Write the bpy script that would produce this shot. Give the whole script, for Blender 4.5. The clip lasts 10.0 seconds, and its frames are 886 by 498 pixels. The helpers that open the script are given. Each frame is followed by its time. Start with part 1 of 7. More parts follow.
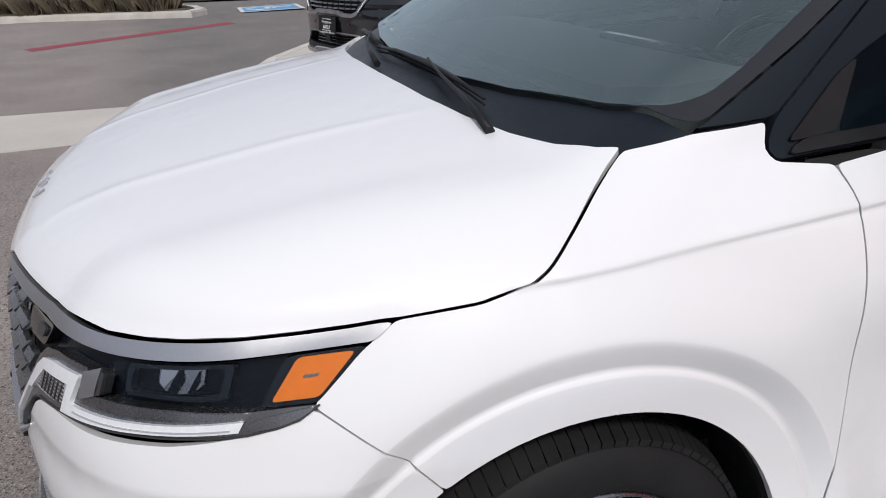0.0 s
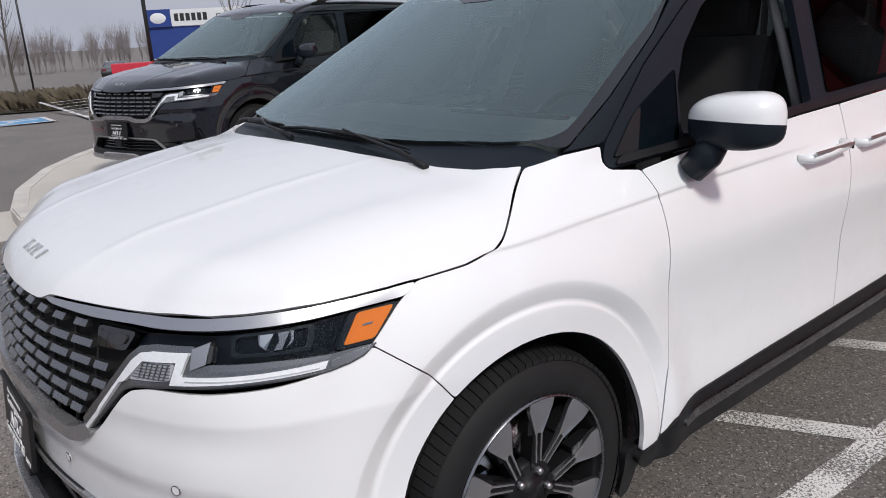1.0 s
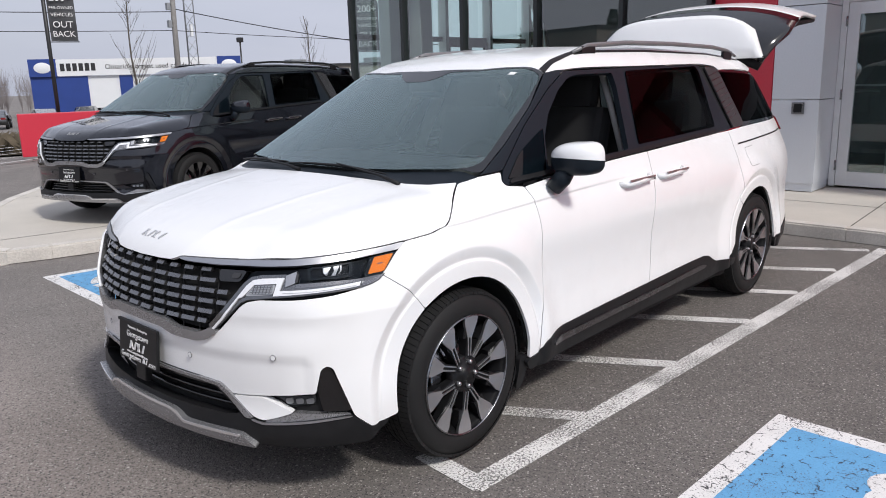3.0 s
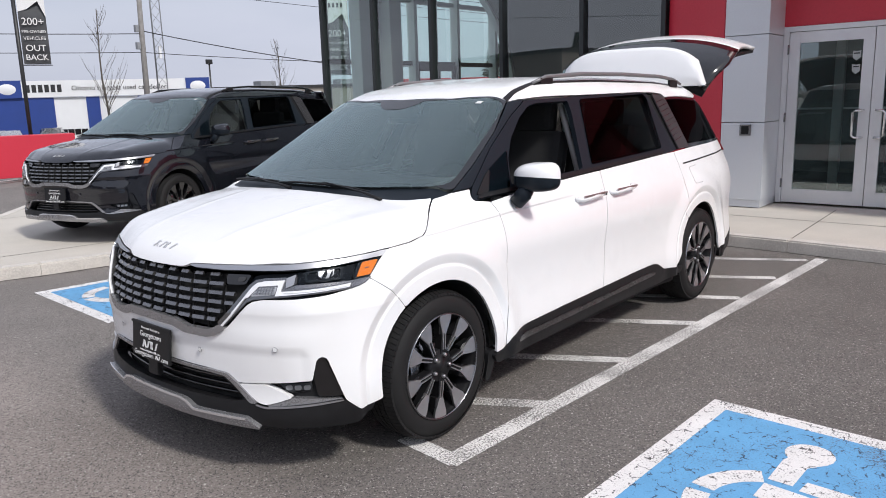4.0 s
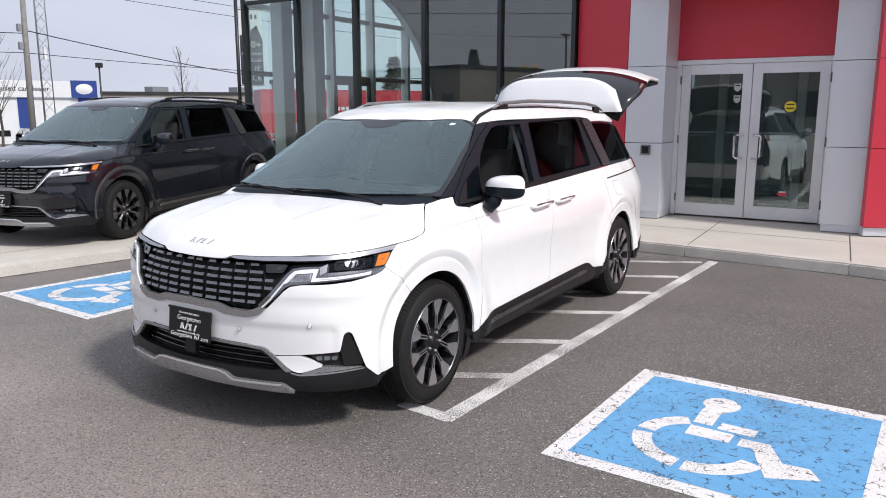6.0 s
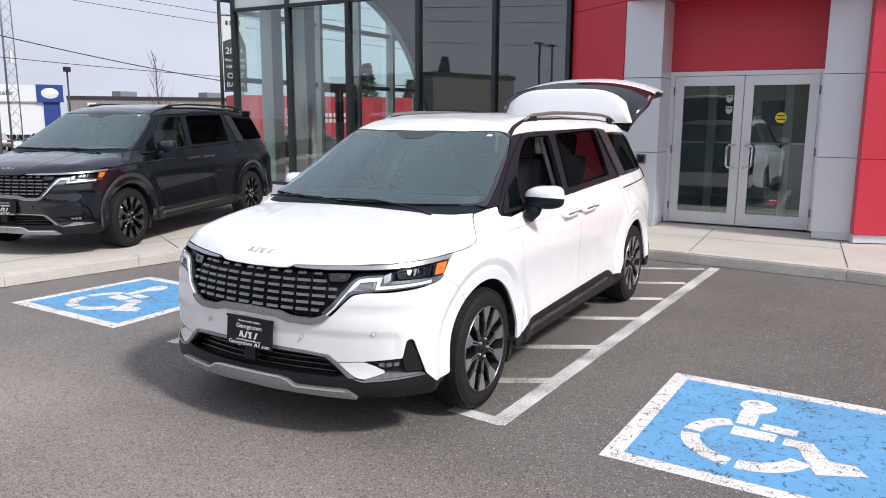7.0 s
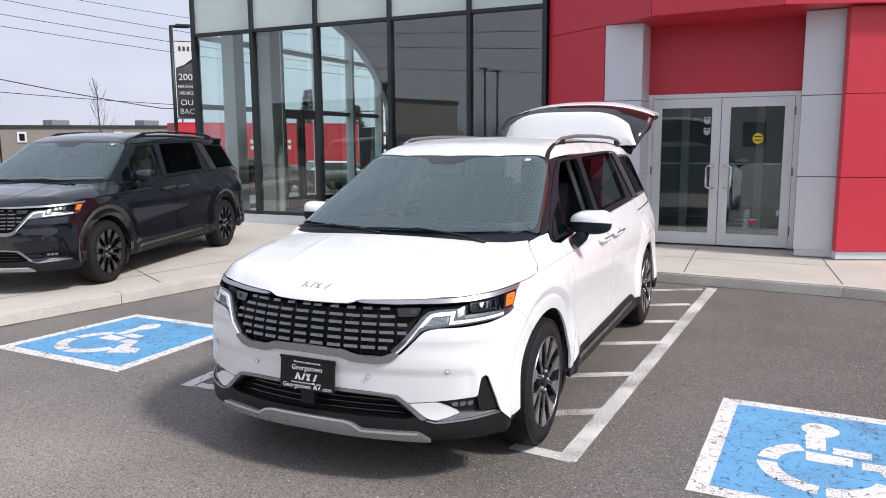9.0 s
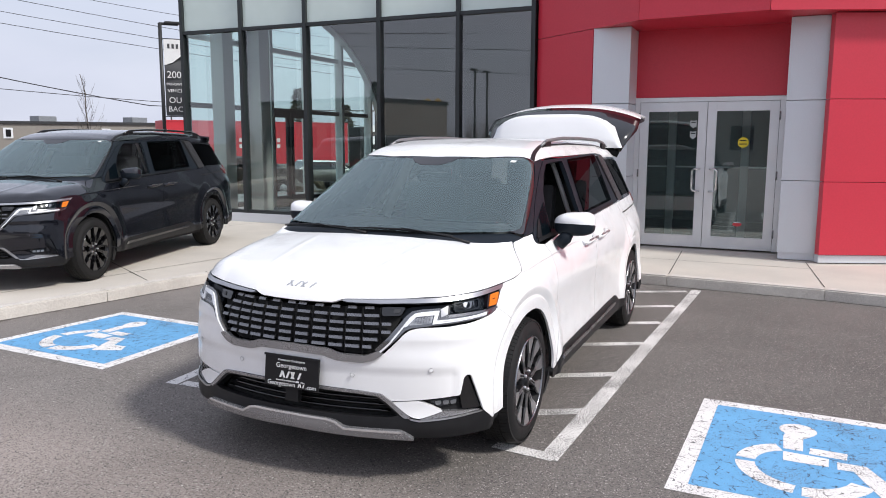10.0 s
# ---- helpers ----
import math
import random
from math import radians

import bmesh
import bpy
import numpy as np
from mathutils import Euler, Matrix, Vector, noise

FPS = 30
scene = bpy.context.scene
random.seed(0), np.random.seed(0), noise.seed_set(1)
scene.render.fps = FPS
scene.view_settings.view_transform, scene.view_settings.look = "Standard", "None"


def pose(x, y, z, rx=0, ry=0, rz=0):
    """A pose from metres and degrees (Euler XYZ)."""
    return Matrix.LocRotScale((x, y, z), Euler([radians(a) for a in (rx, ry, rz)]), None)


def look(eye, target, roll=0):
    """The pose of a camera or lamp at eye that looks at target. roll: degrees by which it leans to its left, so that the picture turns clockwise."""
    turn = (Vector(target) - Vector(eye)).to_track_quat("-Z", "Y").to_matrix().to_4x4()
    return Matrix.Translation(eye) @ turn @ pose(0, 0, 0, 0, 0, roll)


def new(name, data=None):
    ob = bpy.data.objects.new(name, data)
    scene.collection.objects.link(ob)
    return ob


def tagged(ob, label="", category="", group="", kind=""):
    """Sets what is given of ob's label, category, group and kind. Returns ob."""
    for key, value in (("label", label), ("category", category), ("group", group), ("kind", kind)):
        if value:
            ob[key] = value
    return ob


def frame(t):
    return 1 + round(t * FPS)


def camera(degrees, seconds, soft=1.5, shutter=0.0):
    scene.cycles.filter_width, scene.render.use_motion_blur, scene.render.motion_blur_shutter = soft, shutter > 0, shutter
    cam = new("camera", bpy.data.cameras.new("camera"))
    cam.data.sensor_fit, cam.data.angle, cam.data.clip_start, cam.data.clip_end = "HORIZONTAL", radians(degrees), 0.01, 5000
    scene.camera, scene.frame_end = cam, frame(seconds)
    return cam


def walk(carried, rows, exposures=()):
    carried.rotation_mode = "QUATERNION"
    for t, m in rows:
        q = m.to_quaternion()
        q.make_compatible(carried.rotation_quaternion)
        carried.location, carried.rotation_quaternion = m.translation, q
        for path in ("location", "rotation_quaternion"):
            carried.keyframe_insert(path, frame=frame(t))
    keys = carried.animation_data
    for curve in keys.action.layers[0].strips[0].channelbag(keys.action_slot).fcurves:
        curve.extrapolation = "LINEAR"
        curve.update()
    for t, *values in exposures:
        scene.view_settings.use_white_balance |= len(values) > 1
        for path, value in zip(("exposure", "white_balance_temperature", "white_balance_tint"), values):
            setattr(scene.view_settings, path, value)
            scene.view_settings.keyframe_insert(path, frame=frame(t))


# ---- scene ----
cam = camera(61.12, 10.0, soft=0.95)
PATH = [
    (0, (-0.482, -1.775, 1.464), (0.125, -0.038, 0.682), -2.6),
    (0.5, (-0.794, -1.872, 1.449), (0.135, -0.206, 0.848), -3.4),
    (1, (-1.121, -2.085, 1.474), (0.071, -0.582, 0.908), -3.1),
    (1.5, (-1.455, -2.213, 1.504), (-0.13, -0.808, 0.982), -1.6),
    (2, (-1.693, -2.424, 1.519), (-0.343, -1.034, 1.023), -0.8),
    (2.5, (-1.952, -2.672, 1.537), (-0.563, -1.311, 1.069), -1.2),
    (4, (-2.537, -3.171, 1.603), (-1.048, -1.894, 1.213), -1.7),
    (4.5, (-2.729, -3.22, 1.619), (-1.199, -1.988, 1.246), -1.3),
    (5, (-2.972, -3.217, 1.661), (-1.394, -2.044, 1.294), -0.9),
    (5.5, (-3.192, -3.255, 1.661), (-1.566, -2.15, 1.296), -0.5),
    (7, (-3.798, -2.855, 1.707), (-2.088, -1.876, 1.36), 0.3),
    (7.5, (-3.76, -2.587, 1.707), (-2.028, -1.641, 1.381), -0.1),
    (8, (-3.842, -2.33, 1.694), (-2.088, -1.42, 1.389), -0.4),
    (8.5, (-3.905, -2.204, 1.704), (-2.13, -1.329, 1.416), -0.6),
    (9, (-3.923, -2.17, 1.705), (-2.131, -1.328, 1.422), -0.4),
    (9.5, (-3.928, -2.188, 1.696), (-2.127, -1.365, 1.413), -0.1),
    (10, (-3.949, -2.207, 1.71), (-2.145, -1.392, 1.428), 0.2),
]
walk(cam, [(t, look(eye, target, roll)) for t, eye, target, roll in PATH], [(0, 0.0), (1.0, 0.05), (1.5, 0.17), (2.5, 0.30), (4.0, 0.43), (5.5, 0.52), (7.5, 0.63), (10, 0.63)])

# ---- sky and sun: thin bright cloud, a soft sun from behind the car's far side ----
SUN_TURN, SUN_UP = 261.0, 46.0
world = bpy.data.worlds.new("sky")
scene.world = world
world.use_nodes = True
wn, wl = world.node_tree.nodes, world.node_tree.links
wn.clear()
sky = wn.new("ShaderNodeTexSky")
sky.sky_type, sky.sun_disc = "NISHITA", False
sky.sun_elevation, sky.sun_rotation = radians(SUN_UP), radians(90 - SUN_TURN)
sky.dust_density, sky.air_density = 3.0, 1.2
where = wn.new("ShaderNodeTexCoord")
stretch = wn.new("ShaderNodeMapping")
stretch.inputs["Scale"].default_value = (1.2, 2.2, 5.0)
clouds = wn.new("ShaderNodeTexNoise")
clouds.inputs["Scale"].default_value, clouds.inputs["Detail"].default_value = 1.6, 7.0
spread = wn.new("ShaderNodeMapRange")
spread.inputs["From Min"].default_value, spread.inputs["From Max"].default_value = 0.30, 0.72
spread.inputs["To Min"].default_value, spread.inputs["To Max"].default_value = 0.84, 1.0
thin = wn.new("ShaderNodeVectorMath")
thin.operation = "SCALE"
thin.inputs["Scale"].default_value = 0.14
veil = wn.new("ShaderNodeMix")
veil.data_type = "RGBA"
tone = wn.new("ShaderNodeMix")
tone.data_type = "RGBA"
tone.inputs["A"].default_value, tone.inputs["B"].default_value = (0.455, 0.485, 0.605, 1), (0.575, 0.60, 0.70, 1)
streak = wn.new("ShaderNodeTexNoise")
streak.inputs["Scale"].default_value, streak.inputs["Detail"].default_value = 3.1, 6.0
back = wn.new("ShaderNodeBackground")
back.inputs["Strength"].default_value = 1.0
wout = wn.new("ShaderNodeOutputWorld")
wl.new(where.outputs["Generated"], stretch.inputs["Vector"])
wl.new(stretch.outputs["Vector"], clouds.inputs["Vector"])
wl.new(stretch.outputs["Vector"], streak.inputs["Vector"])
wl.new(streak.outputs["Fac"], tone.inputs["Factor"])
wl.new(tone.outputs["Result"], veil.inputs["B"])
wl.new(clouds.outputs["Fac"], spread.inputs["Value"])
wl.new(spread.outputs["Result"], veil.inputs["Factor"])
wl.new(sky.outputs["Color"], thin.inputs[0])
wl.new(thin.outputs["Vector"], veil.inputs["A"])
part_y = wn.new("ShaderNodeSeparateXYZ")
away = wn.new("ShaderNodeMapRange")
away.inputs["From Min"].default_value, away.inputs["From Max"].default_value = -0.3, 1.0
away.inputs["To Min"].default_value, away.inputs["To Max"].default_value = 1.06, 0.84
dim = wn.new("ShaderNodeVectorMath")
dim.operation = "SCALE"
wl.new(where.outputs["Generated"], part_y.inputs["Vector"])
wl.new(part_y.outputs["Y"], away.inputs["Value"])
wl.new(away.outputs["Result"], dim.inputs["Scale"])
wl.new(veil.outputs["Result"], dim.inputs[0])
wl.new(dim.outputs["Vector"], back.inputs["Color"])
wl.new(back.outputs["Background"], wout.inputs["Surface"])

sun_lamp = bpy.data.lights.new("sun", "SUN")
sun_lamp.energy, sun_lamp.angle, sun_lamp.color = 2.3, radians(7), (1.0, 0.97, 0.93)
sun = new("sun", sun_lamp)
st, su = radians(SUN_TURN), radians(SUN_UP)
sun.matrix_world = look((math.cos(st) * math.cos(su) * 50, math.sin(st) * math.cos(su) * 50, math.sin(su) * 50), (0, 0, 0))

# ---- materials ----
def surface(name, colour, other=None, rough=0.5, metal=0.0, grain=40.0, fine=300.0, bump=0.0, coat=0.0, rough_spread=0.06, spec=0.5, mix=0.5):
    """A plain surface: two colours mixed by two scales of noise, with relief."""
    m = bpy.data.materials.new(name)
    m.use_nodes = True
    n, l = m.node_tree.nodes, m.node_tree.links
    b = n["Principled BSDF"]
    b.inputs["Roughness"].default_value, b.inputs["Metallic"].default_value = rough, metal
    b.inputs["Coat Weight"].default_value, b.inputs["Coat Roughness"].default_value = coat, 0.03
    b.inputs["Specular IOR Level"].default_value = spec
    other = other or tuple(c * 0.9 for c in colour)
    co = n.new("ShaderNodeTexCoord")
    broad, small = n.new("ShaderNodeTexNoise"), n.new("ShaderNodeTexNoise")
    broad.inputs["Scale"].default_value, broad.inputs["Detail"].default_value = grain, 5.0
    small.inputs["Scale"].default_value, small.inputs["Detail"].default_value = fine, 3.0
    both = n.new("ShaderNodeMath")
    both.operation = "MULTIPLY_ADD"
    both.inputs[1].default_value = 0.5
    half = n.new("ShaderNodeMath")
    half.operation = "MULTIPLY"
    half.inputs[1].default_value = 0.5
    spread = n.new("ShaderNodeMapRange")
    spread.inputs["From Min"].default_value, spread.inputs["From Max"].default_value = 0.38, 0.62
    pick = n.new("ShaderNodeMix")
    pick.data_type = "RGBA"
    pick.inputs["A"].default_value, pick.inputs["B"].default_value = (*colour, 1), (*other, 1)
    for tex in (broad, small):
        l.new(co.outputs["Object"], tex.inputs["Vector"])
    l.new(small.outputs["Fac"], half.inputs[0])
    l.new(broad.outputs["Fac"], both.inputs[0])
    l.new(half.outputs["Value"], both.inputs[2])
    l.new(both.outputs["Value"], spread.inputs["Value"])
    l.new(spread.outputs["Result"], pick.inputs["Factor"])
    l.new(pick.outputs["Result"], b.inputs["Base Color"])
    r = n.new("ShaderNodeMapRange")
    r.inputs["To Min"].default_value, r.inputs["To Max"].default_value = max(0.0, rough - rough_spread), min(1.0, rough + rough_spread)
    l.new(spread.outputs["Result"], r.inputs["Value"])
    l.new(r.outputs["Result"], b.inputs["Roughness"])
    if bump:
        d = n.new("ShaderNodeBump")
        d.inputs["Strength"].default_value, d.inputs["Distance"].default_value = 0.6, bump
        l.new(both.outputs["Value"], d.inputs["Height"])
        l.new(d.outputs["Normal"], b.inputs["Normal"])
    return m


def paint(name, colour, rough=0.28, metal=0.0, spec=0.5, coat=1.0):
    """Car paint: a base under clear coat, with the faintest orange peel."""
    m = surface(name, colour, tuple(c * 0.97 for c in colour), rough, metal, 3.0, 900.0, 0.0, coat, 0.02, spec)
    n, l = m.node_tree.nodes, m.node_tree.links
    peel, d = n.new("ShaderNodeTexNoise"), n.new("ShaderNodeBump")
    peel.inputs["Scale"].default_value = 260.0
    d.inputs["Strength"].default_value, d.inputs["Distance"].default_value = 0.015, 0.002
    l.new(peel.outputs["Fac"], d.inputs["Height"])
    l.new(d.outputs["Normal"], n["Principled BSDF"].inputs["Coat Normal"])
    return m


def glass(name, tint, gloss=1.0, rough=0.0, ior=1.62, hue=(1.0, 1.0, 1.0), faces=1):
    """A thin pane: tinted see-through with a mirror gloss that grows at a slant; with two faces 2F / (1 + F)."""
    m = bpy.data.materials.new(name)
    m.use_nodes = True
    n, l = m.node_tree.nodes, m.node_tree.links
    n.clear()
    out, mix = n.new("ShaderNodeOutputMaterial"), n.new("ShaderNodeMixShader")
    see, shine, fres = n.new("ShaderNodeBsdfTransparent"), n.new("ShaderNodeBsdfGlossy"), n.new("ShaderNodeFresnel")
    see.inputs["Color"].default_value = (*tint, 1)
    shine.inputs["Roughness"].default_value = rough
    shine.inputs["Color"].default_value = (*(gloss * c for c in hue), 1)
    fres.inputs["IOR"].default_value = ior
    if faces == 2:
        twice, one, both = (n.new("ShaderNodeMath") for _ in range(3))
        twice.operation, one.operation, both.operation = "MULTIPLY", "ADD", "DIVIDE"
        twice.inputs[1].default_value, one.inputs[1].default_value = 2.0, 1.0
        l.new(fres.outputs["Fac"], twice.inputs[0])
        l.new(fres.outputs["Fac"], one.inputs[0])
        l.new(twice.outputs["Value"], both.inputs[0])
        l.new(one.outputs["Value"], both.inputs[1])
        l.new(both.outputs["Value"], mix.inputs["Fac"])
    else:
        l.new(fres.outputs["Fac"], mix.inputs["Fac"])
    l.new(see.outputs["BSDF"], mix.inputs[1])
    l.new(shine.outputs["BSDF"], mix.inputs[2])
    l.new(mix.outputs["Shader"], out.inputs["Surface"])
    return m


def hazy(m, share, colour):
    """A pale diffuse film over a pane: the haze of mirrored sky put into colour."""
    n, l = m.node_tree.nodes, m.node_tree.links
    out = next(k for k in n if k.type == "OUTPUT_MATERIAL")
    clean = out.inputs["Surface"].links[0].from_socket
    film, mix, co, noise, spread = (n.new("ShaderNode" + k) for k in ("BsdfDiffuse", "MixShader", "TexCoord", "TexNoise", "MapRange"))
    film.inputs["Color"].default_value = (*colour, 1)
    noise.inputs["Scale"].default_value, noise.inputs["Detail"].default_value = 1.3, 5.0
    spread.inputs["From Min"].default_value, spread.inputs["From Max"].default_value = 0.3, 0.7
    spread.inputs["To Min"].default_value, spread.inputs["To Max"].default_value = share * 0.35, share * 1.5
    l.new(co.outputs["Object"], noise.inputs["Vector"])
    l.new(noise.outputs["Fac"], spread.inputs["Value"])
    l.new(spread.outputs["Result"], mix.inputs["Fac"])
    l.new(clean, mix.inputs[1])
    l.new(film.outputs["BSDF"], mix.inputs[2])
    l.new(mix.outputs["Shader"], out.inputs["Surface"])
    return m


def worn_paint(name, colour, under, amount=0.45):
    """Road paint with the asphalt showing through in specks and scrapes."""
    m = surface(name, colour, tuple(c * 0.86 for c in colour), 0.75, 0.0, 6.0, 120.0, 0.0015)
    n, l = m.node_tree.nodes, m.node_tree.links
    b = n["Principled BSDF"]
    fresh = b.inputs["Base Color"].links[0].from_socket
    co = n.new("ShaderNodeTexCoord")
    chips, wide, add, cut, mix = n.new("ShaderNodeTexNoise"), n.new("ShaderNodeTexNoise"), n.new("ShaderNodeMath"), n.new("ShaderNodeMapRange"), n.new("ShaderNodeMix")
    chips.inputs["Scale"].default_value, chips.inputs["Detail"].default_value, chips.inputs["Roughness"].default_value = 95.0, 6.0, 0.72
    wide.inputs["Scale"].default_value, wide.inputs["Detail"].default_value = 2.6, 3.0
    add.operation = "MULTIPLY_ADD"
    add.inputs[1].default_value = 0.35
    cut.inputs["From Min"].default_value, cut.inputs["From Max"].default_value = 0.90 - amount * 0.2, 0.95 - amount * 0.2
    mix.data_type = "RGBA"
    mix.inputs["B"].default_value = (*under, 1)
    l.new(co.outputs["Object"], chips.inputs["Vector"])
    l.new(co.outputs["Object"], wide.inputs["Vector"])
    l.new(wide.outputs["Fac"], add.inputs[0])
    l.new(chips.outputs["Fac"], add.inputs[2])
    l.new(add.outputs["Value"], cut.inputs["Value"])
    l.new(cut.outputs["Result"], mix.inputs["Factor"])
    l.new(fresh, mix.inputs["A"])
    l.new(mix.outputs["Result"], b.inputs["Base Color"])
    return m


def asphalt_surface():
    m = surface("asphalt", (0.158, 0.144, 0.133), (0.112, 0.102, 0.094), 0.9, 0.0, 0.9, 60.0, 0.0, 0.0, 0.05)
    n, l = m.node_tree.nodes, m.node_tree.links
    b = n["Principled BSDF"]
    ground = b.inputs["Base Color"].links[0].from_socket
    co, stones, pick, mix, d = n.new("ShaderNodeTexCoord"), n.new("ShaderNodeTexVoronoi"), n.new("ShaderNodeMapRange"), n.new("ShaderNodeMix"), n.new("ShaderNodeBump")
    stones.inputs["Scale"].default_value = 165.0
    rare = n.new("ShaderNodeSeparateColor")
    pick.inputs["From Min"].default_value, pick.inputs["From Max"].default_value = 0.91, 1.0
    mix.data_type = "RGBA"
    mix.inputs["B"].default_value = (0.40, 0.375, 0.345, 1)
    d.inputs["Strength"].default_value, d.inputs["Distance"].default_value = 0.8, 0.0035
    l.new(co.outputs["Object"], stones.inputs["Vector"])
    l.new(stones.outputs["Color"], rare.inputs["Color"])
    l.new(rare.outputs["Red"], pick.inputs["Value"])
    l.new(pick.outputs["Result"], mix.inputs["Factor"])
    pits, hole = n.new("ShaderNodeMapRange"), n.new("ShaderNodeMix")
    pits.inputs["From Min"].default_value, pits.inputs["From Max"].default_value = 0.34, 0.0
    hole.data_type = "RGBA"
    hole.inputs["B"].default_value = (0.045, 0.042, 0.04, 1)
    l.new(rare.outputs["Green"], pits.inputs["Value"])
    l.new(pits.outputs["Result"], hole.inputs["Factor"])
    # two smooth steps make the colour paler towards +y and towards -x
    place, lane, paler_y = n.new("ShaderNodeSeparateXYZ"), n.new("ShaderNodeMapRange"), n.new("ShaderNodeMix")
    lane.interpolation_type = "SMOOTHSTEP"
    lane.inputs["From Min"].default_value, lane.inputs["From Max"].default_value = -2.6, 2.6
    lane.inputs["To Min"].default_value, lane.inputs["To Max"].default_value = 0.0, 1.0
    paler_y.data_type, paler_y.blend_type = "RGBA", "MULTIPLY"
    paler_y.inputs["B"].default_value = (1.40, 1.39, 1.39, 1)
    paler_y.clamp_result = False
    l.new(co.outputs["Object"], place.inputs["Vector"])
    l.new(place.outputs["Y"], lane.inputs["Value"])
    l.new(lane.outputs["Result"], paler_y.inputs["Factor"])
    l.new(ground, paler_y.inputs["A"])
    toward_x, paler_x = n.new("ShaderNodeMapRange"), n.new("ShaderNodeMix")
    toward_x.interpolation_type = "SMOOTHSTEP"
    toward_x.inputs["From Min"].default_value, toward_x.inputs["From Max"].default_value = -0.35, -1.4
    paler_x.data_type, paler_x.blend_type = "RGBA", "MULTIPLY"
    paler_x.clamp_result = False
    paler_x.inputs["B"].default_value = (1.50, 1.41, 1.38, 1)
    l.new(place.outputs["X"], toward_x.inputs["Value"])
    l.new(toward_x.outputs["Result"], paler_x.inputs["Factor"])
    l.new(paler_y.outputs["Result"], paler_x.inputs["A"])
    l.new(paler_x.outputs["Result"], hole.inputs["A"])
    l.new(hole.outputs["Result"], mix.inputs["A"])
    # scattered pale chips of stone and paint
    chips, gone, rare2, light = n.new("ShaderNodeTexVoronoi"), n.new("ShaderNodeMapRange"), n.new("ShaderNodeSeparateColor"), n.new("ShaderNodeMix")
    gate, both = n.new("ShaderNodeMapRange"), n.new("ShaderNodeMath")
    chips.inputs["Scale"].default_value = 26.0
    gone.inputs["From Min"].default_value, gone.inputs["From Max"].default_value = 0.17, 0.10
    gate.inputs["From Min"].default_value, gate.inputs["From Max"].default_value = 0.986, 0.988
    both.operation = "MULTIPLY"
    light.data_type = "RGBA"
    light.inputs["B"].default_value = (0.50, 0.47, 0.43, 1)
    l.new(co.outputs["Object"], chips.inputs["Vector"])
    l.new(chips.outputs["Distance"], gone.inputs["Value"])
    l.new(chips.outputs["Color"], rare2.inputs["Color"])
    l.new(rare2.outputs["Blue"], gate.inputs["Value"])
    l.new(gone.outputs["Result"], both.inputs[0])
    l.new(gate.outputs["Result"], both.inputs[1])
    l.new(both.outputs["Value"], light.inputs["Factor"])
    l.new(mix.outputs["Result"], light.inputs["A"])
    l.new(light.outputs["Result"], b.inputs["Base Color"])
    l.new(stones.outputs["Distance"], d.inputs["Height"])
    l.new(d.outputs["Normal"], b.inputs["Normal"])
    return m


def cracked(m, size=7.0, width=0.03, dark=(0.06, 0.075, 0.09)):
    """Fine dark cracks and flaked edges through a paint coat."""
    n, l = m.node_tree.nodes, m.node_tree.links
    b = n["Principled BSDF"]
    base = b.inputs["Base Color"].links[0].from_socket
    co, warp, add, cells, cut, some, gate, mul, mix = (n.new("ShaderNode" + k) for k in ("TexCoord", "TexNoise", "VectorMath", "TexVoronoi", "MapRange", "TexNoise", "MapRange", "Math", "Mix"))
    warp.inputs["Scale"].default_value, warp.inputs["Detail"].default_value = 30.0, 5.0
    add.operation = "MULTIPLY_ADD"
    add.inputs[1].default_value = (0.05, 0.05, 0.05)
    cells.feature = "DISTANCE_TO_EDGE"
    cells.inputs["Scale"].default_value = size
    cut.inputs["From Min"].default_value, cut.inputs["From Max"].default_value = width, width * 0.4
    some.inputs["Scale"].default_value, some.inputs["Detail"].default_value = 20.0, 3.0
    gate.inputs["From Min"].default_value, gate.inputs["From Max"].default_value = 0.51, 0.57
    mul.operation = "MULTIPLY"
    mix.data_type = "RGBA"
    mix.inputs["B"].default_value = (*dark, 1)
    l.new(co.outputs["Object"], warp.inputs["Vector"])
    l.new(warp.outputs["Color"], add.inputs[0])
    l.new(co.outputs["Object"], add.inputs[2])
    l.new(add.outputs["Vector"], cells.inputs["Vector"])
    l.new(co.outputs["Object"], some.inputs["Vector"])
    l.new(cells.outputs["Distance"], cut.inputs["Value"])
    l.new(some.outputs["Fac"], gate.inputs["Value"])
    l.new(cut.outputs["Result"], mul.inputs[0])
    l.new(gate.outputs["Result"], mul.inputs[1])
    l.new(mul.outputs["Value"], mix.inputs["Factor"])
    l.new(base, mix.inputs["A"])
    l.new(mix.outputs["Result"], b.inputs["Base Color"])
    return m


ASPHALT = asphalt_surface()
CONCRETE = surface("concrete", (0.55, 0.51, 0.45), (0.46, 0.43, 0.385), 0.85, 0.0, 1.3, 90.0, 0.002)
KERB = surface("kerb_concrete", (0.62, 0.585, 0.535), (0.46, 0.43, 0.395), 0.88, 0.0, 3.0, 70.0, 0.004)
LINE = worn_paint("white_line", (0.76, 0.745, 0.72), (0.13, 0.125, 0.118), 1.18)
SIGN_WHITE = cracked(worn_paint("sign_white", (0.735, 0.715, 0.70), (0.13, 0.125, 0.12), 0.82), 15.0, 0.05, (0.06, 0.06, 0.06))
SIGN_BLUE = cracked(worn_paint("sign_blue", (0.125, 0.35, 0.60), (0.09, 0.10, 0.12), 0.72), 15.0, 0.05, (0.03, 0.05, 0.08))
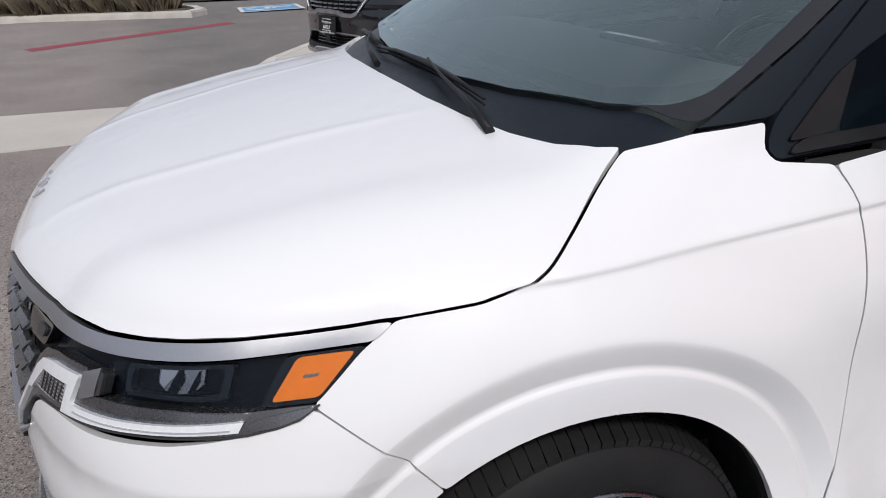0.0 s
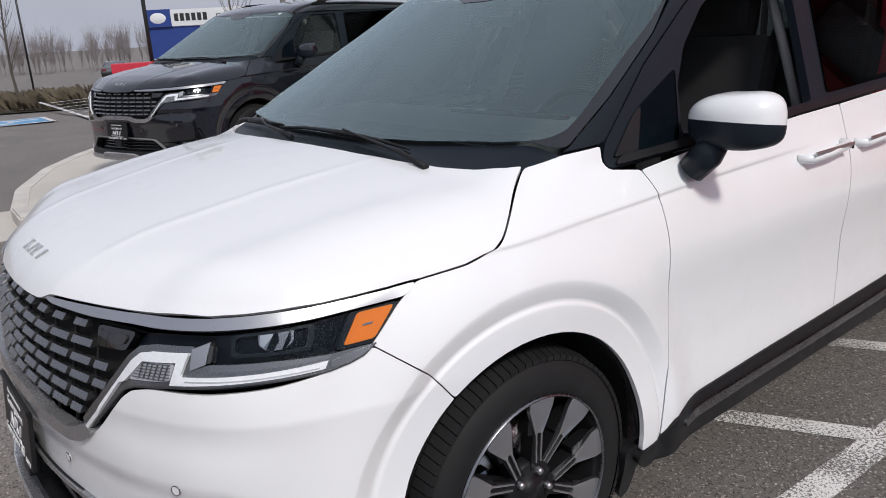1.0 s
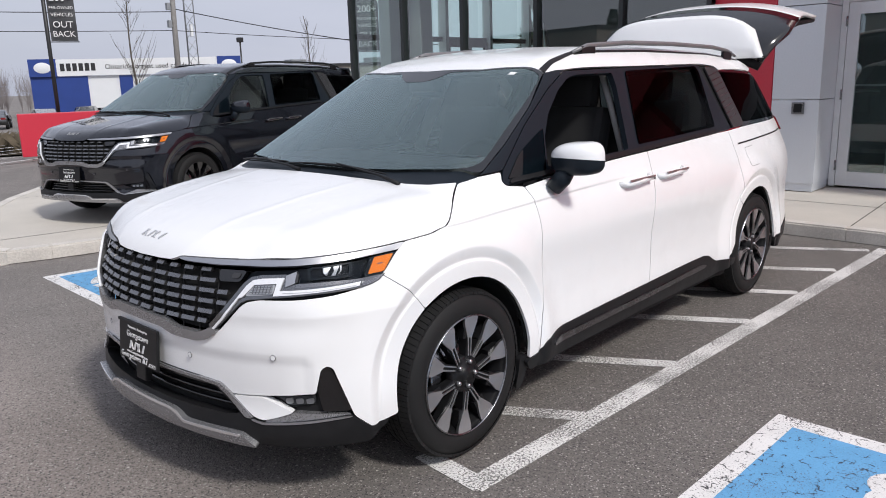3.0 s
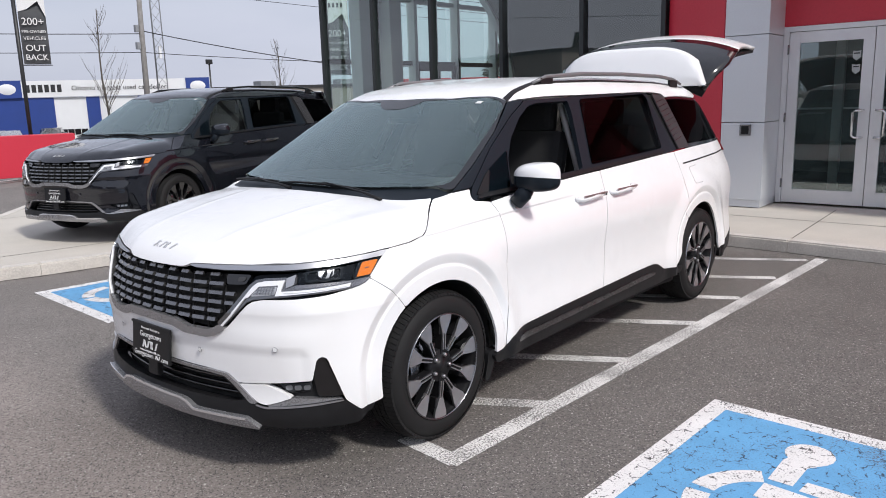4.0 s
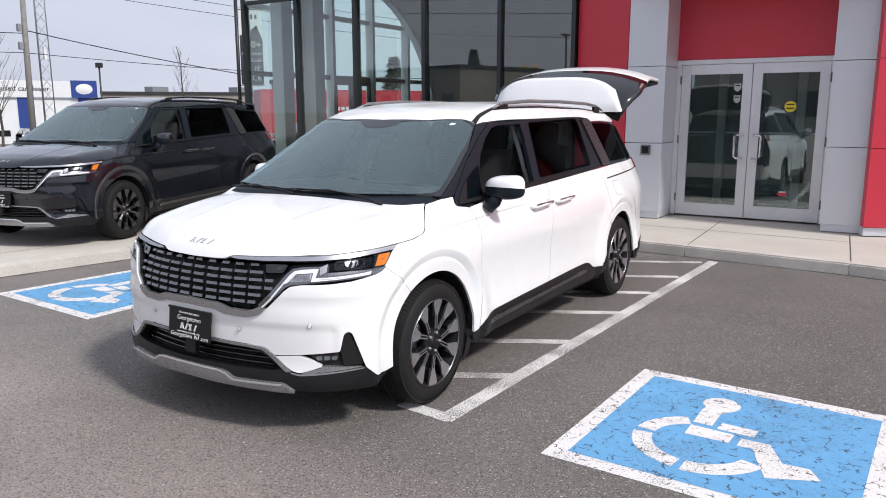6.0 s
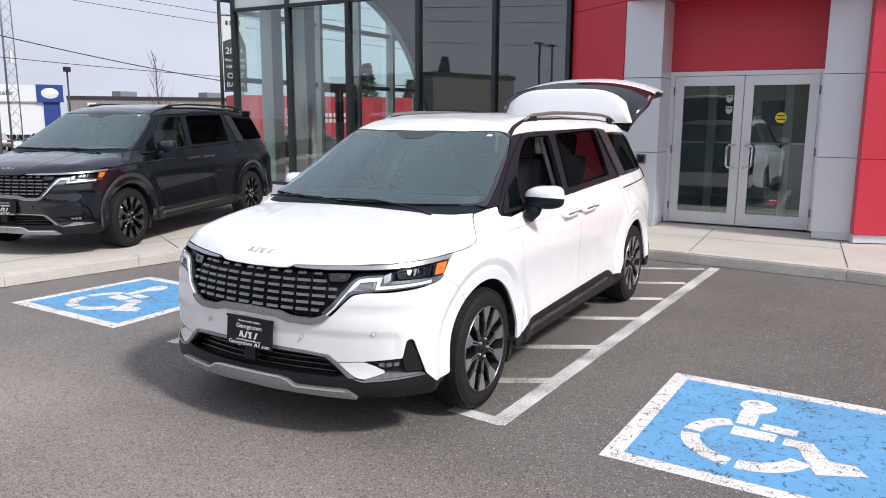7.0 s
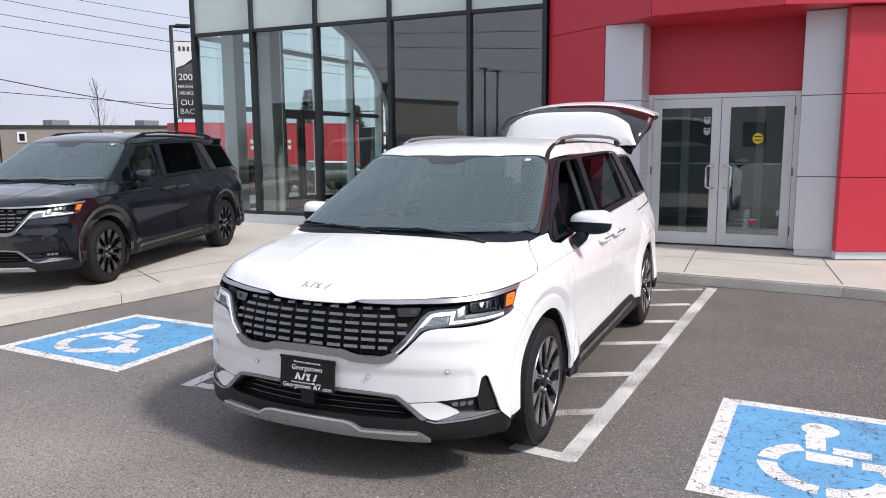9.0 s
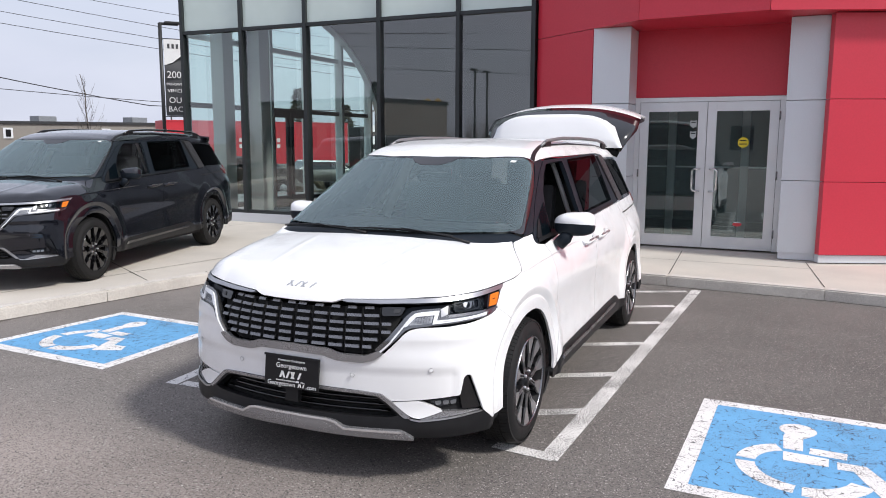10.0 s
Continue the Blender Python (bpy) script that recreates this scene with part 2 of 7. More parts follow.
RED_LINE = worn_paint("red_line", (0.30, 0.045, 0.06), (0.11, 0.105, 0.10), 0.8)
RED_PANEL = surface("red_panel", (0.56, 0.030, 0.056), (0.52, 0.027, 0.051), 0.40, 0.0, 0.5, 40.0, 0.0, 0.0, 0.04)
GREY_PANEL = surface("silver_panel", (0.63, 0.65, 0.685), (0.59, 0.61, 0.645), 0.42, 0.2, 0.6, 60.0, 0.0, 0.0, 0.05)
ALUMINIUM = surface("aluminium", (0.72, 0.725, 0.74), (0.66, 0.665, 0.68), 0.38, 0.4, 5.0, 200.0)
MULLION = surface("dark_mullion", (0.025, 0.03, 0.032), None, 0.45, 0.2, 5.0, 100.0)
WHITE_PAINT = paint("white_car_paint", (0.81, 0.81, 0.81), coat=0.6)
DARK_PAINT = paint("dark_car_paint", (0.010, 0.0115, 0.017), rough=0.16, metal=0.5, spec=0.4)
BLACK_TRIM = surface("black_plastic", (0.009, 0.009, 0.010), (0.013, 0.013, 0.014), 0.46, 0.0, 20.0, 500.0, 0.0003, 0.0, 0.06, 0.25)
GLOSS_BLACK = surface("gloss_black", (0.005, 0.005, 0.006), None, 0.12, 0.0, 5.0, 100.0, 0.0, 0.6, 0.03)
SATIN_BLACK = surface("satin_black", (0.013, 0.0175, 0.0235), None, 0.34, 0.0, 5.0, 100.0, 0.0, 0.0, 0.04, 0.12)
LAMP_BLACK = surface("lamp_housing_black", (0.004, 0.006, 0.0095), None, 0.25, 0.0, 5.0, 100.0, 0.0, 0.0, 0.04, 0.12)
LIP_SILVER = surface("silver_bumper_paint", (0.32, 0.32, 0.33), None, 0.26, 0.65, 4.0, 200.0)
LAMP_TRIM = surface("dark_silver_lamp_trim", (0.21, 0.213, 0.22), None, 0.22, 0.9, 6.0, 200.0)
# brighter copy of the lip's silver, for its painted highlight
LIP_GLINT = surface("painted_lip_glint", (0.72, 0.715, 0.72), None, 0.22, 0.7, 4.0, 200.0)
BADGE = surface("silver_badge", (0.50, 0.51, 0.53), (0.45, 0.46, 0.48), 0.3, 0.3, 6.0, 200.0)
RAIL = surface("rail_silver", (0.20, 0.20, 0.205), (0.17, 0.17, 0.175), 0.4, 0.3, 5.0, 200.0)
GARNISH = surface("dark_garnish", (0.05, 0.05, 0.053), None, 0.4, 0.3, 5.0, 200.0)
# near-black for inner faces: the depth of seams and openings is coloured in
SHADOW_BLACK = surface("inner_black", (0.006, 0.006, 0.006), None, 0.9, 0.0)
CHROME = surface("satin_chrome", (0.50, 0.50, 0.51), (0.46, 0.46, 0.47), 0.34, 1.0, 4.0, 300.0)
DARK_CHROME = surface("dark_chrome", (0.27, 0.27, 0.28), (0.23, 0.23, 0.24), 0.26, 1.0, 4.0, 300.0)
ALLOY = surface("machined_alloy", (0.60, 0.60, 0.61), (0.52, 0.52, 0.53), 0.36, 1.0, 8.0, 400.0)
ALLOY_DARK = surface("dark_wheel_paint", (0.009, 0.009, 0.010), None, 0.42, 0.0, 8.0, 300.0, 0.0, 0.0, 0.04, 0.25)
RUBBER = surface("rubber", (0.008, 0.008, 0.0085), (0.013, 0.0128, 0.0128), 0.7, 0.0, 12.0, 250.0, 0.0006, 0.0, 0.06, 0.3)
AMBER = surface("amber_lens", (0.78, 0.215, 0.025), (0.70, 0.18, 0.02), 0.25, 0.0, 30.0, 200.0, 0.0, 0.0, 0.05, 0.3)
CLEAR_WHITE = surface("clear_lens", (0.84, 0.85, 0.87), (0.76, 0.77, 0.79), 0.18, 0.1, 60.0, 200.0, 0.0, 0.6)
LAMP_RED = surface("red_lens", (0.18, 0.008, 0.01), None, 0.15, 0.0, 20.0, 100.0, 0.0, 0.6)
WINDSHIELD = hazy(glass("windshield_glass", (0.88, 0.97, 0.96), 1.0, 0.02, 1.64, (0.86, 1.0, 1.0), 2), 0.05, (0.34, 0.56, 0.56))
PRIVACY = glass("privacy_glass", (0.14, 0.16, 0.16), 0.19, 0.0, 1.45)
SIDE_GLASS = glass("side_glass", (0.88, 0.93, 0.92))
LENS = glass("lamp_cover", (0.88, 0.92, 0.95), 1.0, 0.05, 1.22)
SHOP_GLASS = glass("shop_glass", (0.82, 0.94, 0.91), 1.0, 0.0, 2.2)
DOOR_GLASS = hazy(glass("door_glass", (0.62, 0.74, 0.73), 1.0, 0.0, 2.6, (0.86, 1.0, 1.0)), 0.06, (0.36, 0.52, 0.52))
CORNER_GLASS = glass("corner_glass", (0.50, 0.60, 0.64), 0.12, 0.0, 1.5, (0.85, 0.97, 1.0))
# opaque backing: the dim bluish look into the cabin is its colour
CORNER_DARK = surface("painted_cabin_dimness", (0.042, 0.058, 0.070), None, 0.8)
FABRIC = surface("dark_upholstery", (0.026, 0.026, 0.028), (0.034, 0.034, 0.036), 0.8, 0.0, 15.0, 400.0, 0.001)
DASH = surface("dash_plastic", (0.06, 0.063, 0.065), (0.07, 0.073, 0.075), 0.6, 0.0, 20.0, 400.0, 0.0004)
PALE_LINING = surface("pale_lining", (0.42, 0.41, 0.40), None, 0.85, 0.0, 8.0, 200.0)


# ---- tools ----
from mathutils.geometry import delaunay_2d_cdt


def part(name, bm, material, parent=None, label="", smooth=False):
    """Links a bmesh as one mesh object under a thing or a part."""
    me = bpy.data.meshes.new(name)
    bm.to_mesh(me)
    bm.free()
    me.materials.append(material)
    if smooth:
        for p in me.polygons:
            p.use_smooth = True
    ob = new(name, me)
    if parent:
        ob.parent = parent
    return tagged(ob, label)


def thing(name, label, category, m=None, group="", kind=""):
    ob = new(name)
    ob.empty_display_size = 0.1
    if m:
        ob.matrix_basis = m
    return tagged(ob, label, category, group, kind)


def box(x0, x1, y0, y1, z0, z1, bevel=0.0, bm=None):
    bm = bm or bmesh.new()
    made = bmesh.ops.create_cube(bm, size=1.0, matrix=Matrix.Translation(((x0 + x1) / 2, (y0 + y1) / 2, (z0 + z1) / 2)) @ Matrix.Diagonal((x1 - x0, y1 - y0, z1 - z0, 1)))
    if bevel:
        edges = list({e for v in made["verts"] for e in v.link_edges})
        bmesh.ops.bevel(bm, geom=edges, offset=bevel, segments=2, profile=0.7, affect="EDGES")
    return bm


def sheet_x(x, y0, y1, z0, z1):
    """A single glass sheet facing along x."""
    bm = bmesh.new()
    bm.faces.new([bm.verts.new(p) for p in ((x, y1, z0), (x, y0, z0), (x, y0, z1), (x, y1, z1))])
    return bm


def sheet_y(y, x0, x1, z0, z1):
    bm = bmesh.new()
    bm.faces.new([bm.verts.new(p) for p in ((x0, y, z0), (x1, y, z0), (x1, y, z1), (x0, y, z1))])
    return bm


def prism(points, z0, z1, bm=None, bevel=0.0):
    """A flat outline of (x, y) raised from z0 to z1."""
    bm = bm or bmesh.new()
    low = [bm.verts.new((x, y, z0)) for x, y in points]
    high = [bm.verts.new((x, y, z1)) for x, y in points]
    n = len(points)
    bm.faces.new(high)
    bm.faces.new(low[::-1])
    for k in range(n):
        bm.faces.new((low[k], low[(k + 1) % n], high[(k + 1) % n], high[k]))
    bmesh.ops.recalc_face_normals(bm, faces=bm.faces)
    if bevel:
        bmesh.ops.bevel(bm, geom=[e for e in bm.edges if abs(e.verts[0].co.z - e.verts[1].co.z) < 1e-5 and e.verts[0].co.z > (z0 + z1) / 2], offset=bevel, segments=2, affect="EDGES")
    return bm


def tube(points, radius, sides=8, bm=None, radii=None, caps=True):
    """A round bar along points."""
    bm = bm or bmesh.new()
    pts = [Vector(p) for p in points]
    rings = []
    for k, p in enumerate(pts):
        d = (pts[min(k + 1, len(pts) - 1)] - pts[max(k - 1, 0)]).normalized()
        a = d.orthogonal().normalized() if abs(d.z) > 0.95 else d.cross(Vector((0, 0, 1))).normalized()
        c = d.cross(a)
        r = radii[k] if radii else radius
        rings.append([bm.verts.new(p + (a * math.cos(2 * math.pi * s / sides) + c * math.sin(2 * math.pi * s / sides)) * r) for s in range(sides)])
    for lo, hi in zip(rings, rings[1:]):
        for s in range(sides):
            f = bm.faces.new((lo[s], lo[(s + 1) % sides], hi[(s + 1) % sides], hi[s]))
            f.smooth = True
    if caps:
        bm.faces.new(rings[0][::-1])
        bm.faces.new(rings[-1])
    return bm


def disc_stack(profile, sides=48, bm=None, axis="y"):
    """A turned shape: (along, radius) pairs round an axis."""
    bm = bm or bmesh.new()
    rings = []
    for along, r in profile:
        ring = []
        for s in range(sides):
            a = 2 * math.pi * s / sides
            co = (r * math.cos(a), along, r * math.sin(a)) if axis == "y" else (r * math.cos(a), r * math.sin(a), along)
            ring.append(bm.verts.new(co))
        rings.append(ring)
    for lo, hi in zip(rings, rings[1:]):
        for s in range(sides):
            f = bm.faces.new((lo[s], lo[(s + 1) % sides], hi[(s + 1) % sides], hi[s]))
            f.smooth = True
    return bm


# ---- the minivan's skin: one smooth hull, from which every panel is cut ----
def table(xs, ys, soft, n=2000):
    """A smoothed curve through points, as a function."""
    g = np.linspace(xs[0] - 0.5, xs[-1] + 0.5, n)
    v = np.interp(g, xs, ys)
    lo, hi = g < xs[0], g > xs[-1]
    v[lo] += (g[lo] - xs[0]) * (ys[1] - ys[0]) / (xs[1] - xs[0])
    v[hi] += (g[hi] - xs[-1]) * (ys[-1] - ys[-2]) / (xs[-1] - xs[-2])
    d = g[1] - g[0]
    w = np.exp(-0.5 * (np.arange(-int(4 * soft / d) - 1, int(4 * soft / d) + 2) * d / soft) ** 2)
    pad = len(w) // 2
    ext = np.concatenate([2 * v[0] - v[pad:0:-1], v, 2 * v[-1] - v[-2:-pad - 2:-1]])
    s = np.convolve(ext, w / w.sum(), "valid")
    return lambda x: np.interp(x, g, s)
CROWN = table([-0.95, -0.83, -0.6, -0.3, 0.0, 0.08, 0.5, 0.92, 1.1, 1.5, 2.1, 3.0, 3.6, 4.1], [0.88, 0.98, 1.055, 1.11, 1.152, 1.163, 1.405, 1.645, 1.695, 1.735, 1.745, 1.725, 1.685, 1.60], 0.03)
BULGE = table([-0.9, 0.0, 0.15, 0.9, 1.3, 4.0], [0.07, 0.08, 0.10, 0.13, 0.06, 0.06], 0.08)
PLAN = table([-0.95, -0.6, -0.45, -0.25, 0.0, 0.4, 1.5, 3.1, 3.7, 4.2], [0.78, 0.89, 0.918, 0.950, 0.970, 0.98, 0.985, 0.980, 0.945, 0.83], 0.12)
WAIST = table([0.1, 0.2, 0.3, 0.42, 0.55, 0.7, 0.85, 0.95, 1.0], [0.06, 0.03, 0.004, 0.002, 0.018, 0.02, 0.008, 0.022, 0.042], 0.04)
NOSE = table([0.15, 0.22, 0.3, 0.4, 0.5, 0.6, 0.68, 0.8, 0.95, 1.1], [0.06, 0.01, -0.02, 0.005, 0.0, 0.0, 0.0, 0.012, 0.036, 0.10], 0.03)
TAIL = table([0.2, 0.4, 0.7, 1.0, 1.15, 1.4, 1.65, 1.8], [0.08, 0.0, 0.0, 0.03, 0.08, 0.2, 0.34, 0.46], 0.05)
def crease(x):
    """The height of the fold along the body side."""
    return 1.005 + 0.032 * x - 0.010 * np.clip(x - 0.6, 0, 1) ** 2


ARCHES = ((0.025, 0.388), (3.105, 0.385))
ARCH = 0.390


def smax(a, b, k):
    h = np.maximum(k - np.abs(a - b), 0) / k
    return np.maximum(a, b) + h * h * k / 4
def hull(x, y, z):
    """Below zero inside the car's skin, above zero outside."""
    a = np.maximum(np.abs(y) - 0.02, 0)
    lean = 0.72 + (0.42 - 0.72) * np.clip((x - 0.3) / 0.8, 0, 1)
    inward = np.where(z < 1.0, WAIST(z), WAIST(np.minimum(z, 1.0)) + np.clip(z - 1.0, 0, 0.12) * lean + np.clip(z - 1.12, 0, 1) * 0.47)
    up = np.clip((z - 0.75) / 0.22, 0, 1)
    side = a - PLAN(x) + inward + 0.12 * np.clip(-x, 0, 0.6) * up
    for c, h in ARCHES:
        r = np.hypot(x - c, z - h)
        wide = np.clip((0.66 - r) / 0.16, 0, 1)
        side = side - 0.025 * wide * wide * (3 - 2 * wide) + 0.021 * np.clip((0.518 - r) / 0.050, 0, 1) - 0.006 * np.clip((0.467 - r) / 0.009, 0, 1)
    fold = crease(x)
    near = np.clip((1.5 - x) / 0.6, 0, 1) * np.clip((x + 0.12) / 0.1, 0, 1)
    drop = np.clip((fold - z) / 0.013, 0, 1)
    side = side + 0.009 * near * drop * drop * (3 - 2 * drop) * np.exp(-((fold - z) / 0.10) ** 2)
    top = z - CROWN(x) + BULGE(x) * a * a
    nose = -0.890 + 0.285 * a * a + 0.50 * np.clip(a - 0.55, 0, 1) ** 2 + NOSE(z) - x + 0.05 * up * np.clip((a - 0.25) / 0.3, 0, 1)
    tail = x - 4.2 + 0.1 * a * a + TAIL(z)
    return smax(smax(smax(side, top, 0.10), nose, 0.12), tail, 0.15)


HUB = 0.3
WIDE = 1.027
DOME = (np.array((-0.15, 0.0, 0.35)), np.array((-0.5, 0.0, 0.866)), np.array((0.866, 0.0, 0.5)), np.array((0.0, 1.0, 0.0)))


def hull_normal(p):
    e = 0.004
    g = np.stack([hull(*(p + d).T) - hull(*(p - d).T) for d in (np.array((e, 0, 0)), np.array((0, e, 0)), np.array((0, 0, e)))], -1)
    return g / np.linalg.norm(g, axis=1, keepdims=True)


def on_hull(view, uv):
    """Points of the hull seen from the side (x, z), from above (x, y) or round the nose (degrees / 60, z); left side, y below zero."""
    uv = np.asarray(uv, float)
    u, v = uv[:, 0], uv[:, 1]
    lo, hi = np.zeros(len(u)), np.full(len(u), {"side": 1.3, "top": 2.3, "nose": 1.9, "dome": 2.6, "tail": 4.7}[view])
    if view == "top":
        lo += 0.3
    if view == "tail":
        lo += 3.2

    def place(s):
        if view == "side":
            return np.stack([u, -s, v], -1)
        if view == "top":
            return np.stack([u, v * WIDE, s], -1)
        if view == "tail":
            return np.stack([s, u, v], -1)
        if view == "dome":
            return DOME[0] + s[:, None] * (0.7 * DOME[1] + u[:, None] * DOME[2] + v[:, None] * DOME[3])
        a = np.radians(u * 60)
        return np.stack([HUB - s * np.cos(a), -s * np.sin(a), v], -1)

    for _ in range(36):
        mid = (lo + hi) / 2
        inside = hull(*place(mid).T) < 0
        lo, hi = np.where(inside, mid, lo), np.where(inside, hi, mid)
    return place((lo + hi) / 2)


def nose(deg, z):
    """A place on the nose's plan; the angles open by a degree towards the corners."""
    return ((deg + math.copysign(0.98 * min(1, abs(deg) / 8) * math.cos(radians(deg)), deg)) / 60, z)


def from_nose(u):
    """The angle that nose() takes for a place on the plan."""
    d = 60 * u
    for _ in range(4):
        d = 60 * u - (60 * nose(d, 0)[0] - d)
    return d


def convert(view, p3):
    """From points in space to a view's plan."""
    p = np.asarray(p3, float)
    if view == "side":
        return p[:, [0, 2]]
    if view == "top":
        return p[:, [0, 1]] / np.array((1, WIDE))
    if view == "dome":
        d = p - DOME[0]
        k = 0.7 / (d @ DOME[1])
        return np.stack([d @ DOME[2] * k, d @ DOME[3] * k], -1)
    return np.stack([np.degrees(np.arctan2(-p[:, 1], HUB - p[:, 0])) / 60, p[:, 2]], -1)


def resample(points, step, closed=True):
    pts = np.asarray(points, float)
    if closed:
        pts = np.vstack([pts, pts[:1]])
    out = []
    for a, b in zip(pts, pts[1:]):
        n = max(1, int(round(np.linalg.norm(b - a) / step)))
        out += [a + (b - a) * k / n for k in range(n)]
    if not closed:
        out.append(pts[-1])
    return np.array(out)


def soften(points, times):
    for _ in range(times):
        points = (np.roll(points, 1, 0) + 2 * points + np.roll(points, -1, 0)) / 4
    return points


def shrink(points, gap):
    nxt, prv = np.roll(points, -1, 0), np.roll(points, 1, 0)
    d = nxt - prv
    d /= np.maximum(np.linalg.norm(d, axis=1, keepdims=True), 1e-9)
    n = np.stack([-d[:, 1], d[:, 0]], -1)
    area = np.sum(points[:, 0] * nxt[:, 1] - nxt[:, 0] * points[:, 1])
    return points + n * gap * (1 if area > 0 else -1)


def panel(name, view, outline, material, parent, label="", step=0.03, edge=0.015, gap=0.0025, lift=0.0, thick=0.014, holes=(), round_=1, sides=(1,), extra=None):
    """A panel cut from the hull along an outline, with its own thickness. sides: 1 the left, -1 its mirror on the right."""
    ring = shrink(soften(resample(outline, edge), round_), gap)
    loops = [ring] + [soften(resample(h, edge), round_) for h in holes]
    verts, edges = [], []
    for lp in loops:
        k0 = len(verts)
        verts += [Vector(p) for p in lp]
        edges += [(k0 + k, k0 + (k + 1) % len(lp)) for k in range(len(lp))]
    lo, hi = ring.min(0), ring.max(0)
    gu, gv = np.meshgrid(np.arange(lo[0] + step / 2, hi[0], step), np.arange(lo[1] + step / 2, hi[1], step))
    grid = np.stack([gu.ravel(), gv.ravel()], -1)
    allring = np.vstack(loops)
    near = np.min(np.linalg.norm(grid[:, None] - allring[None], axis=2), axis=1)
    grid = grid[near > edge * 0.6]
    if extra is not None:
        extra = np.asarray(extra)
        extra = extra[np.all((extra > lo) & (extra < hi), axis=1)]
        extra = extra[np.min(np.linalg.norm(extra[:, None] - allring[None], axis=2), axis=1) > edge * 0.35]
        if len(extra):
            grid = grid[np.min(np.linalg.norm(grid[:, None] - extra[None], axis=2), axis=1) > step * 0.55]
            verts += [Vector(p) for p in extra]
    verts += [Vector(p) for p in grid]
    vo, eo, fo, ov, oe, of = delaunay_2d_cdt(verts, edges, [], 1, 1e-6)
    flat = np.array([tuple(v) for v in vo])
    if holes:
        keep = []
        for f in fo:
            c = flat[list(f)].mean(0)
            if not any(within(c, h) for h in loops[1:]):
                keep.append(f)
        fo = keep
    p = on_hull(view, flat)
    n = hull_normal(p)
    if callable(lift):
        e = 0.004
        slope = np.stack([lift(p + d) - lift(p - d) for d in (np.array((e, 0, 0)), np.array((0, e, 0)), np.array((0, 0, e)))], -1) / (2 * e)
        p = p + n * lift(p)[:, None]
        n = n - slope
        n = n / np.linalg.norm(n, axis=1, keepdims=True)
    else:
        p = p + n * lift
    # keep the largest connected sheet
    link = {}
    def root(k):
        while link.setdefault(k, k) != k:
            k = link[k]
        return k
    for f in fo:
        for k in f[1:]:
            link[root(k)] = root(f[0])
    size = {}
    for f in fo:
        size[root(f[0])] = size.get(root(f[0]), 0) + 1
    main = max(size, key=size.get)
    fo = [f for f in fo if root(f[0]) == main]
    count = {(a, b): 1 for f in fo for a, b in zip(f, f[1:] + f[:1])}
    border = [(a, b) for a, b in count if (b, a) not in count]
    made = []
    for s in sides:
        flip = np.array((1, s, 1))
        vs = [tuple(q) for q in p * flip]
        tri = [list(f) for f in fo]
        facing = [[n[k] for k in f] for f in tri]
        away, seat = {}, {}
        for a, b in border:
            mid = np.cross(p[b] - p[a], n[a])
            for k in (a, b):
                away[k] = away.get(k, np.zeros(3)) + mid
        for k in away:
            away[k] = away[k] / max(np.linalg.norm(away[k]), 1e-9)
            seat[k] = len(vs)
            vs.append(tuple((p[k] - n[k] * thick) * flip))
        for a, b in border:
            tri.append([b, a, seat[a], seat[b]])
            facing.append([away[b], away[a], away[a], away[b]])
        f = tri[0]
        a, b, c = (np.array(vs[k]) for k in f)
        if np.dot(np.cross(b - a, c - a), facing[0][0] * flip) < 0:
            tri, facing = [f[::-1] for f in tri], [f[::-1] for f in facing]
        used = sorted({k for f in tri for k in f})
        slot = {k: i for i, k in enumerate(used)}
        me = bpy.data.meshes.new(name)
        me.from_pydata([vs[k] for k in used], [], [[slot[k] for k in f] for f in tri])
        for q in me.polygons:
            q.use_smooth = True
        me.normals_split_custom_set([tuple(w * flip) for f in facing for w in f])
        me.materials.append(material)
        ob = new(name, me)
        ob.parent = parent
        made.append(tagged(ob, label))
    return made if len(made) > 1 else made[0]


def within(c, loop):
    inside, k = False, len(loop) - 1
    for j in range(len(loop)):
        a, b = loop[j], loop[k]
        if (a[1] > c[1]) != (b[1] > c[1]) and c[0] < (b[0] - a[0]) * (c[1] - a[1]) / (b[1] - a[1]) + a[0]:
            inside = not inside
        k = j
    return inside


def arc(cx, cz, r, a0, a1, n=14):
    return [(cx + r * math.cos(radians(a0 + (a1 - a0) * k / n)), cz + r * math.sin(radians(a0 + (a1 - a0) * k / n))) for k in range(n + 1)]


def ribbon(line, w):
    """The outline of a band of width w along a line."""
    p = np.asarray(line, float)
    d = np.gradient(p, axis=0)
    d /= np.linalg.norm(d, axis=1, keepdims=True)
    n = np.stack([-d[:, 1], d[:, 0]], -1) * w / 2
    return [tuple(q) for q in np.vstack([p + n, (p - n)[::-1]])]


def mirrored(half):
    """A nose outline given from the middle outwards and back, completed to both sides."""
    return [nose(d, z) for d, z in half] + [nose(-d, z) for d, z in reversed(half) if abs(d) > 1e-6]


def rings(k, a0, a1, turn=1.6):
    """Points along a wheel arch's edges, seen from the side."""
    out = []
    for r in (0.410, 0.430, 0.446, 0.455, 0.459, 0.4635, 0.468, 0.475, 0.486, 0.498, 0.509, 0.516, 0.520, 0.526, 0.540, 0.560, 0.580):
        for a in np.arange(a0, a1, turn):
            out.append((ARCHES[k][0] + r * math.cos(radians(a)), ARCHES[k][1] + r * math.sin(radians(a))))
    return out


def arch_line(k, a0, a1, n):
    """The edge of a wheel opening: 0 in front, 1 behind."""
    return arc(*ARCHES[k], ARCH, a0, a1, n)


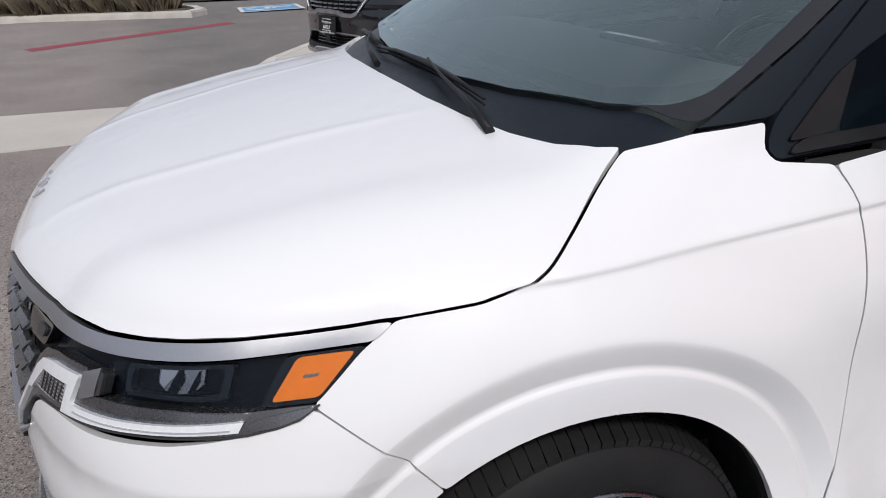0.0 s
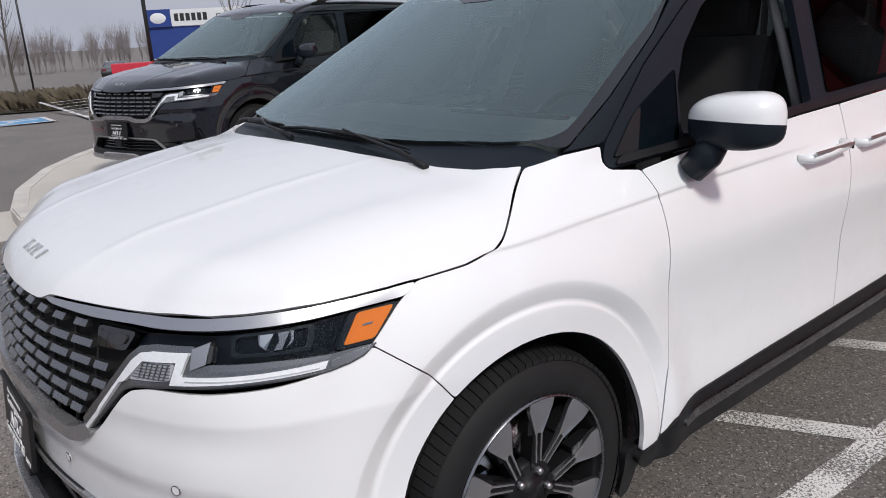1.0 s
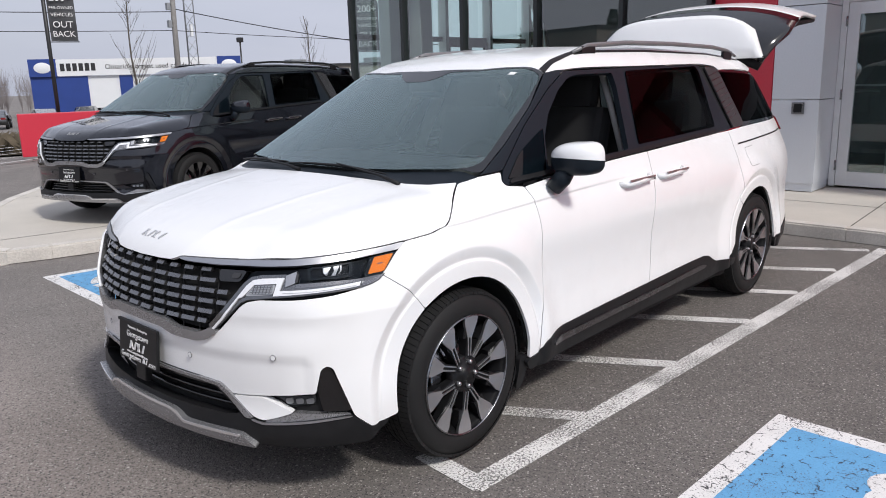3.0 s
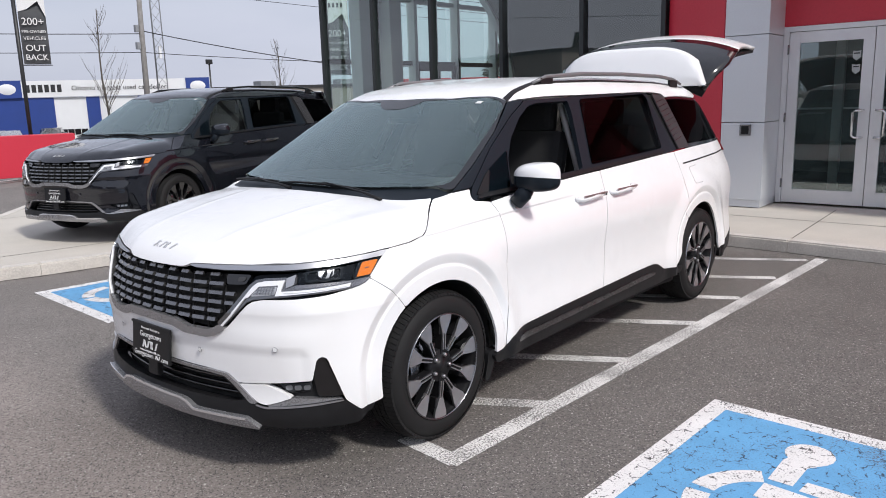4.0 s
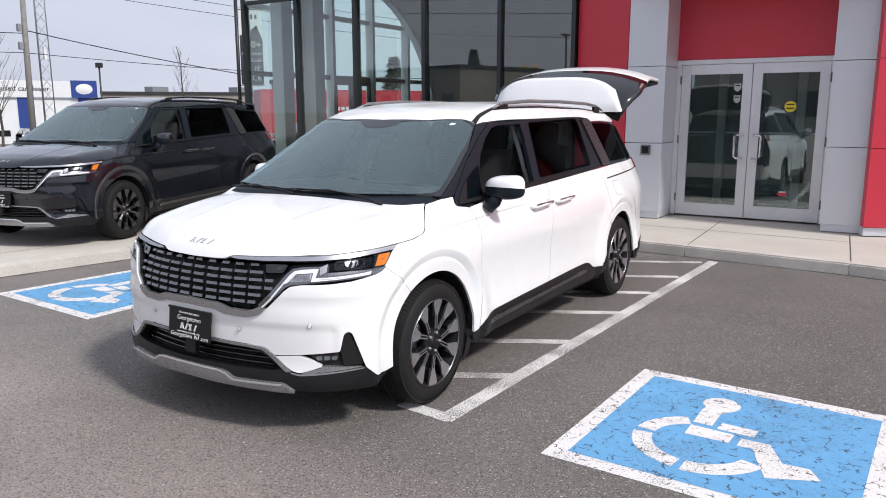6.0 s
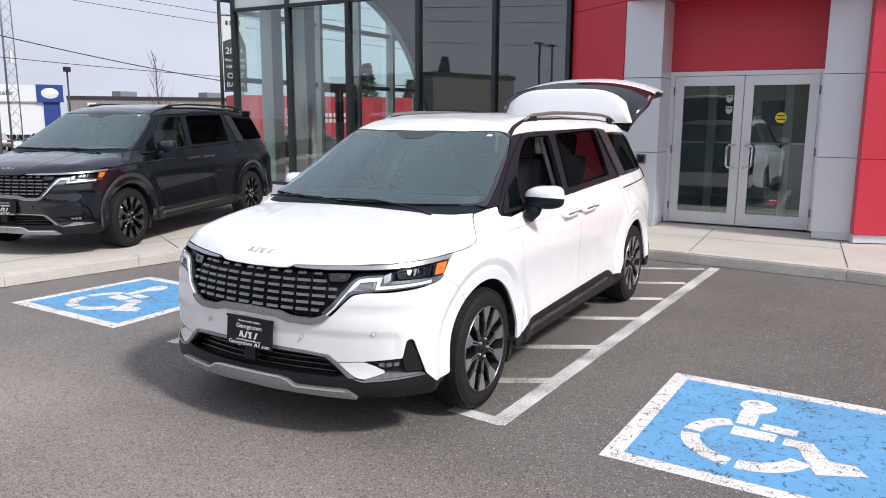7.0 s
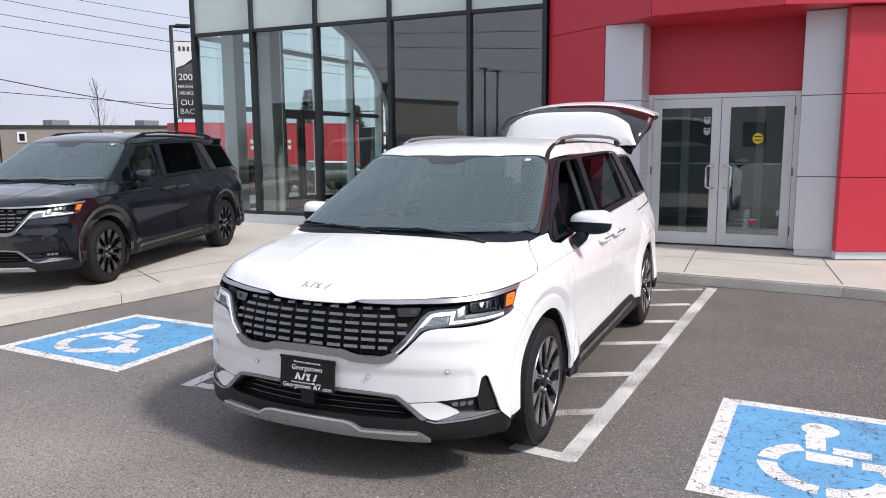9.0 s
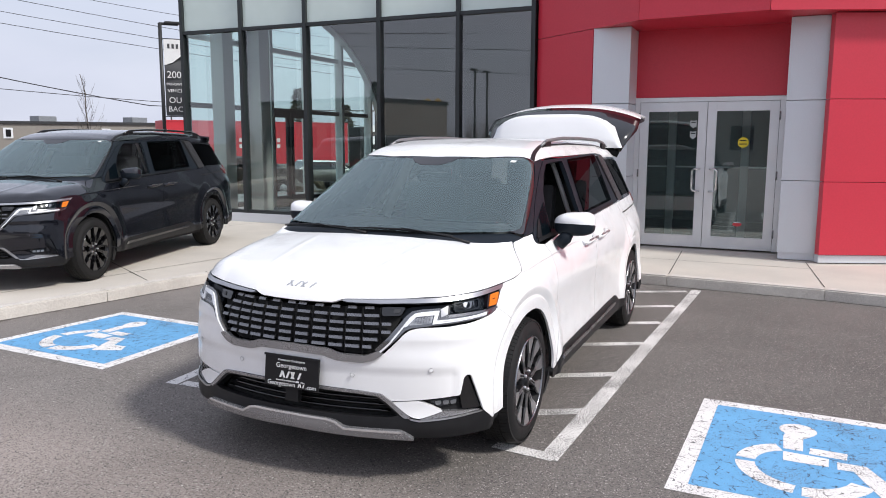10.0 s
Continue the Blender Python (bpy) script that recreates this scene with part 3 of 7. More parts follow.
def fold_points():
    """Points along the crease that runs from the hood's corner into the door."""
    return [(x, float(crease(x)) + d) for d in (-0.06, -0.035, -0.022, -0.016, -0.012, -0.008, -0.004, 0.0, 0.006, 0.014) for x in np.arange(-0.10, 1.52, 0.014)]

# ---- ground ----
def ground_height(x, y):
    """Level round the car, falling gently to the road beyond."""
    far = max(0.0, (0.42 * x + 0.9 * y) - 17.0)
    return -1.15 * min(1.0, far / 18.0)


def build_ground():
    bm = bmesh.new()
    steps = [-600, -200, -60, -20, -8, 0, 8, 14, 17, 20, 23, 26, 29, 32, 36, 45, 60, 100, 250, 600]
    rows = [[bm.verts.new((x, y, ground_height(x, y))) for x in steps] for y in steps]
    for a, b in zip(rows, rows[1:]):
        for k in range(len(steps) - 1):
            bm.faces.new((a[k], a[k + 1], b[k + 1], b[k]))
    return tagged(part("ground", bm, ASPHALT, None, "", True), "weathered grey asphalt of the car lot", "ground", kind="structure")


build_ground()


JOINT = surface("joint_dirt", (0.10, 0.09, 0.08), (0.06, 0.055, 0.05), 0.95)


def slab(name, points, label, material=CONCRETE, z1=0.12, category="pavement"):
    return tagged(part(name, prism(points, -0.1, z1, None, 0.012), material), label, category, kind="structure")


# kerb in front of the entrance, and the paved apron of the parked dark van
FRONT = [(5.30, -1.0), (5.16, -2.7), (4.90, -4.2), (4.4, -7.0), (4.4, -14.0), (16.0, -14.0), (16.0, 0.0), (16.0, 12.5), (9.0, 14.5)]
APRON = [(4.0, 12.0), (2.3, 9.9), (1.3, 8.65), (0.7, 7.7), (0.2, 6.5), (-0.02, 5.5), (-0.05, 4.95), (0.05, 4.74), (0.4, 4.63), (1.77, 4.34), (3.1, 4.09), (4.4, 3.75), (5.0, 3.2), (5.25, 2.4), (5.36, 0.4)]
slab("pavement", FRONT + APRON, "pale concrete pavement with a raised kerb edge")


EDGE = [(4.4, -14.0), (4.4, -7.0), (4.90, -4.2), (5.16, -2.7), (5.30, -1.0), (5.36, 0.4), (5.25, 2.4), (5.0, 3.2), (4.4, 3.75), (3.1, 4.09), (1.77, 4.34), (0.4, 4.63), (0.05, 4.74), (-0.05, 4.95), (-0.02, 5.5), (0.2, 6.5), (0.7, 7.7), (1.3, 8.65), (2.3, 9.9), (4.0, 12.0)]


def kerb():
    """Kerb stones with open joints along the pavement's edge."""
    whole = thing("kerb", "weathered grey concrete kerb along the pavement", "kerb", kind="structure")
    pts = [Vector((*p, 0)) for p in EDGE]
    side = []
    for k in range(len(pts)):
        d = (pts[min(k + 1, len(pts) - 1)] - pts[max(k - 1, 0)]).normalized()
        side.append(Vector((d.y, -d.x, 0)))
    for k in range(len(pts) - 1):
        a, b, na, nb = pts[k], pts[k + 1], side[k], side[k + 1]
        length = (b - a).length
        n = max(1, round(length / 2.6))
        for j in range(n):
            g0 = (j + (0.004 * n / length if length > 1.2 else 0.0)) / n
            g1 = (j + 1 - (0.004 * n / length if length > 1.2 else 0.0)) / n
            q = []
            for g in (g0, g1):
                p, m = a.lerp(b, g), na.lerp(nb, g)
                q.append((p - m * 0.012, p + m * 0.15))
            part("kerb_stone", prism([(v.x, v.y) for v in (q[0][0], q[1][0], q[1][1], q[0][1])], -0.08, 0.1245, None, 0.016), KERB, whole)


kerb()


def kerb_dirt():
    """A ragged dark seam of grit where the asphalt meets the kerb."""
    rnd = random.Random(5)
    bm = bmesh.new()
    pts = [Vector((*p, 0)) for p in EDGE]
    last = None
    for a, b in zip(pts, pts[1:]):
        d = (b - a).normalized()
        n = Vector((-d.y, d.x, 0))
        steps = max(1, int((b - a).length / 0.07))
        for k in range(steps):
            q = a.lerp(b, k / steps)
            w = rnd.choice((0.012, 0.016, 0.022, 0.030, 0.045))
            row = [bm.verts.new((p.x, p.y, 0.003)) for p in (q - n * 0.01, q + n * (0.012 + w))]
            if last:
                bm.faces.new((last[0], last[1], row[1], row[0]))
            last = row
    bmesh.ops.recalc_face_normals(bm, faces=bm.faces)
    if sum(f.normal.z for f in bm.faces) < 0:
        bmesh.ops.reverse_faces(bm, faces=bm.faces)
    return tagged(part("kerb_dirt", bm, GRIT), "dark ragged seam of grit along the kerb's foot", "dirt", kind="structure")


GRIT = surface("dark_grit", (0.05, 0.045, 0.04), (0.09, 0.08, 0.07), 0.95, 0.0, 20.0, 120.0, 0.004)
kerb_dirt()


def mark(name, points, material, label, z=0.004):
    bm = bmesh.new()
    f = bm.faces.new([bm.verts.new((x, y, 0)) for x, y in points])
    if f.normal.z < 0 or f.calc_area() and (bmesh.ops.recalc_face_normals(bm, faces=[f]) or f.normal.z < 0):
        f.normal_flip()
    ob = part(name, bm, material)
    ob.location.z = z
    return tagged(ob, label, "road marking", "painted parking markings", "structure")


def stripe(a, b, w, material=LINE, label="worn white painted parking line", z=0.002):
    a, b = Vector((*a, 0)), Vector((*b, 0))
    n = (b - a).normalized().cross(Vector((0, 0, 1))) * w / 2
    return mark("parking_line", [(p.x, p.y) for p in (a + n, b + n, b - n, a - n)], material, label, z)


# long line beside the van and its hatching
stripe((-0.17, -1.13), (5.15, -1.36), 0.11)
for k, x in enumerate((0.66, 1.52, 2.48, 3.32, 4.14, 5.02)):
    stripe((x, -1.16 - 0.02 * k), (x - 0.46, -0.35), 0.10, z=0.0028)
stripe((-0.14, -1.16), (-0.10, -0.80), 0.10, z=0.0028)
stripe((-0.05, 1.675), (0.34, 1.70), 0.10, SIGN_WHITE, z=0.0028)
stripe((0.0, 1.61), (0.01, 1.40), 0.09, SIGN_WHITE, z=0.0024)


def wheelchair_sign(m, size_x, size_y, taper=0.0):
    """Blue square with a white border and the wheelchair symbol; x towards the head, where it may be narrower."""
    def put(points, material, label, z):
        ob = mark("access_symbol", [(x, y * (1 - taper * x / size_x)) for x, y in points], material, label, z)
        ob.matrix_basis = m @ Matrix.Translation((0, 0, z))
    b = 0.10
    put([(-size_x / 2, -size_y / 2), (size_x / 2, -size_y / 2), (size_x / 2, size_y / 2), (-size_x / 2, size_y / 2)], SIGN_WHITE, "white painted border of an accessible parking bay", 0.002)
    put([(-size_x / 2 + b, -size_y / 2 + b), (size_x / 2 - b, -size_y / 2 + b), (size_x / 2 - b, size_y / 2 - b), (-size_x / 2 + b, size_y / 2 - b)], SIGN_BLUE, "cracked light blue painted square of an accessible bay", 0.0035)
    lab = "white painted wheelchair symbol on the blue square"

    def ring(cx, cy, r0, r1, a0, a1, n=12):
        turn = [radians(a0 + (a1 - a0) * t / n) for t in range(n + 1)]
        return [(cx + r1 * math.cos(t), cy + r1 * math.sin(t)) for t in turn] + [(cx + r0 * math.cos(t), cy + r0 * math.sin(t)) for t in reversed(turn)]

    head = [(0.39 + 0.108 * math.cos(radians(t)), 0.15 + 0.103 * math.sin(radians(t))) for t in range(-120, 141, 20)]
    shapes = [ring(-0.19, 0.115, 0.235, 0.335, 26, 86), ring(-0.19, 0.115, 0.235, 0.335, 94, 173), ring(-0.19, 0.115, 0.235, 0.345, 180, 252),
              head + [(0.268, 0.226), (0.06, 0.218), (0.06, 0.118), (0.252, 0.119)],
              [(0.018, 0.217), (-0.115, 0.214), (-0.108, -0.008), (0.007, -0.011)],
              [(0.129, 0.081), (0.127, -0.105), (0.031, -0.099), (0.036, 0.087)],
              [(-0.017, -0.05), (-0.015, -0.19), (-0.20, -0.28), (-0.19, -0.40), (-0.29, -0.46), (-0.40, -0.24), (-0.226, -0.168), (-0.11, -0.126), (-0.12, -0.05)]]
    for k, pts in enumerate(shapes):
        put([(x, y) for x, y in pts], SIGN_WHITE, lab, 0.0046 + 0.0001 * k)


wheelchair_sign(pose(0.458, -2.516, 0, 0, 0, -2.0), 1.495, 1.465)
wheelchair_sign(pose(0.735, 3.13, 0, 0, 0, -2.5), 1.43, 1.46, 0.123)
wheelchair_sign(pose(1.95, 16.3, 0, 0, 0, -2.0), 1.40, 1.35)
# hatched strip beside the far bay
stripe((3.25, 15.3), (3.72, 22.4), 0.11)
for k in range(6):
    stripe((3.36 + 0.07 * k, 16.0 + 1.12 * k), (5.3 + 0.07 * k, 16.9 + 1.12 * k), 0.10, z=0.0028)
tagged(part("crossing_band", prism([(-9.0, 5.05), (0.05, 4.72), (0.15, 6.0), (-0.4, 6.05), (-9.0, 7.6)], -0.05, 0.006), CONCRETE), "pale concrete band across the asphalt", "pavement", kind="structure")
GRASS = surface("dry_grass_soil", (0.10, 0.085, 0.05), (0.055, 0.05, 0.03), 0.95, 0.0, 1.5, 30.0, 0.02)
ROAD = surface("road_asphalt", (0.11, 0.108, 0.105), (0.085, 0.083, 0.08), 0.9, 0.0, 0.6, 40.0, 0.002)


def sheet(name, line, w0, w1, lift, material, label, category):
    """A strip of ground along a line of (x, y), between two offsets, laid just over the ground."""
    bm = bmesh.new()
    a, b = (Vector((*p, 0)) for p in line)
    d = (b - a).normalized()
    n = Vector((-d.y, d.x, 0))
    n = n if n.y > 0 else -n
    steps, cross = 40, 8
    grid = []
    for i in range(steps + 1):
        row = []
        for j in range(cross + 1):
            q = a + (b - a) * i / steps + n * (w0 + (w1 - w0) * j / cross)
            row.append(bm.verts.new((q.x, q.y, ground_height(q.x, q.y) + lift)))
        grid.append(row)
    for p, q in zip(grid, grid[1:]):
        for j in range(cross):
            bm.faces.new((p[j], p[j + 1], q[j + 1], q[j]))
    bmesh.ops.recalc_face_normals(bm, faces=bm.faces)
    if sum(f.normal.z for f in bm.faces) < 0:
        bmesh.ops.reverse_faces(bm, faces=bm.faces)
    return tagged(part(name, bm, material, None, "", True), label, category, kind="structure")


VERGE_LINE = ((-70.0, 58.6), (95.0, -21.9))
sheet("verge", VERGE_LINE, 1.6, 11.0, 0.05, GRASS, "dry brown grass verge along the road", "verge")
sheet("road", VERGE_LINE, 11.0, 26.0, 0.02, ROAD, "grey asphalt road beyond the verge", "road")
sheet("verge_kerb", VERGE_LINE, 1.2, 1.6, 0.13, KERB, "concrete kerb of the verge", "kerb")
island = [(-9.0, 20.6), (-3.0, 19.6), (-0.9, 19.0), (0.4, 16.9), (0.55, 15.9), (0.2, 15.3), (-0.9, 15.9), (-3.0, 17.0), (-9.0, 19.0)]
tagged(part("kerb_island", prism(island, -0.2, 0.13, None, 0.03), KERB), "concrete-kerbed planted island in the lot", "island", kind="structure")
tagged(part("island_soil", prism([(-8.8, 20.2), (-3.0, 19.2), (-1.1, 18.6), (0.15, 16.8), (0.3, 15.95), (0.1, 15.6), (-0.9, 16.2), (-3.0, 17.3), (-8.8, 19.3)], 0.0, 0.15), GRASS), "brown soil of the planted island", "soil", kind="structure")
for k in range(3):
    mark("red_mark", [(-2.4 + k * 1.1, 11.55 + 0.62 * k), (-1.3 + k * 1.1, 12.17 + 0.62 * k), (-1.45 + k * 1.1, 12.55 + 0.62 * k), (-2.55 + k * 1.1, 11.93 + 0.62 * k)], RED_LINE, "faded dark red painted mark on asphalt")

for a, b in (((5.43, -1.0), (7.58, -0.9)), ((5.30, -2.7), (7.18, -2.55)), ((5.04, -4.3), (7.6, -4.1)), ((5.40, 2.2), (8.0, 2.3)), ((4.6, 3.8), (8.0, 5.6)), ((2.4, 4.4), (4.6, 8.4)), ((0.2, 5.4), (8.0, 4.1)), ((6.6, -2.6), (6.7, 4.5)), ((1.4, 8.5), (8.0, 7.2))):
    d = (Vector(b) - Vector(a)).normalized()
    n = Vector((-d.y, d.x)) * 0.006
    j = mark("pavement_joint", [tuple(Vector(p) + m) for p, m in ((a, n), (b, n), (b, -n), (a, -n))], JOINT, "dark dirt-filled joint in the pavement", 0.1225)

# ---- dealership front ----
GX, DX = 8.1, 7.87
BAYS = [9.0, 7.53, 6.05, 4.48, 2.95, 1.62]
TOP = 6.6
SPANDREL = surface("frosted_glass_panel", (0.60, 0.69, 0.65), (0.56, 0.65, 0.61), 0.12, 0.0, 0.4, 3.0, 0.0, 0.4)
SHOP_FLOOR = surface("shop_floor", (0.30, 0.30, 0.29), None, 0.25, 0.0, 2.0, 30.0)
SHOP_WALL = surface("shop_wall", (0.14, 0.15, 0.15), (0.11, 0.12, 0.12), 0.7, 0.0, 1.0, 30.0)
SHOP_WHITE = surface("shop_white", (0.80, 0.84, 0.82), None, 0.5, 0.0, 2.0, 60.0)


def structure(name, bm, material, label, category):
    return tagged(part(name, bm, material), label, category, kind="structure")


# glazed front: one window with its frame and panes
front = thing("window_1", "tall showroom glazing in thin dark frames with pale upper panels", "window", kind="structure")
part("window_sill", box(GX - 0.06, GX + 0.14, 1.62, 9.06, 0.12, 0.30, 0.01), GREY_PANEL, front, "grey stone sill")
for y in BAYS:
    part("mullion", box(GX - 0.07, GX + 0.10, y - 0.035, y + 0.035, 0.30, TOP), MULLION, front)
for z in (0.33, 3.86, 5.4):
    for y0, y1 in zip(BAYS, BAYS[1:]):
        part("transom", box(GX - 0.055, GX + 0.09, y1 + 0.035, y0 - 0.035, z - 0.03, z + 0.03), MULLION, front)
for y0, y1 in zip(BAYS, BAYS[1:]):
    p = part("pane", sheet_x(GX, y1 + 0.035, y0 - 0.035, 0.36, 3.83), SHOP_GLASS, front)
    p.visible_shadow = False
    for z0, z1 in ((3.89, 5.37), (5.43, TOP)):
        part("upper_panel", box(GX, GX + 0.02, y1 + 0.035, y0 - 0.035, z0, z1), SPANDREL, front, "pale frosted panel")

# glazed end wall, looking out to the road
end = thing("window_2", "glazed end wall of the showroom with a pair of dark-framed doors", "window", kind="structure")
ENDS = [8.1, 9.15, 10.7, 12.25, 13.8, 15.35]
for x in ENDS[1:]:
    part("mullion", box(x - 0.05, x + 0.05, 8.80, 9.03, 0.14, TOP), SHOP_WHITE, end, "pale inner post")
for z in (0.30, 2.45, 3.84):
    for x0, x1 in zip(ENDS, ENDS[1:]):
        part("transom", box(x0 + 0.03, x1 - 0.03, 8.90, 9.03, z - 0.05, z + 0.05), SHOP_WHITE if z > 3 else MULLION, end)
for x0, x1 in zip(ENDS, ENDS[1:]):
    for z0, z1 in ((0.335, 2.415), (2.485, 3.825), (3.895, TOP)):
        p = part("pane", sheet_y(8.985, x0 + 0.03, x1 - 0.03, z0, z1), SHOP_GLASS, end)
        p.visible_shadow = False
door = thing("door_1", "dark-framed glass side doors of the showroom", "door", kind="structure")
for x0, x1 in ((10.76, 11.44), (11.50, 12.18)):
    for a, b, c, d in ((x0, x0 + 0.10, 0.15, 2.40), (x1 - 0.10, x1, 0.15, 2.40), (x0 + 0.10, x1 - 0.10, 2.28, 2.40), (x0 + 0.10, x1 - 0.10, 0.15, 0.40)):
        part("door_frame", box(a, b, 8.86, 8.92, c, d), MULLION, door)

# inside
structure("shop_floor", box(GX + 0.14, 16.0, -12.0, 8.9, 0.05, 0.16), SHOP_FLOOR, "polished grey showroom floor", "floor")
structure("wall_back", box(15.7, 15.9, -12.0, 8.9, 0.16, TOP), SHOP_WALL, "dark grey showroom back wall", "wall")
structure("wall_inner", box(GX + 0.2, 15.7, 1.0, 1.2, 0.16, TOP), SHOP_WALL, "dark grey inner showroom wall", "wall")
structure("ceiling", box(GX + 0.14, 15.7, -12.0, 8.9, 5.6, 5.7), SHOP_WALL, "dark showroom ceiling", "ceiling")
structure("roof", box(GX - 0.05, 16.0, -12.0, 9.1, TOP, TOP + 0.25), GREY_PANEL, "grey metal roof edge", "roof")
for y, x in ((8.62, 8.78), (7.42, 8.42)):
    structure("column", box(x - 0.16, x + 0.16, y - 0.16, y + 0.16, 0.16, 5.6, 0.01), SHOP_WHITE, "pale square column inside the glazing", "column")


# inner wall whose edge sweeps up in a quarter arch
CURVE = [(8.24 + 3.19 * math.cos(radians(a)), 1.4 + 3.19 * math.sin(radians(a))) for a in range(180, 99, -5)]


def upright(points, x0, x1):
    """An outline of (y, z) with a thickness along x."""
    bm = bmesh.new()
    a = [bm.verts.new((x0, y, z)) for y, z in points]
    b = [bm.verts.new((x1, y, z)) for y, z in points]
    bm.faces.new(a)
    bm.faces.new(b[::-1])
    for k in range(len(points)):
        bm.faces.new((a[k], b[k], b[(k + 1) % len(points)], a[(k + 1) % len(points)]))
    bmesh.ops.recalc_face_normals(bm, faces=bm.faces)
    return bm


structure("wall_arched", upright([(1.25, 0.16), (4.97, 0.16)] + [(y - 0.08, z) for y, z in CURVE] + [(7.6, 5.58), (1.25, 5.58)], 9.2, 9.34), SHOP_WALL, "grey inner wall with a curved edge", "wall")
rim = [(5.05, 0.16)] + CURVE
inner = [(4.95, 0.16)] + [(8.24 + 3.29 * math.cos(radians(a)), 1.4 + 3.29 * math.sin(radians(a))) for a in range(180, 99, -5)]
structure("arch", upright(rim + inner[::-1], 9.12, 9.19), SHOP_WHITE, "white curved edge beam inside the showroom", "arch")

# red portal round the entrance
C0, C1, C2, C3 = (8.1, 1.56), (6.77, -0.28), (6.62, -1.93), (7.85, -5.0)
HEAD = 3.365
portal = thing("entrance_portal", "red metal-panel portal with silver pillars round the entrance", "portal", kind="structure")


def wall_strip(a, b, z0, z1, t=0.12, gap=0.004):
    d = Vector((b[0] - a[0], b[1] - a[1], 0)).normalized()
    n = Vector((-d.y, d.x, 0)) * t
    if n.x < 0:
        n = -n
    a, b = Vector((*a, 0)) + d * gap, Vector((*b, 0)) - d * gap
    return prism([(a.x, a.y), (b.x, b.y), (b.x + n.x, b.y + n.y), (a.x + n.x, a.y + n.y)], z0 + gap, z1 - gap, None, 0.004)


leg = (7.31, 0.47)
part("panel", wall_strip(C0, leg, 0.24, HEAD), RED_PANEL, portal)
knee = (7.16, -3.35)
for a, b in ((C0, C1), (C1, C2), (C2, knee), (knee, C3)):
    for z0, z1 in ((HEAD, 4.10), (4.10, 5.2), (5.2, 6.9)):
        part("panel", wall_strip(a, b, z0, z1), RED_PANEL, portal)
r0 = (7.09, -2.69)
for a, b in ((r0, (7.62, -4.0)), ((7.62, -4.0), C3)):
    for z0, z1 in ((0.24, 1.21), (1.21, 2.28), (2.28, HEAD)):
        part("panel", wall_strip(a, b, z0, z1), RED_PANEL, portal)
    part("plinth", wall_strip((a[0] + 0.03, a[1]), (b[0] + 0.03, b[1]), 0.13, 0.24), GREY_PANEL, portal)
part("plinth", wall_strip((C0[0] + 0.03, C0[1]), (leg[0] + 0.03, leg[1]), 0.13, 0.24), GREY_PANEL, portal)
part("soffit", prism([(C0[0], C0[1] - 0.2), (C1[0] + 0.13, C1[1]), (C2[0] + 0.13, C2[1]), (C3[0] + 0.1, C3[1] + 0.2), (8.1, -4.6), (8.1, 1.3)], HEAD + 0.01, HEAD + 0.06), RED_PANEL, portal)
for y0, y1 in ((-0.085, 0.455), (-2.685, -2.18)):
    for z0, z1 in ((0.22, 1.21), (1.21, 2.28), (2.28, HEAD + 0.005)):
        part("pillar_panel", box(7.3, DX + 0.12, y0, y1, z0 + 0.004, z1 - 0.004, 0.004), GREY_PANEL, portal)
    part("pillar_plinth", box(7.315, DX + 0.1, y0 + 0.015, y1 - 0.015, 0.13, 0.224), GREY_PANEL, portal)
part("header_panel", box(DX + 0.02, DX + 0.14, -2.18, -0.085, 2.385, HEAD + 0.01), RED_PANEL, portal)
structure("wall_right", box(8.0, 8.2, -13.0, -4.9, 0.1, TOP), RED_PANEL, "red metal-panel wall beyond the entrance", "wall")
structure("wall_side", box(8.2, 16.0, -12.2, -12.0, 0.1, TOP), GREY_PANEL, "grey side wall of the dealership", "wall")
structure("vestibule_wall", box(9.8, 9.9, -2.6, 0.3, 0.16, 3.3), SHOP_WALL, "grey wall inside the entrance", "wall")
inner_gate = thing("door_3", "inner glass doors of the entrance lobby in grey frames", "door", kind="structure")
for y in (-2.5, -1.62, -1.05, -0.48, 0.2):
    part("frame", box(9.1, 9.2, y - 0.06, y + 0.06, 0.16, 2.6), SHOP_WHITE if y in (-1.62, -0.48) else MULLION, inner_gate)
for z in (0.3, 2.35):
    part("rail", box(9.12, 9.18, -2.44, 0.14, z, z + 0.14), MULLION, inner_gate)
SAFETY_YELLOW = surface("yellow_sticker", (0.72, 0.58, 0.03), None, 0.5, 0.0, 20.0, 200.0)
STICKER_GREY = surface("pale_sticker", (0.45, 0.48, 0.48), (0.36, 0.39, 0.39), 0.5, 0.0, 30.0, 200.0)
STICKER_RED = surface("red_sticker", (0.50, 0.03, 0.04), None, 0.5, 0.0, 20.0, 200.0)


def sticker(leaf, y, z, w, h, material, label, shield=False):
    n = 20
    pts = [(y + w / 2 * math.cos(2 * math.pi * k / n), z + h / 2 * math.sin(2 * math.pi * k / n)) for k in range(n)]
    if shield:
        pts = [(y - w / 2, z + h / 2), (y, z + h * 0.42), (y + w / 2, z + h / 2), (y + w * 0.48, z - h * 0.2), (y, z - h / 2), (y - w * 0.48, z - h * 0.2)]
    o = part("sticker", upright(pts, DX + 0.024, DX + 0.027), material, leaf, label)
    for k in range(2 if h > 0.12 else 1):
        part("text_bar", box(DX + 0.021, DX + 0.0235, y - w * 0.34, y + w * 0.34, z + 0.02 - 0.05 * k, z + 0.035 - 0.05 * k), BLACK_TRIM if material is SAFETY_YELLOW else GREY_PANEL if material is STICKER_RED else MULLION, o)

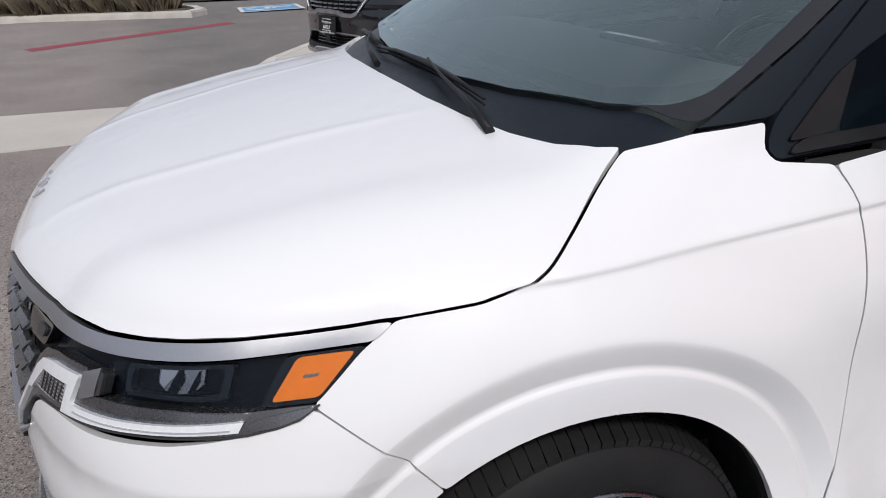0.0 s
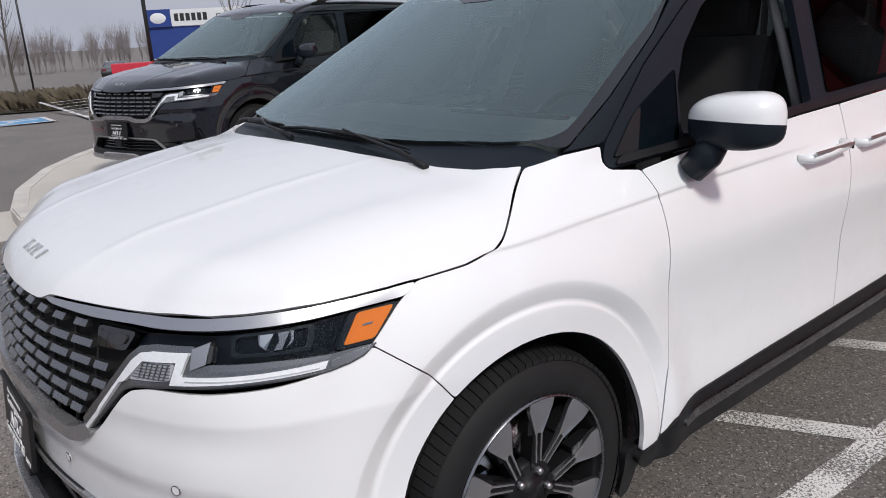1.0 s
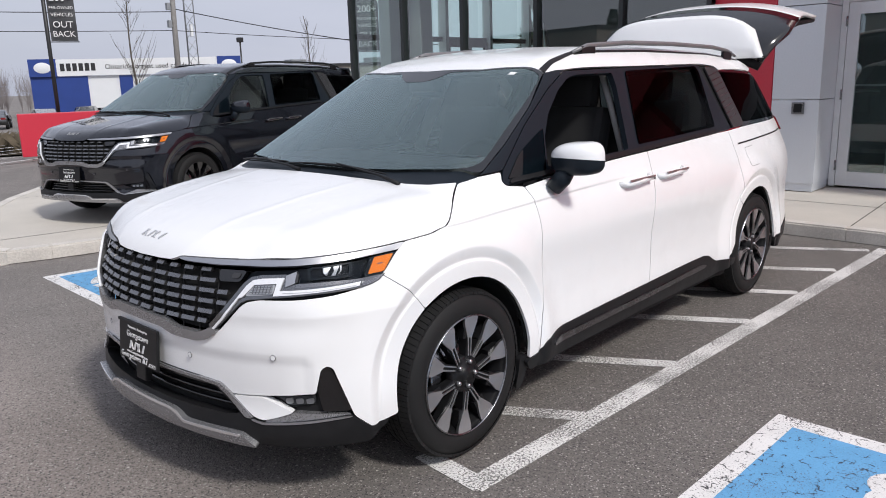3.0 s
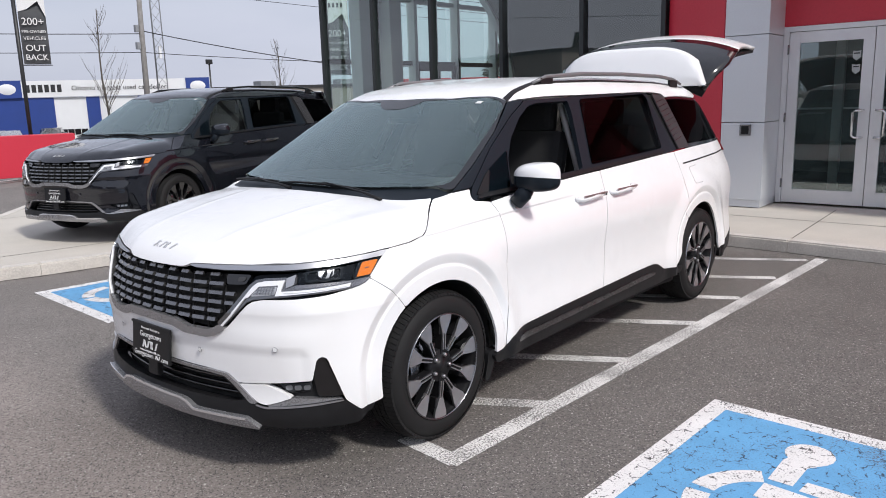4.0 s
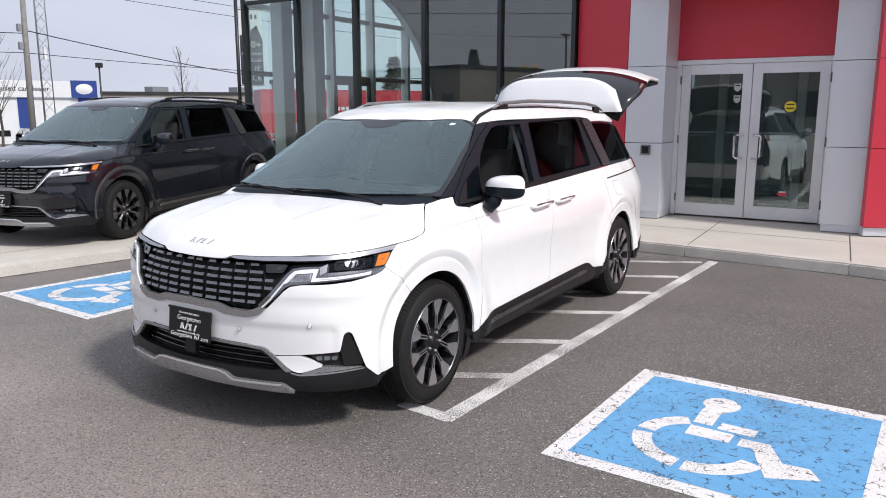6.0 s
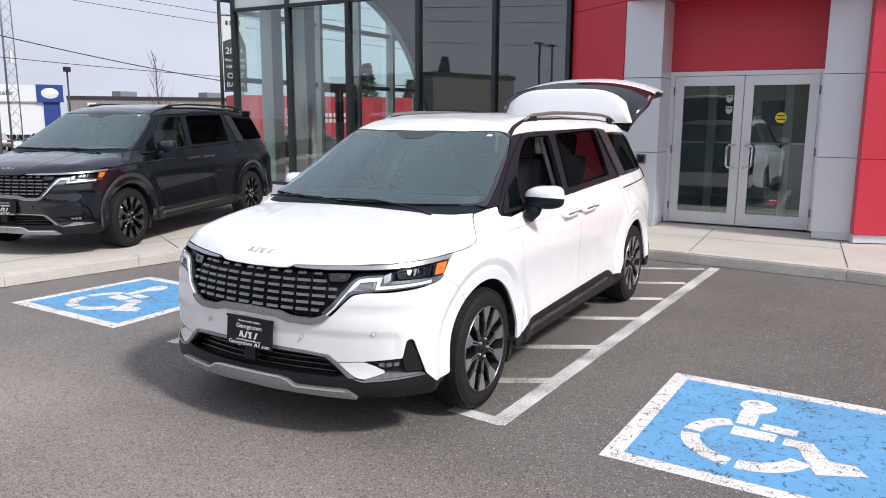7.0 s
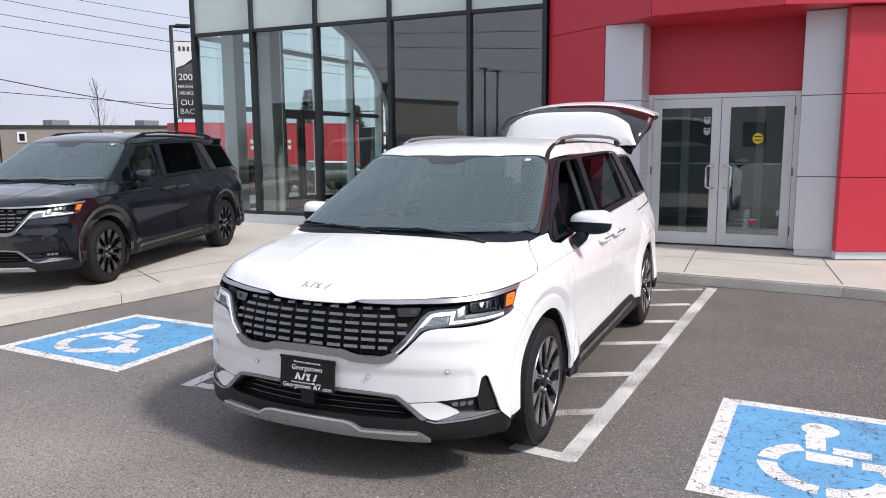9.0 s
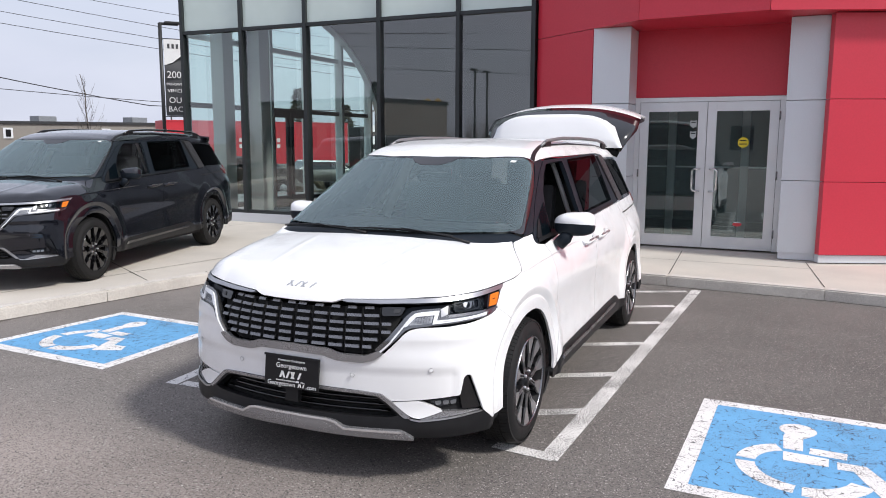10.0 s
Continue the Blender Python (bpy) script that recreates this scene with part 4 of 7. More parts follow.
# the double door
PULL = surface("bright_pull", (0.75, 0.75, 0.76), None, 0.25, 0.8, 5.0, 200.0)
gate = thing("door_2", "aluminium double entrance door with two tall glass panes", "door", kind="structure")
Y0, Y1 = -2.178, -0.088
for a, b, c, d in ((Y0, Y0 + 0.070, 0.14, 2.38), (Y1 - 0.070, Y1, 0.14, 2.38), (Y0 + 0.070, Y1 - 0.070, 2.315, 2.38)):
    part("frame", box(DX, DX + 0.10, a, b, c, d, 0.004), ALUMINIUM, gate)
ym = (Y0 + Y1) / 2
for s, (a, b) in enumerate(((Y0 + 0.075, ym - 0.004), (ym + 0.004, Y1 - 0.075))):
    leaf = part("door_leaf", box(DX + 0.01, DX + 0.06, a, a + 0.125, 0.15, 2.31, 0.003), ALUMINIUM, gate)
    part("stile", box(DX + 0.01, DX + 0.06, b - 0.125, b, 0.15, 2.31, 0.003), ALUMINIUM, leaf)
    part("top_rail", box(DX + 0.012, DX + 0.058, a + 0.125, b - 0.125, 2.175, 2.31), ALUMINIUM, leaf)
    part("bottom_rail", box(DX + 0.012, DX + 0.058, a + 0.125, b - 0.125, 0.15, 0.325), ALUMINIUM, leaf)
    p = part("pane", sheet_x(DX + 0.034, a + 0.125, b - 0.125, 0.325, 2.175), DOOR_GLASS, leaf)
    p.visible_shadow = False
    part("push_bar", box(DX + 0.06, DX + 0.09, a + 0.10, b - 0.10, 1.345, 1.368), ALUMINIUM, leaf, "bright push bar behind the glass")
    yh = b - 0.07 if s == 0 else a + 0.07
    part("pull_handle", tube([(DX + 0.01, yh, 1.00), (DX - 0.05, yh, 1.00), (DX - 0.06, yh + (-0.07 if s == 0 else 0.07), 1.00), (DX - 0.06, yh + (-0.10 if s == 0 else 0.10), 1.03), (DX - 0.06, yh + (-0.10 if s == 0 else 0.10), 1.30), (DX - 0.06, yh + (-0.07 if s == 0 else 0.07), 1.33), (DX - 0.05, yh, 1.33), (DX + 0.01, yh, 1.33)], 0.015, 10), PULL, leaf, "curved bright pull handle")
    if s == 1:
        sticker(leaf, a + 0.19, 1.985, 0.09, 0.12, STICKER_GREY, "pale shield sticker", True)
        sticker(leaf, a + 0.19, 1.825, 0.09, 0.12, STICKER_GREY, "pale shield sticker", True)
    else:
        sticker(leaf, ym - 0.51, 1.72, 0.15, 0.15, SAFETY_YELLOW, "yellow round sticker with a dark band")
        sticker(leaf, ym - 0.49, 0.52, 0.13, 0.06, STICKER_RED, "small red oval sticker")
    yq = a + 0.02 if s == 0 else b - 0.02
    for z in (0.4, 1.25, 2.1):
        part("hinge", tube([(DX + 0.0, yq - (0.03 if s == 0 else -0.03), z - 0.06), (DX + 0.0, yq - (0.03 if s == 0 else -0.03), z + 0.06)], 0.012), DARK_CHROME, leaf)


call_box = thing("call_box", "small dark square call box on a silver pillar", "call box")
part("plate", box(7.278, 7.299, 0.075, 0.215, 1.045, 1.185, 0.006), DARK_CHROME, call_box)
part("button_panel", box(7.270, 7.277, 0.10, 0.19, 1.065, 1.165, 0.003), BLACK_TRIM, call_box)

# ---- the minivan ----
def wheel(parent, x, y, out, rim_bright, axle=0.362):
    """A tyre with a machined ten-spoke alloy; out: -1 for the left side."""
    w = part("wheel", tyre(out), RUBBER, parent, "black road tyre", True)
    w.location = (x, y, axle)
    w.scale = (0.966, 1.0, 0.966)
    tagged(part("tread", tread(out), RUBBER, w), "", "", "", "stuff")
    face = ALLOY if rim_bright else GLOSS_BLACK
    dark = ALLOY_DARK if rim_bright else GLOSS_BLACK
    rim = part("rim", barrel(out), dark, w, "", True)
    part("rim_lip", disc_stack([(out * a, r) for a, r in ((-0.004, 0.266), (0.005, 0.264), (0.006, 0.261), (0.0, 0.259), (-0.02, 0.258))], 64), DARK_CHROME if rim_bright else GLOSS_BLACK, w, "machined rim edge", True)
    for k in range(10):
        s = part("spoke", spoke(out, k % 2), face, w)
        s.rotation_euler.y = 2 * math.pi * k / 10 + 0.12
        b = part("spoke_back", spoke_back(out, k % 2), dark, w)
        b.rotation_euler.y = 2 * math.pi * k / 10 + 0.12
    part("hub_cap", disc_stack([(out * a, r) for a, r in ((-0.05, 0.085), (-0.022, 0.082), (-0.018, 0.075), (-0.016, 0.036), (-0.008, 0.034), (-0.006, 0.0))], 40), dark, w, "", True)
    for k in range(5):
        a = 2 * math.pi * k / 5 - 0.12
        part("wheel_nut", disc_stack([(out * q, r) for q, r in ((-0.03, 0.011), (-0.006, 0.010), (-0.002, 0.007), (-0.001, 0.0))], 10), CHROME, w).location = (0.057 * math.cos(a), 0, 0.057 * math.sin(a))
    part("brake_disc", disc_stack([(out * a, r) for a, r in ((-0.10, 0.17), (-0.09, 0.17), (-0.09, 0.05))], 40), DARK_CHROME, w, "", True)
    c = part("brake_caliper", box(-0.17, -0.10, min(out * -0.12, out * -0.06), max(out * -0.12, out * -0.06), -0.09, 0.09, 0.012), DARK_CHROME, w)
    return w


def tyre(out):
    bm = bmesh.new()
    prof = [(-0.215, 0.24), (-0.22, 0.28), (-0.222, 0.32), (-0.205, 0.352), (-0.185, 0.366), (-0.15, 0.371), (-0.11, 0.372), (-0.07, 0.371), (-0.035, 0.366), (-0.015, 0.352), (0.004, 0.32), (0.002, 0.285), (-0.004, 0.263), (-0.015, 0.255), (-0.03, 0.25)]
    disc_stack([(out * a, r) for a, r in prof], 96, bm)
    bmesh.ops.recalc_face_normals(bm, faces=bm.faces)
    return bm


def tread(out):
    """Tread blocks proud of the carcass."""
    bm = bmesh.new()
    for lane in ((-0.208, -0.165), (-0.158, -0.128), (-0.121, -0.100), (-0.093, -0.063), (-0.056, -0.010)):
        for k in range(90):
            a0, a1 = 2 * math.pi * k / 90, 2 * math.pi * (k + 0.88) / 90
            sk = 0.018 if lane[0] in (-0.208, -0.056) else 0.0
            q = []
            for a, y in ((a0, lane[0]), (a1, lane[0]), (a1 + sk, lane[1]), (a0 + sk, lane[1])):
                r = 0.376 - max(0, abs(y + 0.109) - 0.06) * 0.35
                q.append((bm.verts.new((r * math.cos(a), out * y, r * math.sin(a))), bm.verts.new(((r - 0.012) * math.cos(a), out * y, (r - 0.012) * math.sin(a)))))
            bm.faces.new([v for v, _ in q])
            for i in range(4):
                j = (i + 1) % 4
                bm.faces.new((q[i][0], q[i][1], q[j][1], q[j][0]))
    bmesh.ops.recalc_face_normals(bm, faces=bm.faces)
    return bm


def barrel(out):
    return disc_stack([(out * a, r) for a, r in ((0.001, 0.260), (-0.02, 0.254), (-0.05, 0.238), (-0.12, 0.225), (-0.20, 0.235), (-0.21, 0.0))], 64)


def spoke(out, kind):
    """A machined face that widens to the rim, with two thin bright ribs towards the hub."""
    bm = bmesh.new()
    def slab_(pts, d=0.012):
        top = [bm.verts.new((x, out * y, z)) for x, y, z in pts]
        low = [bm.verts.new((x, out * (y - d), z)) for x, y, z in pts]
        bm.faces.new(top)
        bm.faces.new(low[::-1])
        for i in range(len(pts)):
            j = (i + 1) % len(pts)
            bm.faces.new((top[i], low[i], low[j], top[j]))
    lean = 0.012 if kind == 0 else -0.012
    slab_([(-0.043, -0.001, 0.259), (0.043, -0.001, 0.259), (0.041, -0.003, 0.232), (lean * 0.35 + 0.012, -0.008, 0.158), (lean * 0.35, -0.009, 0.164), (lean * 0.35 - 0.012, -0.008, 0.158), (-0.041, -0.003, 0.232)])
    for s in (-1, 1):
        slab_([(lean * 0.35 + s * 0.0125, -0.008, 0.162), (lean * 0.35 + s * 0.0065, -0.008, 0.162), (lean + s * 0.0055, -0.010, 0.080), (lean + s * 0.0105, -0.010, 0.080)], 0.006)
    bmesh.ops.recalc_face_normals(bm, faces=bm.faces)
    return bm


def spoke_back(out, kind):
    lean = 0.012 if kind == 0 else -0.012
    bm = box(-0.03, 0.03, min(out * -0.05, out * -0.015), max(out * -0.05, out * -0.015), 0.16, 0.246)
    return box(lean * 0.6 - 0.016, lean * 0.6 + 0.016, min(out * -0.055, out * -0.016), max(out * -0.055, out * -0.016), 0.06, 0.17, 0, bm)


FA = arch_line(0, -8, 126, 22)
RA = arch_line(1, -8, 188, 28)
HOOD_EDGE = [(0, 0.914), (6, 0.916), (9.6, 0.919), (10.8, 0.924), (12, 0.934), (13, 0.938), (17, 0.940), (22, 0.942), (27, 0.944), (31.3, 0.948), (37.4, 0.953), (41, 0.957), (44, 0.960), (48, 0.963), (51.6, 0.966), (55.3, 0.970), (57.4, 0.9735)]
BELT = [(0.40, 1.10), (0.55, 1.107), (1.40, 1.138), (2.63, 1.176), (2.86, 1.186), (3.93, 1.205)]


def minivan(name, label, m, skin, bright_wheels, tailgate_open, window_open):
    van = thing(name, label, "minivan", m)
    LR = (1, -1)
    trim = BLACK_TRIM
    # dark inner shell behind the seams: their shade is put into its near-black colour
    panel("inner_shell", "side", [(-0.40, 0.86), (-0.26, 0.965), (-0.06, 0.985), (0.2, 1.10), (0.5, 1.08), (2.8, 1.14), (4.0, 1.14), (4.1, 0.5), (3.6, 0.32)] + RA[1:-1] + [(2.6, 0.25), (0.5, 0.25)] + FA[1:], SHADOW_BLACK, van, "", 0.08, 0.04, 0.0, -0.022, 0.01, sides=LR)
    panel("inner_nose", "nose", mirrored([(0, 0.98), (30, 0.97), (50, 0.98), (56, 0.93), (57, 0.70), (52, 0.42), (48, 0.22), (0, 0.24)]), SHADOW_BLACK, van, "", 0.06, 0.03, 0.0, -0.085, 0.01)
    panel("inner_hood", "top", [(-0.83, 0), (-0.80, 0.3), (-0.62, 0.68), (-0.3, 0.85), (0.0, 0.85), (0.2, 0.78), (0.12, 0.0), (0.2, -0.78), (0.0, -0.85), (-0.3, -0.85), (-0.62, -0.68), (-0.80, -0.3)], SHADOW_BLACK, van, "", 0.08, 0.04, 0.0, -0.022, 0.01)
    # body side
    fender = [(-0.375, 0.870), (-0.362, 0.880), (-0.30, 0.935), (-0.246, 0.971), (-0.13, 0.982), (-0.052, 0.998), (-0.020, 1.013), (0.070, 1.0725), (0.164, 1.136), (0.273, 1.154), (0.405, 1.160), (0.392, 1.12), (0.405, 1.102), (0.513, 1.087), (0.533, 1.045), (0.541, 1.005), (0.531, 0.7), (0.494, 0.335), (0.412, 0.326)] + FA + [(-0.26, 0.775)]
    panel("fender", "side", fender, skin, van, "", 0.016, 0.010, 0.0012, sides=LR, extra=rings(0, -14, 140) + fold_points())
    door_f = [(0.513, 1.087), (0.533, 1.045), (0.541, 1.005), (0.531, 0.7), (0.494, 0.335), (1.52, 0.385), (1.535, 0.43), (1.567, 0.55), (1.572, 0.70), (1.59, 0.86), (1.622, 1.0), (1.655, 1.145), (1.40, 1.138), (0.9, 1.12)]
    doors = panel("front_door", "side", door_f, skin, van, "", 0.04, 0.014, sides=LR, extra=fold_points())
    door_r = [(1.52, 0.385), (1.535, 0.43), (1.567, 0.55), (1.572, 0.70), (1.59, 0.86), (1.622, 1.0), (1.655, 1.145), (2.63, 1.176), (2.80, 1.18), (2.80, 0.72)] + arch_line(1, 130, 172, 10) + [(2.60, 0.335), (2.47, 0.365), (2.30, 0.424)]
    slides = panel("sliding_door", "side", door_r, skin, van, "", 0.025, 0.014, sides=LR, extra=rings(1, 90, 200))
    quarter = [(2.80, 0.72), (2.80, 1.18), (3.10, 1.192), (3.93, 1.205), (4.02, 1.20), (4.05, 1.0), (4.06, 0.6), (4.0, 0.42), (3.52, 0.34)] + arch_line(1, 0, 130, 20)
    panel("quarter_panel", "side", quarter, skin, van, "", 0.022, 0.012, sides=LR, extra=rings(1, -20, 140))
    for a in (0, 1):
        s = LR[a]
        # sill cladding with a silver insert
        panel("sill_cladding", "side", [(0.385, 0.318), (0.495, 0.340), (0.535, 0.378), (0.60, 0.400), (0.69, 0.411), (1.05, 0.424), (1.54, 0.436), (2.0, 0.446), (2.25, 0.447), (2.31, 0.436), (2.42, 0.380), (2.52, 0.372), (2.72, 0.352), (2.70, 0.31), (2.36, 0.292), (1.5, 0.296), (0.42, 0.268)], trim, van, "black plastic sill", 0.05, 0.02, 0.0, 0.006, 0.05, sides=(s,))
        panel("sill_insert", "side", [(0.575, 0.346), (0.625, 0.371), (1.0, 0.377), (1.52, 0.384), (2.16, 0.400), (2.27, 0.388), (2.24, 0.372), (1.50, 0.356), (1.0, 0.347), (0.60, 0.337)], DARK_CHROME if bright_wheels else GLOSS_BLACK, van, "satin sill strip", 0.05, 0.02, 0.0, 0.014, 0.01, sides=(s,))
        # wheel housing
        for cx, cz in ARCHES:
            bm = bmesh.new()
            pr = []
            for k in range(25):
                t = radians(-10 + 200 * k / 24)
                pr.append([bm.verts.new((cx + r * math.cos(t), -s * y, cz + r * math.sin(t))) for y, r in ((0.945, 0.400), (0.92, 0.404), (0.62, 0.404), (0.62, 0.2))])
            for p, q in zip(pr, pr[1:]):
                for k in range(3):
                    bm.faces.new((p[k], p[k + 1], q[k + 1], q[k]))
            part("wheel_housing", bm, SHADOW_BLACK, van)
        panel("mud_flap", "side", [(0.36, 0.34), (0.425, 0.34), (0.415, 0.17), (0.385, 0.155), (0.365, 0.20)], trim, van, "", 0.05, 0.02, 0.0, -0.015, 0.16, sides=(s,))
        panel("mud_flap", "side", [(3.47, 0.36), (3.53, 0.36), (3.52, 0.19), (3.48, 0.18)], trim, van, "", 0.05, 0.02, 0.0, -0.015, 0.16, sides=(s,))
        # greenhouse
        hole = [(0.735, 1.150), (0.79, 1.28), (0.88, 1.385), (1.03, 1.495), (1.15, 1.553), (1.24, 1.568), (1.60, 1.574), (1.595, 1.50), (1.47, 1.17)]
        surround = [(0.392, 1.118), (0.405, 1.102), (0.55, 1.108), (1.40, 1.139), (2.63, 1.177), (2.86, 1.188), (2.80, 1.40), (2.74, 1.612), (1.75, 1.600), (1.14, 1.588), (0.95, 1.50), (0.68, 1.345), (0.42, 1.162)]
        opened = window_open and s == 1
        panel("window_surround", "side", surround, SATIN_BLACK, van, "gloss black window frame", 0.04, 0.015, 0.001, 0.001, 0.03, holes=(hole, [(1.61, 1.20), (1.765, 1.568), (2.665, 1.588), (2.60, 1.232)]), sides=(s,))
        panel("belt_moulding", "side", [(0.42, 1.106), (0.60, 1.112), (1.40, 1.142), (2.63, 1.181), (2.63, 1.197), (1.40, 1.162), (0.60, 1.132), (0.46, 1.128)], trim, van, "", 0.04, 0.02, 0.0, 0.009, 0.012, sides=(s,))
        panel("corner_window", "side", [(0.536, 1.130), (0.71, 1.138), (0.745, 1.21), (0.80, 1.325), (0.594, 1.238)], CORNER_GLASS, van, "small fixed corner window", 0.04, 0.015, 0.0, 0.005, 0.004, sides=(s,))
        if not opened:
            panel("front_window", "side", hole, SIDE_GLASS, van, "tinted front side window", 0.05, 0.02, 0.0, -0.012, 0.004, sides=(s,))
        panel("sliding_window", "side", [(1.585, 1.185), (1.745, 1.580), (2.68, 1.600), (2.70, 1.56), (2.62, 1.215)], PRIVACY, van, "dark privacy window", 0.05, 0.02, 0.0, 0.006, 0.004, sides=(s,))
        panel("pillar_garnish", "side", [(2.82, 1.600), (2.98, 1.592), (3.03, 1.55), (3.10, 1.225), (3.09, 1.196), (2.90, 1.192)], GARNISH, van, "dark patterned pillar garnish", 0.04, 0.015, 0.002, 0.004, 0.01, sides=(s,))
        for k in range(9):
            z0 = 1.245 + 0.036 * k
            x0 = 2.875 - 0.005 * k
            panel("garnish_groove", "side", [(x0, z0), (3.03, z0 + 0.03), (3.03, z0 + 0.036), (x0, z0 + 0.006)], DARK_CHROME, van, "", 0.05, 0.03, 0.0, 0.006, 0.002, round_=0, sides=(s,))
        panel("quarter_window", "side", [(3.11, 1.222), (3.10, 1.235), (3.035, 1.556), (3.30, 1.555), (3.68, 1.535), (3.75, 1.50), (3.90, 1.235), (3.88, 1.222)], PRIVACY, van, "dark rear quarter window", 0.05, 0.02, 0.0, 0.003, 0.004, sides=(s,))
        panel("pillar_backing", "side", [(2.66, 1.19), (2.66, 1.60), (3.0, 1.60), (3.12, 1.20)], SHADOW_BLACK, van, "", 0.06, 0.03, 0.0, -0.016, 0.01, sides=(s,))
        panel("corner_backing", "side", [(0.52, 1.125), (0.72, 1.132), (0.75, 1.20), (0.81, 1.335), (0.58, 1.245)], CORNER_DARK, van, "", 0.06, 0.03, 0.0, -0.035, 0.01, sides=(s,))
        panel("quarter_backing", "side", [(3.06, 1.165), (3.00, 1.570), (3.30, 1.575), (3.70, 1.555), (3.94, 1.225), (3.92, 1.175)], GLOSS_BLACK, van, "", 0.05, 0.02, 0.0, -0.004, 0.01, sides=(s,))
        panel("door_track", "side", [(2.88, 1.082), (3.70, 1.108), (3.95, 1.118), (3.95, 1.127), (3.70, 1.118), (2.88, 1.092)], SHADOW_BLACK, van, "", 0.05, 0.03, 0.0, 0.0015, 0.002, round_=0, sides=(s,))
        panel("tail_lamp", "side", [(3.93, 1.20), (4.02, 1.215), (4.05, 1.10), (3.97, 1.105)], LAMP_RED, van, "dark red tail lamp", 0.03, 0.015, 0.0, 0.012, 0.02, sides=(s,))
        # handles
        for x0 in (1.275, 1.68):
            d = s * (PLAN(x0 + 0.15) - 0.025)
            h = part("door_handle", tube([(x0, -d + 0.01 * s, 1.005), (x0 + 0.03, -d - s * 0.028, 1.006), (x0 + 0.16, -d - s * 0.034, 1.012), (x0 + 0.28, -d - s * 0.028, 1.018), (x0 + 0.31, -d + 0.01 * s, 1.02)], 0.016, 10), skin, van, "body-coloured handle with a chrome strip")
            part("handle_strip", box(x0 + 0.02, x0 + 0.29, min(-d - s * 0.046, -d - s * 0.04), max(-d - s * 0.046, -d - s * 0.04), 1.018, 1.030, 0.002), CHROME, h)
        part("keyhole", disc_stack([(0.0, 0.0), (0.0, 0.006), (0.004, 0.007)], 12), BLACK_TRIM, van).location = (1.56, -s * (PLAN(1.55) - 0.025 + 0.044), 1.012)
        panel("fuel_gap", "side", [(2.97, 0.93), (3.11, 0.935), (3.12, 0.95), (3.12, 1.05), (3.11, 1.06), (2.97, 1.055), (2.96, 1.04), (2.96, 0.945)], SHADOW_BLACK, van, "", 0.04, 0.012, 0.0, 0.0004, 0.002, sides=(s,))
        panel("fuel_door", "side", [(2.97, 0.93), (3.11, 0.935), (3.12, 0.95), (3.12, 1.05), (3.11, 1.06), (2.97, 1.055), (2.96, 1.04), (2.96, 0.945)], skin, van, "", 0.02, 0.012, 0.0022, 0.0012, 0.002, sides=(s,))
        mirror(van, s, skin)
    # pillars beside the windshield, in black
    ws_edge = [(0.292, -0.819), (0.50, -0.786), (0.77, -0.728), (0.992, -0.655)]
    e3 = on_hull("top", ws_edge)
    pil = [tuple(q) for q in convert("side", e3)] + [(1.14, 1.592), (0.95, 1.504), (0.68, 1.349), (0.42, 1.166), (0.275, 1.160)]
    panel("windshield_pillar", "side", pil, SATIN_BLACK, van, "black windshield pillar", 0.03, 0.015, 0.0, 0.0, 0.02, sides=LR)
    # hood
    edge3 = [on_hull("nose", [nose(d, z) for d, z in HOOD_EDGE]),
             on_hull("side", resample([(-0.235, 0.9745), (-0.13, 0.985), (-0.053, 1.0005), (-0.021, 1.0155), (0.069, 1.075), (0.163, 1.1385)], 0.012, False)),
             on_hull("top", [(0.135, -0.765), (0.098, -0.70), (0.062, -0.60), (0.032, -0.47), (0.010, -0.30), (0.002, -0.12), (0.0, 0.0)])]
    left = [tuple(q) for q in convert("dome", np.vstack(edge3))]
    outline = left + [(x, -y) for x, y in reversed(left) if abs(y) > 1e-6]
    def creases(p):
        a = np.abs(p[:, 1])
        w = np.clip((p[:, 0] + 0.80) / 0.15, 0, 1) * np.clip((0.05 - p[:, 0]) / 0.25, 0, 1)
        line, outer = 0.31 + 0.12 * (p[:, 0] + 0.69), 0.66 + 0.15 * (p[:, 0] + 0.56)
        return w * (0.0028 * np.exp(-((a - line) / 0.020) ** 2) + 0.004 * np.exp(-((a - outer) / 0.05) ** 2))
    panel("hood", "dome", outline, skin, van, "", 0.014, 0.010, 0.0, creases)
    # cowl and windshield
    cowl = [(0.002, -0.12), (0.010, -0.30), (0.032, -0.47), (0.062, -0.60), (0.098, -0.70), (0.135, -0.765), (0.170, -0.812), (0.285, -0.825), (0.255, -0.80), (0.20, -0.70), (0.13, -0.45), (0.09, -0.2), (0.085, 0.0)]
    cowl = cowl + [(x, -y) for x, y in reversed(cowl) if abs(y) > 1e-6] 
    cowl = [(0.0, 0.0)] + cowl
    panel("cowl", "top", cowl, SATIN_BLACK, van, "black plastic cowl under the wipers", 0.03, 0.015, 0.001, -0.012, 0.03)
    half = [(0.09, 0.0), (0.095, -0.2), (0.135, -0.45), (0.20, -0.69), (0.250, -0.795), (0.292, -0.816), (0.50, -0.783), (0.77, -0.725), (0.988, -0.653), (0.94, -0.56), (0.875, -0.35), (0.85, 0.0)]
    full = half + [(x, -y) for x, y in reversed(half) if abs(y) > 1e-6]
    panel("windshield", "top", full, WINDSHIELD, van, "wide curved windshield", 0.05, 0.02, 0.0, 0.0, 0.004)
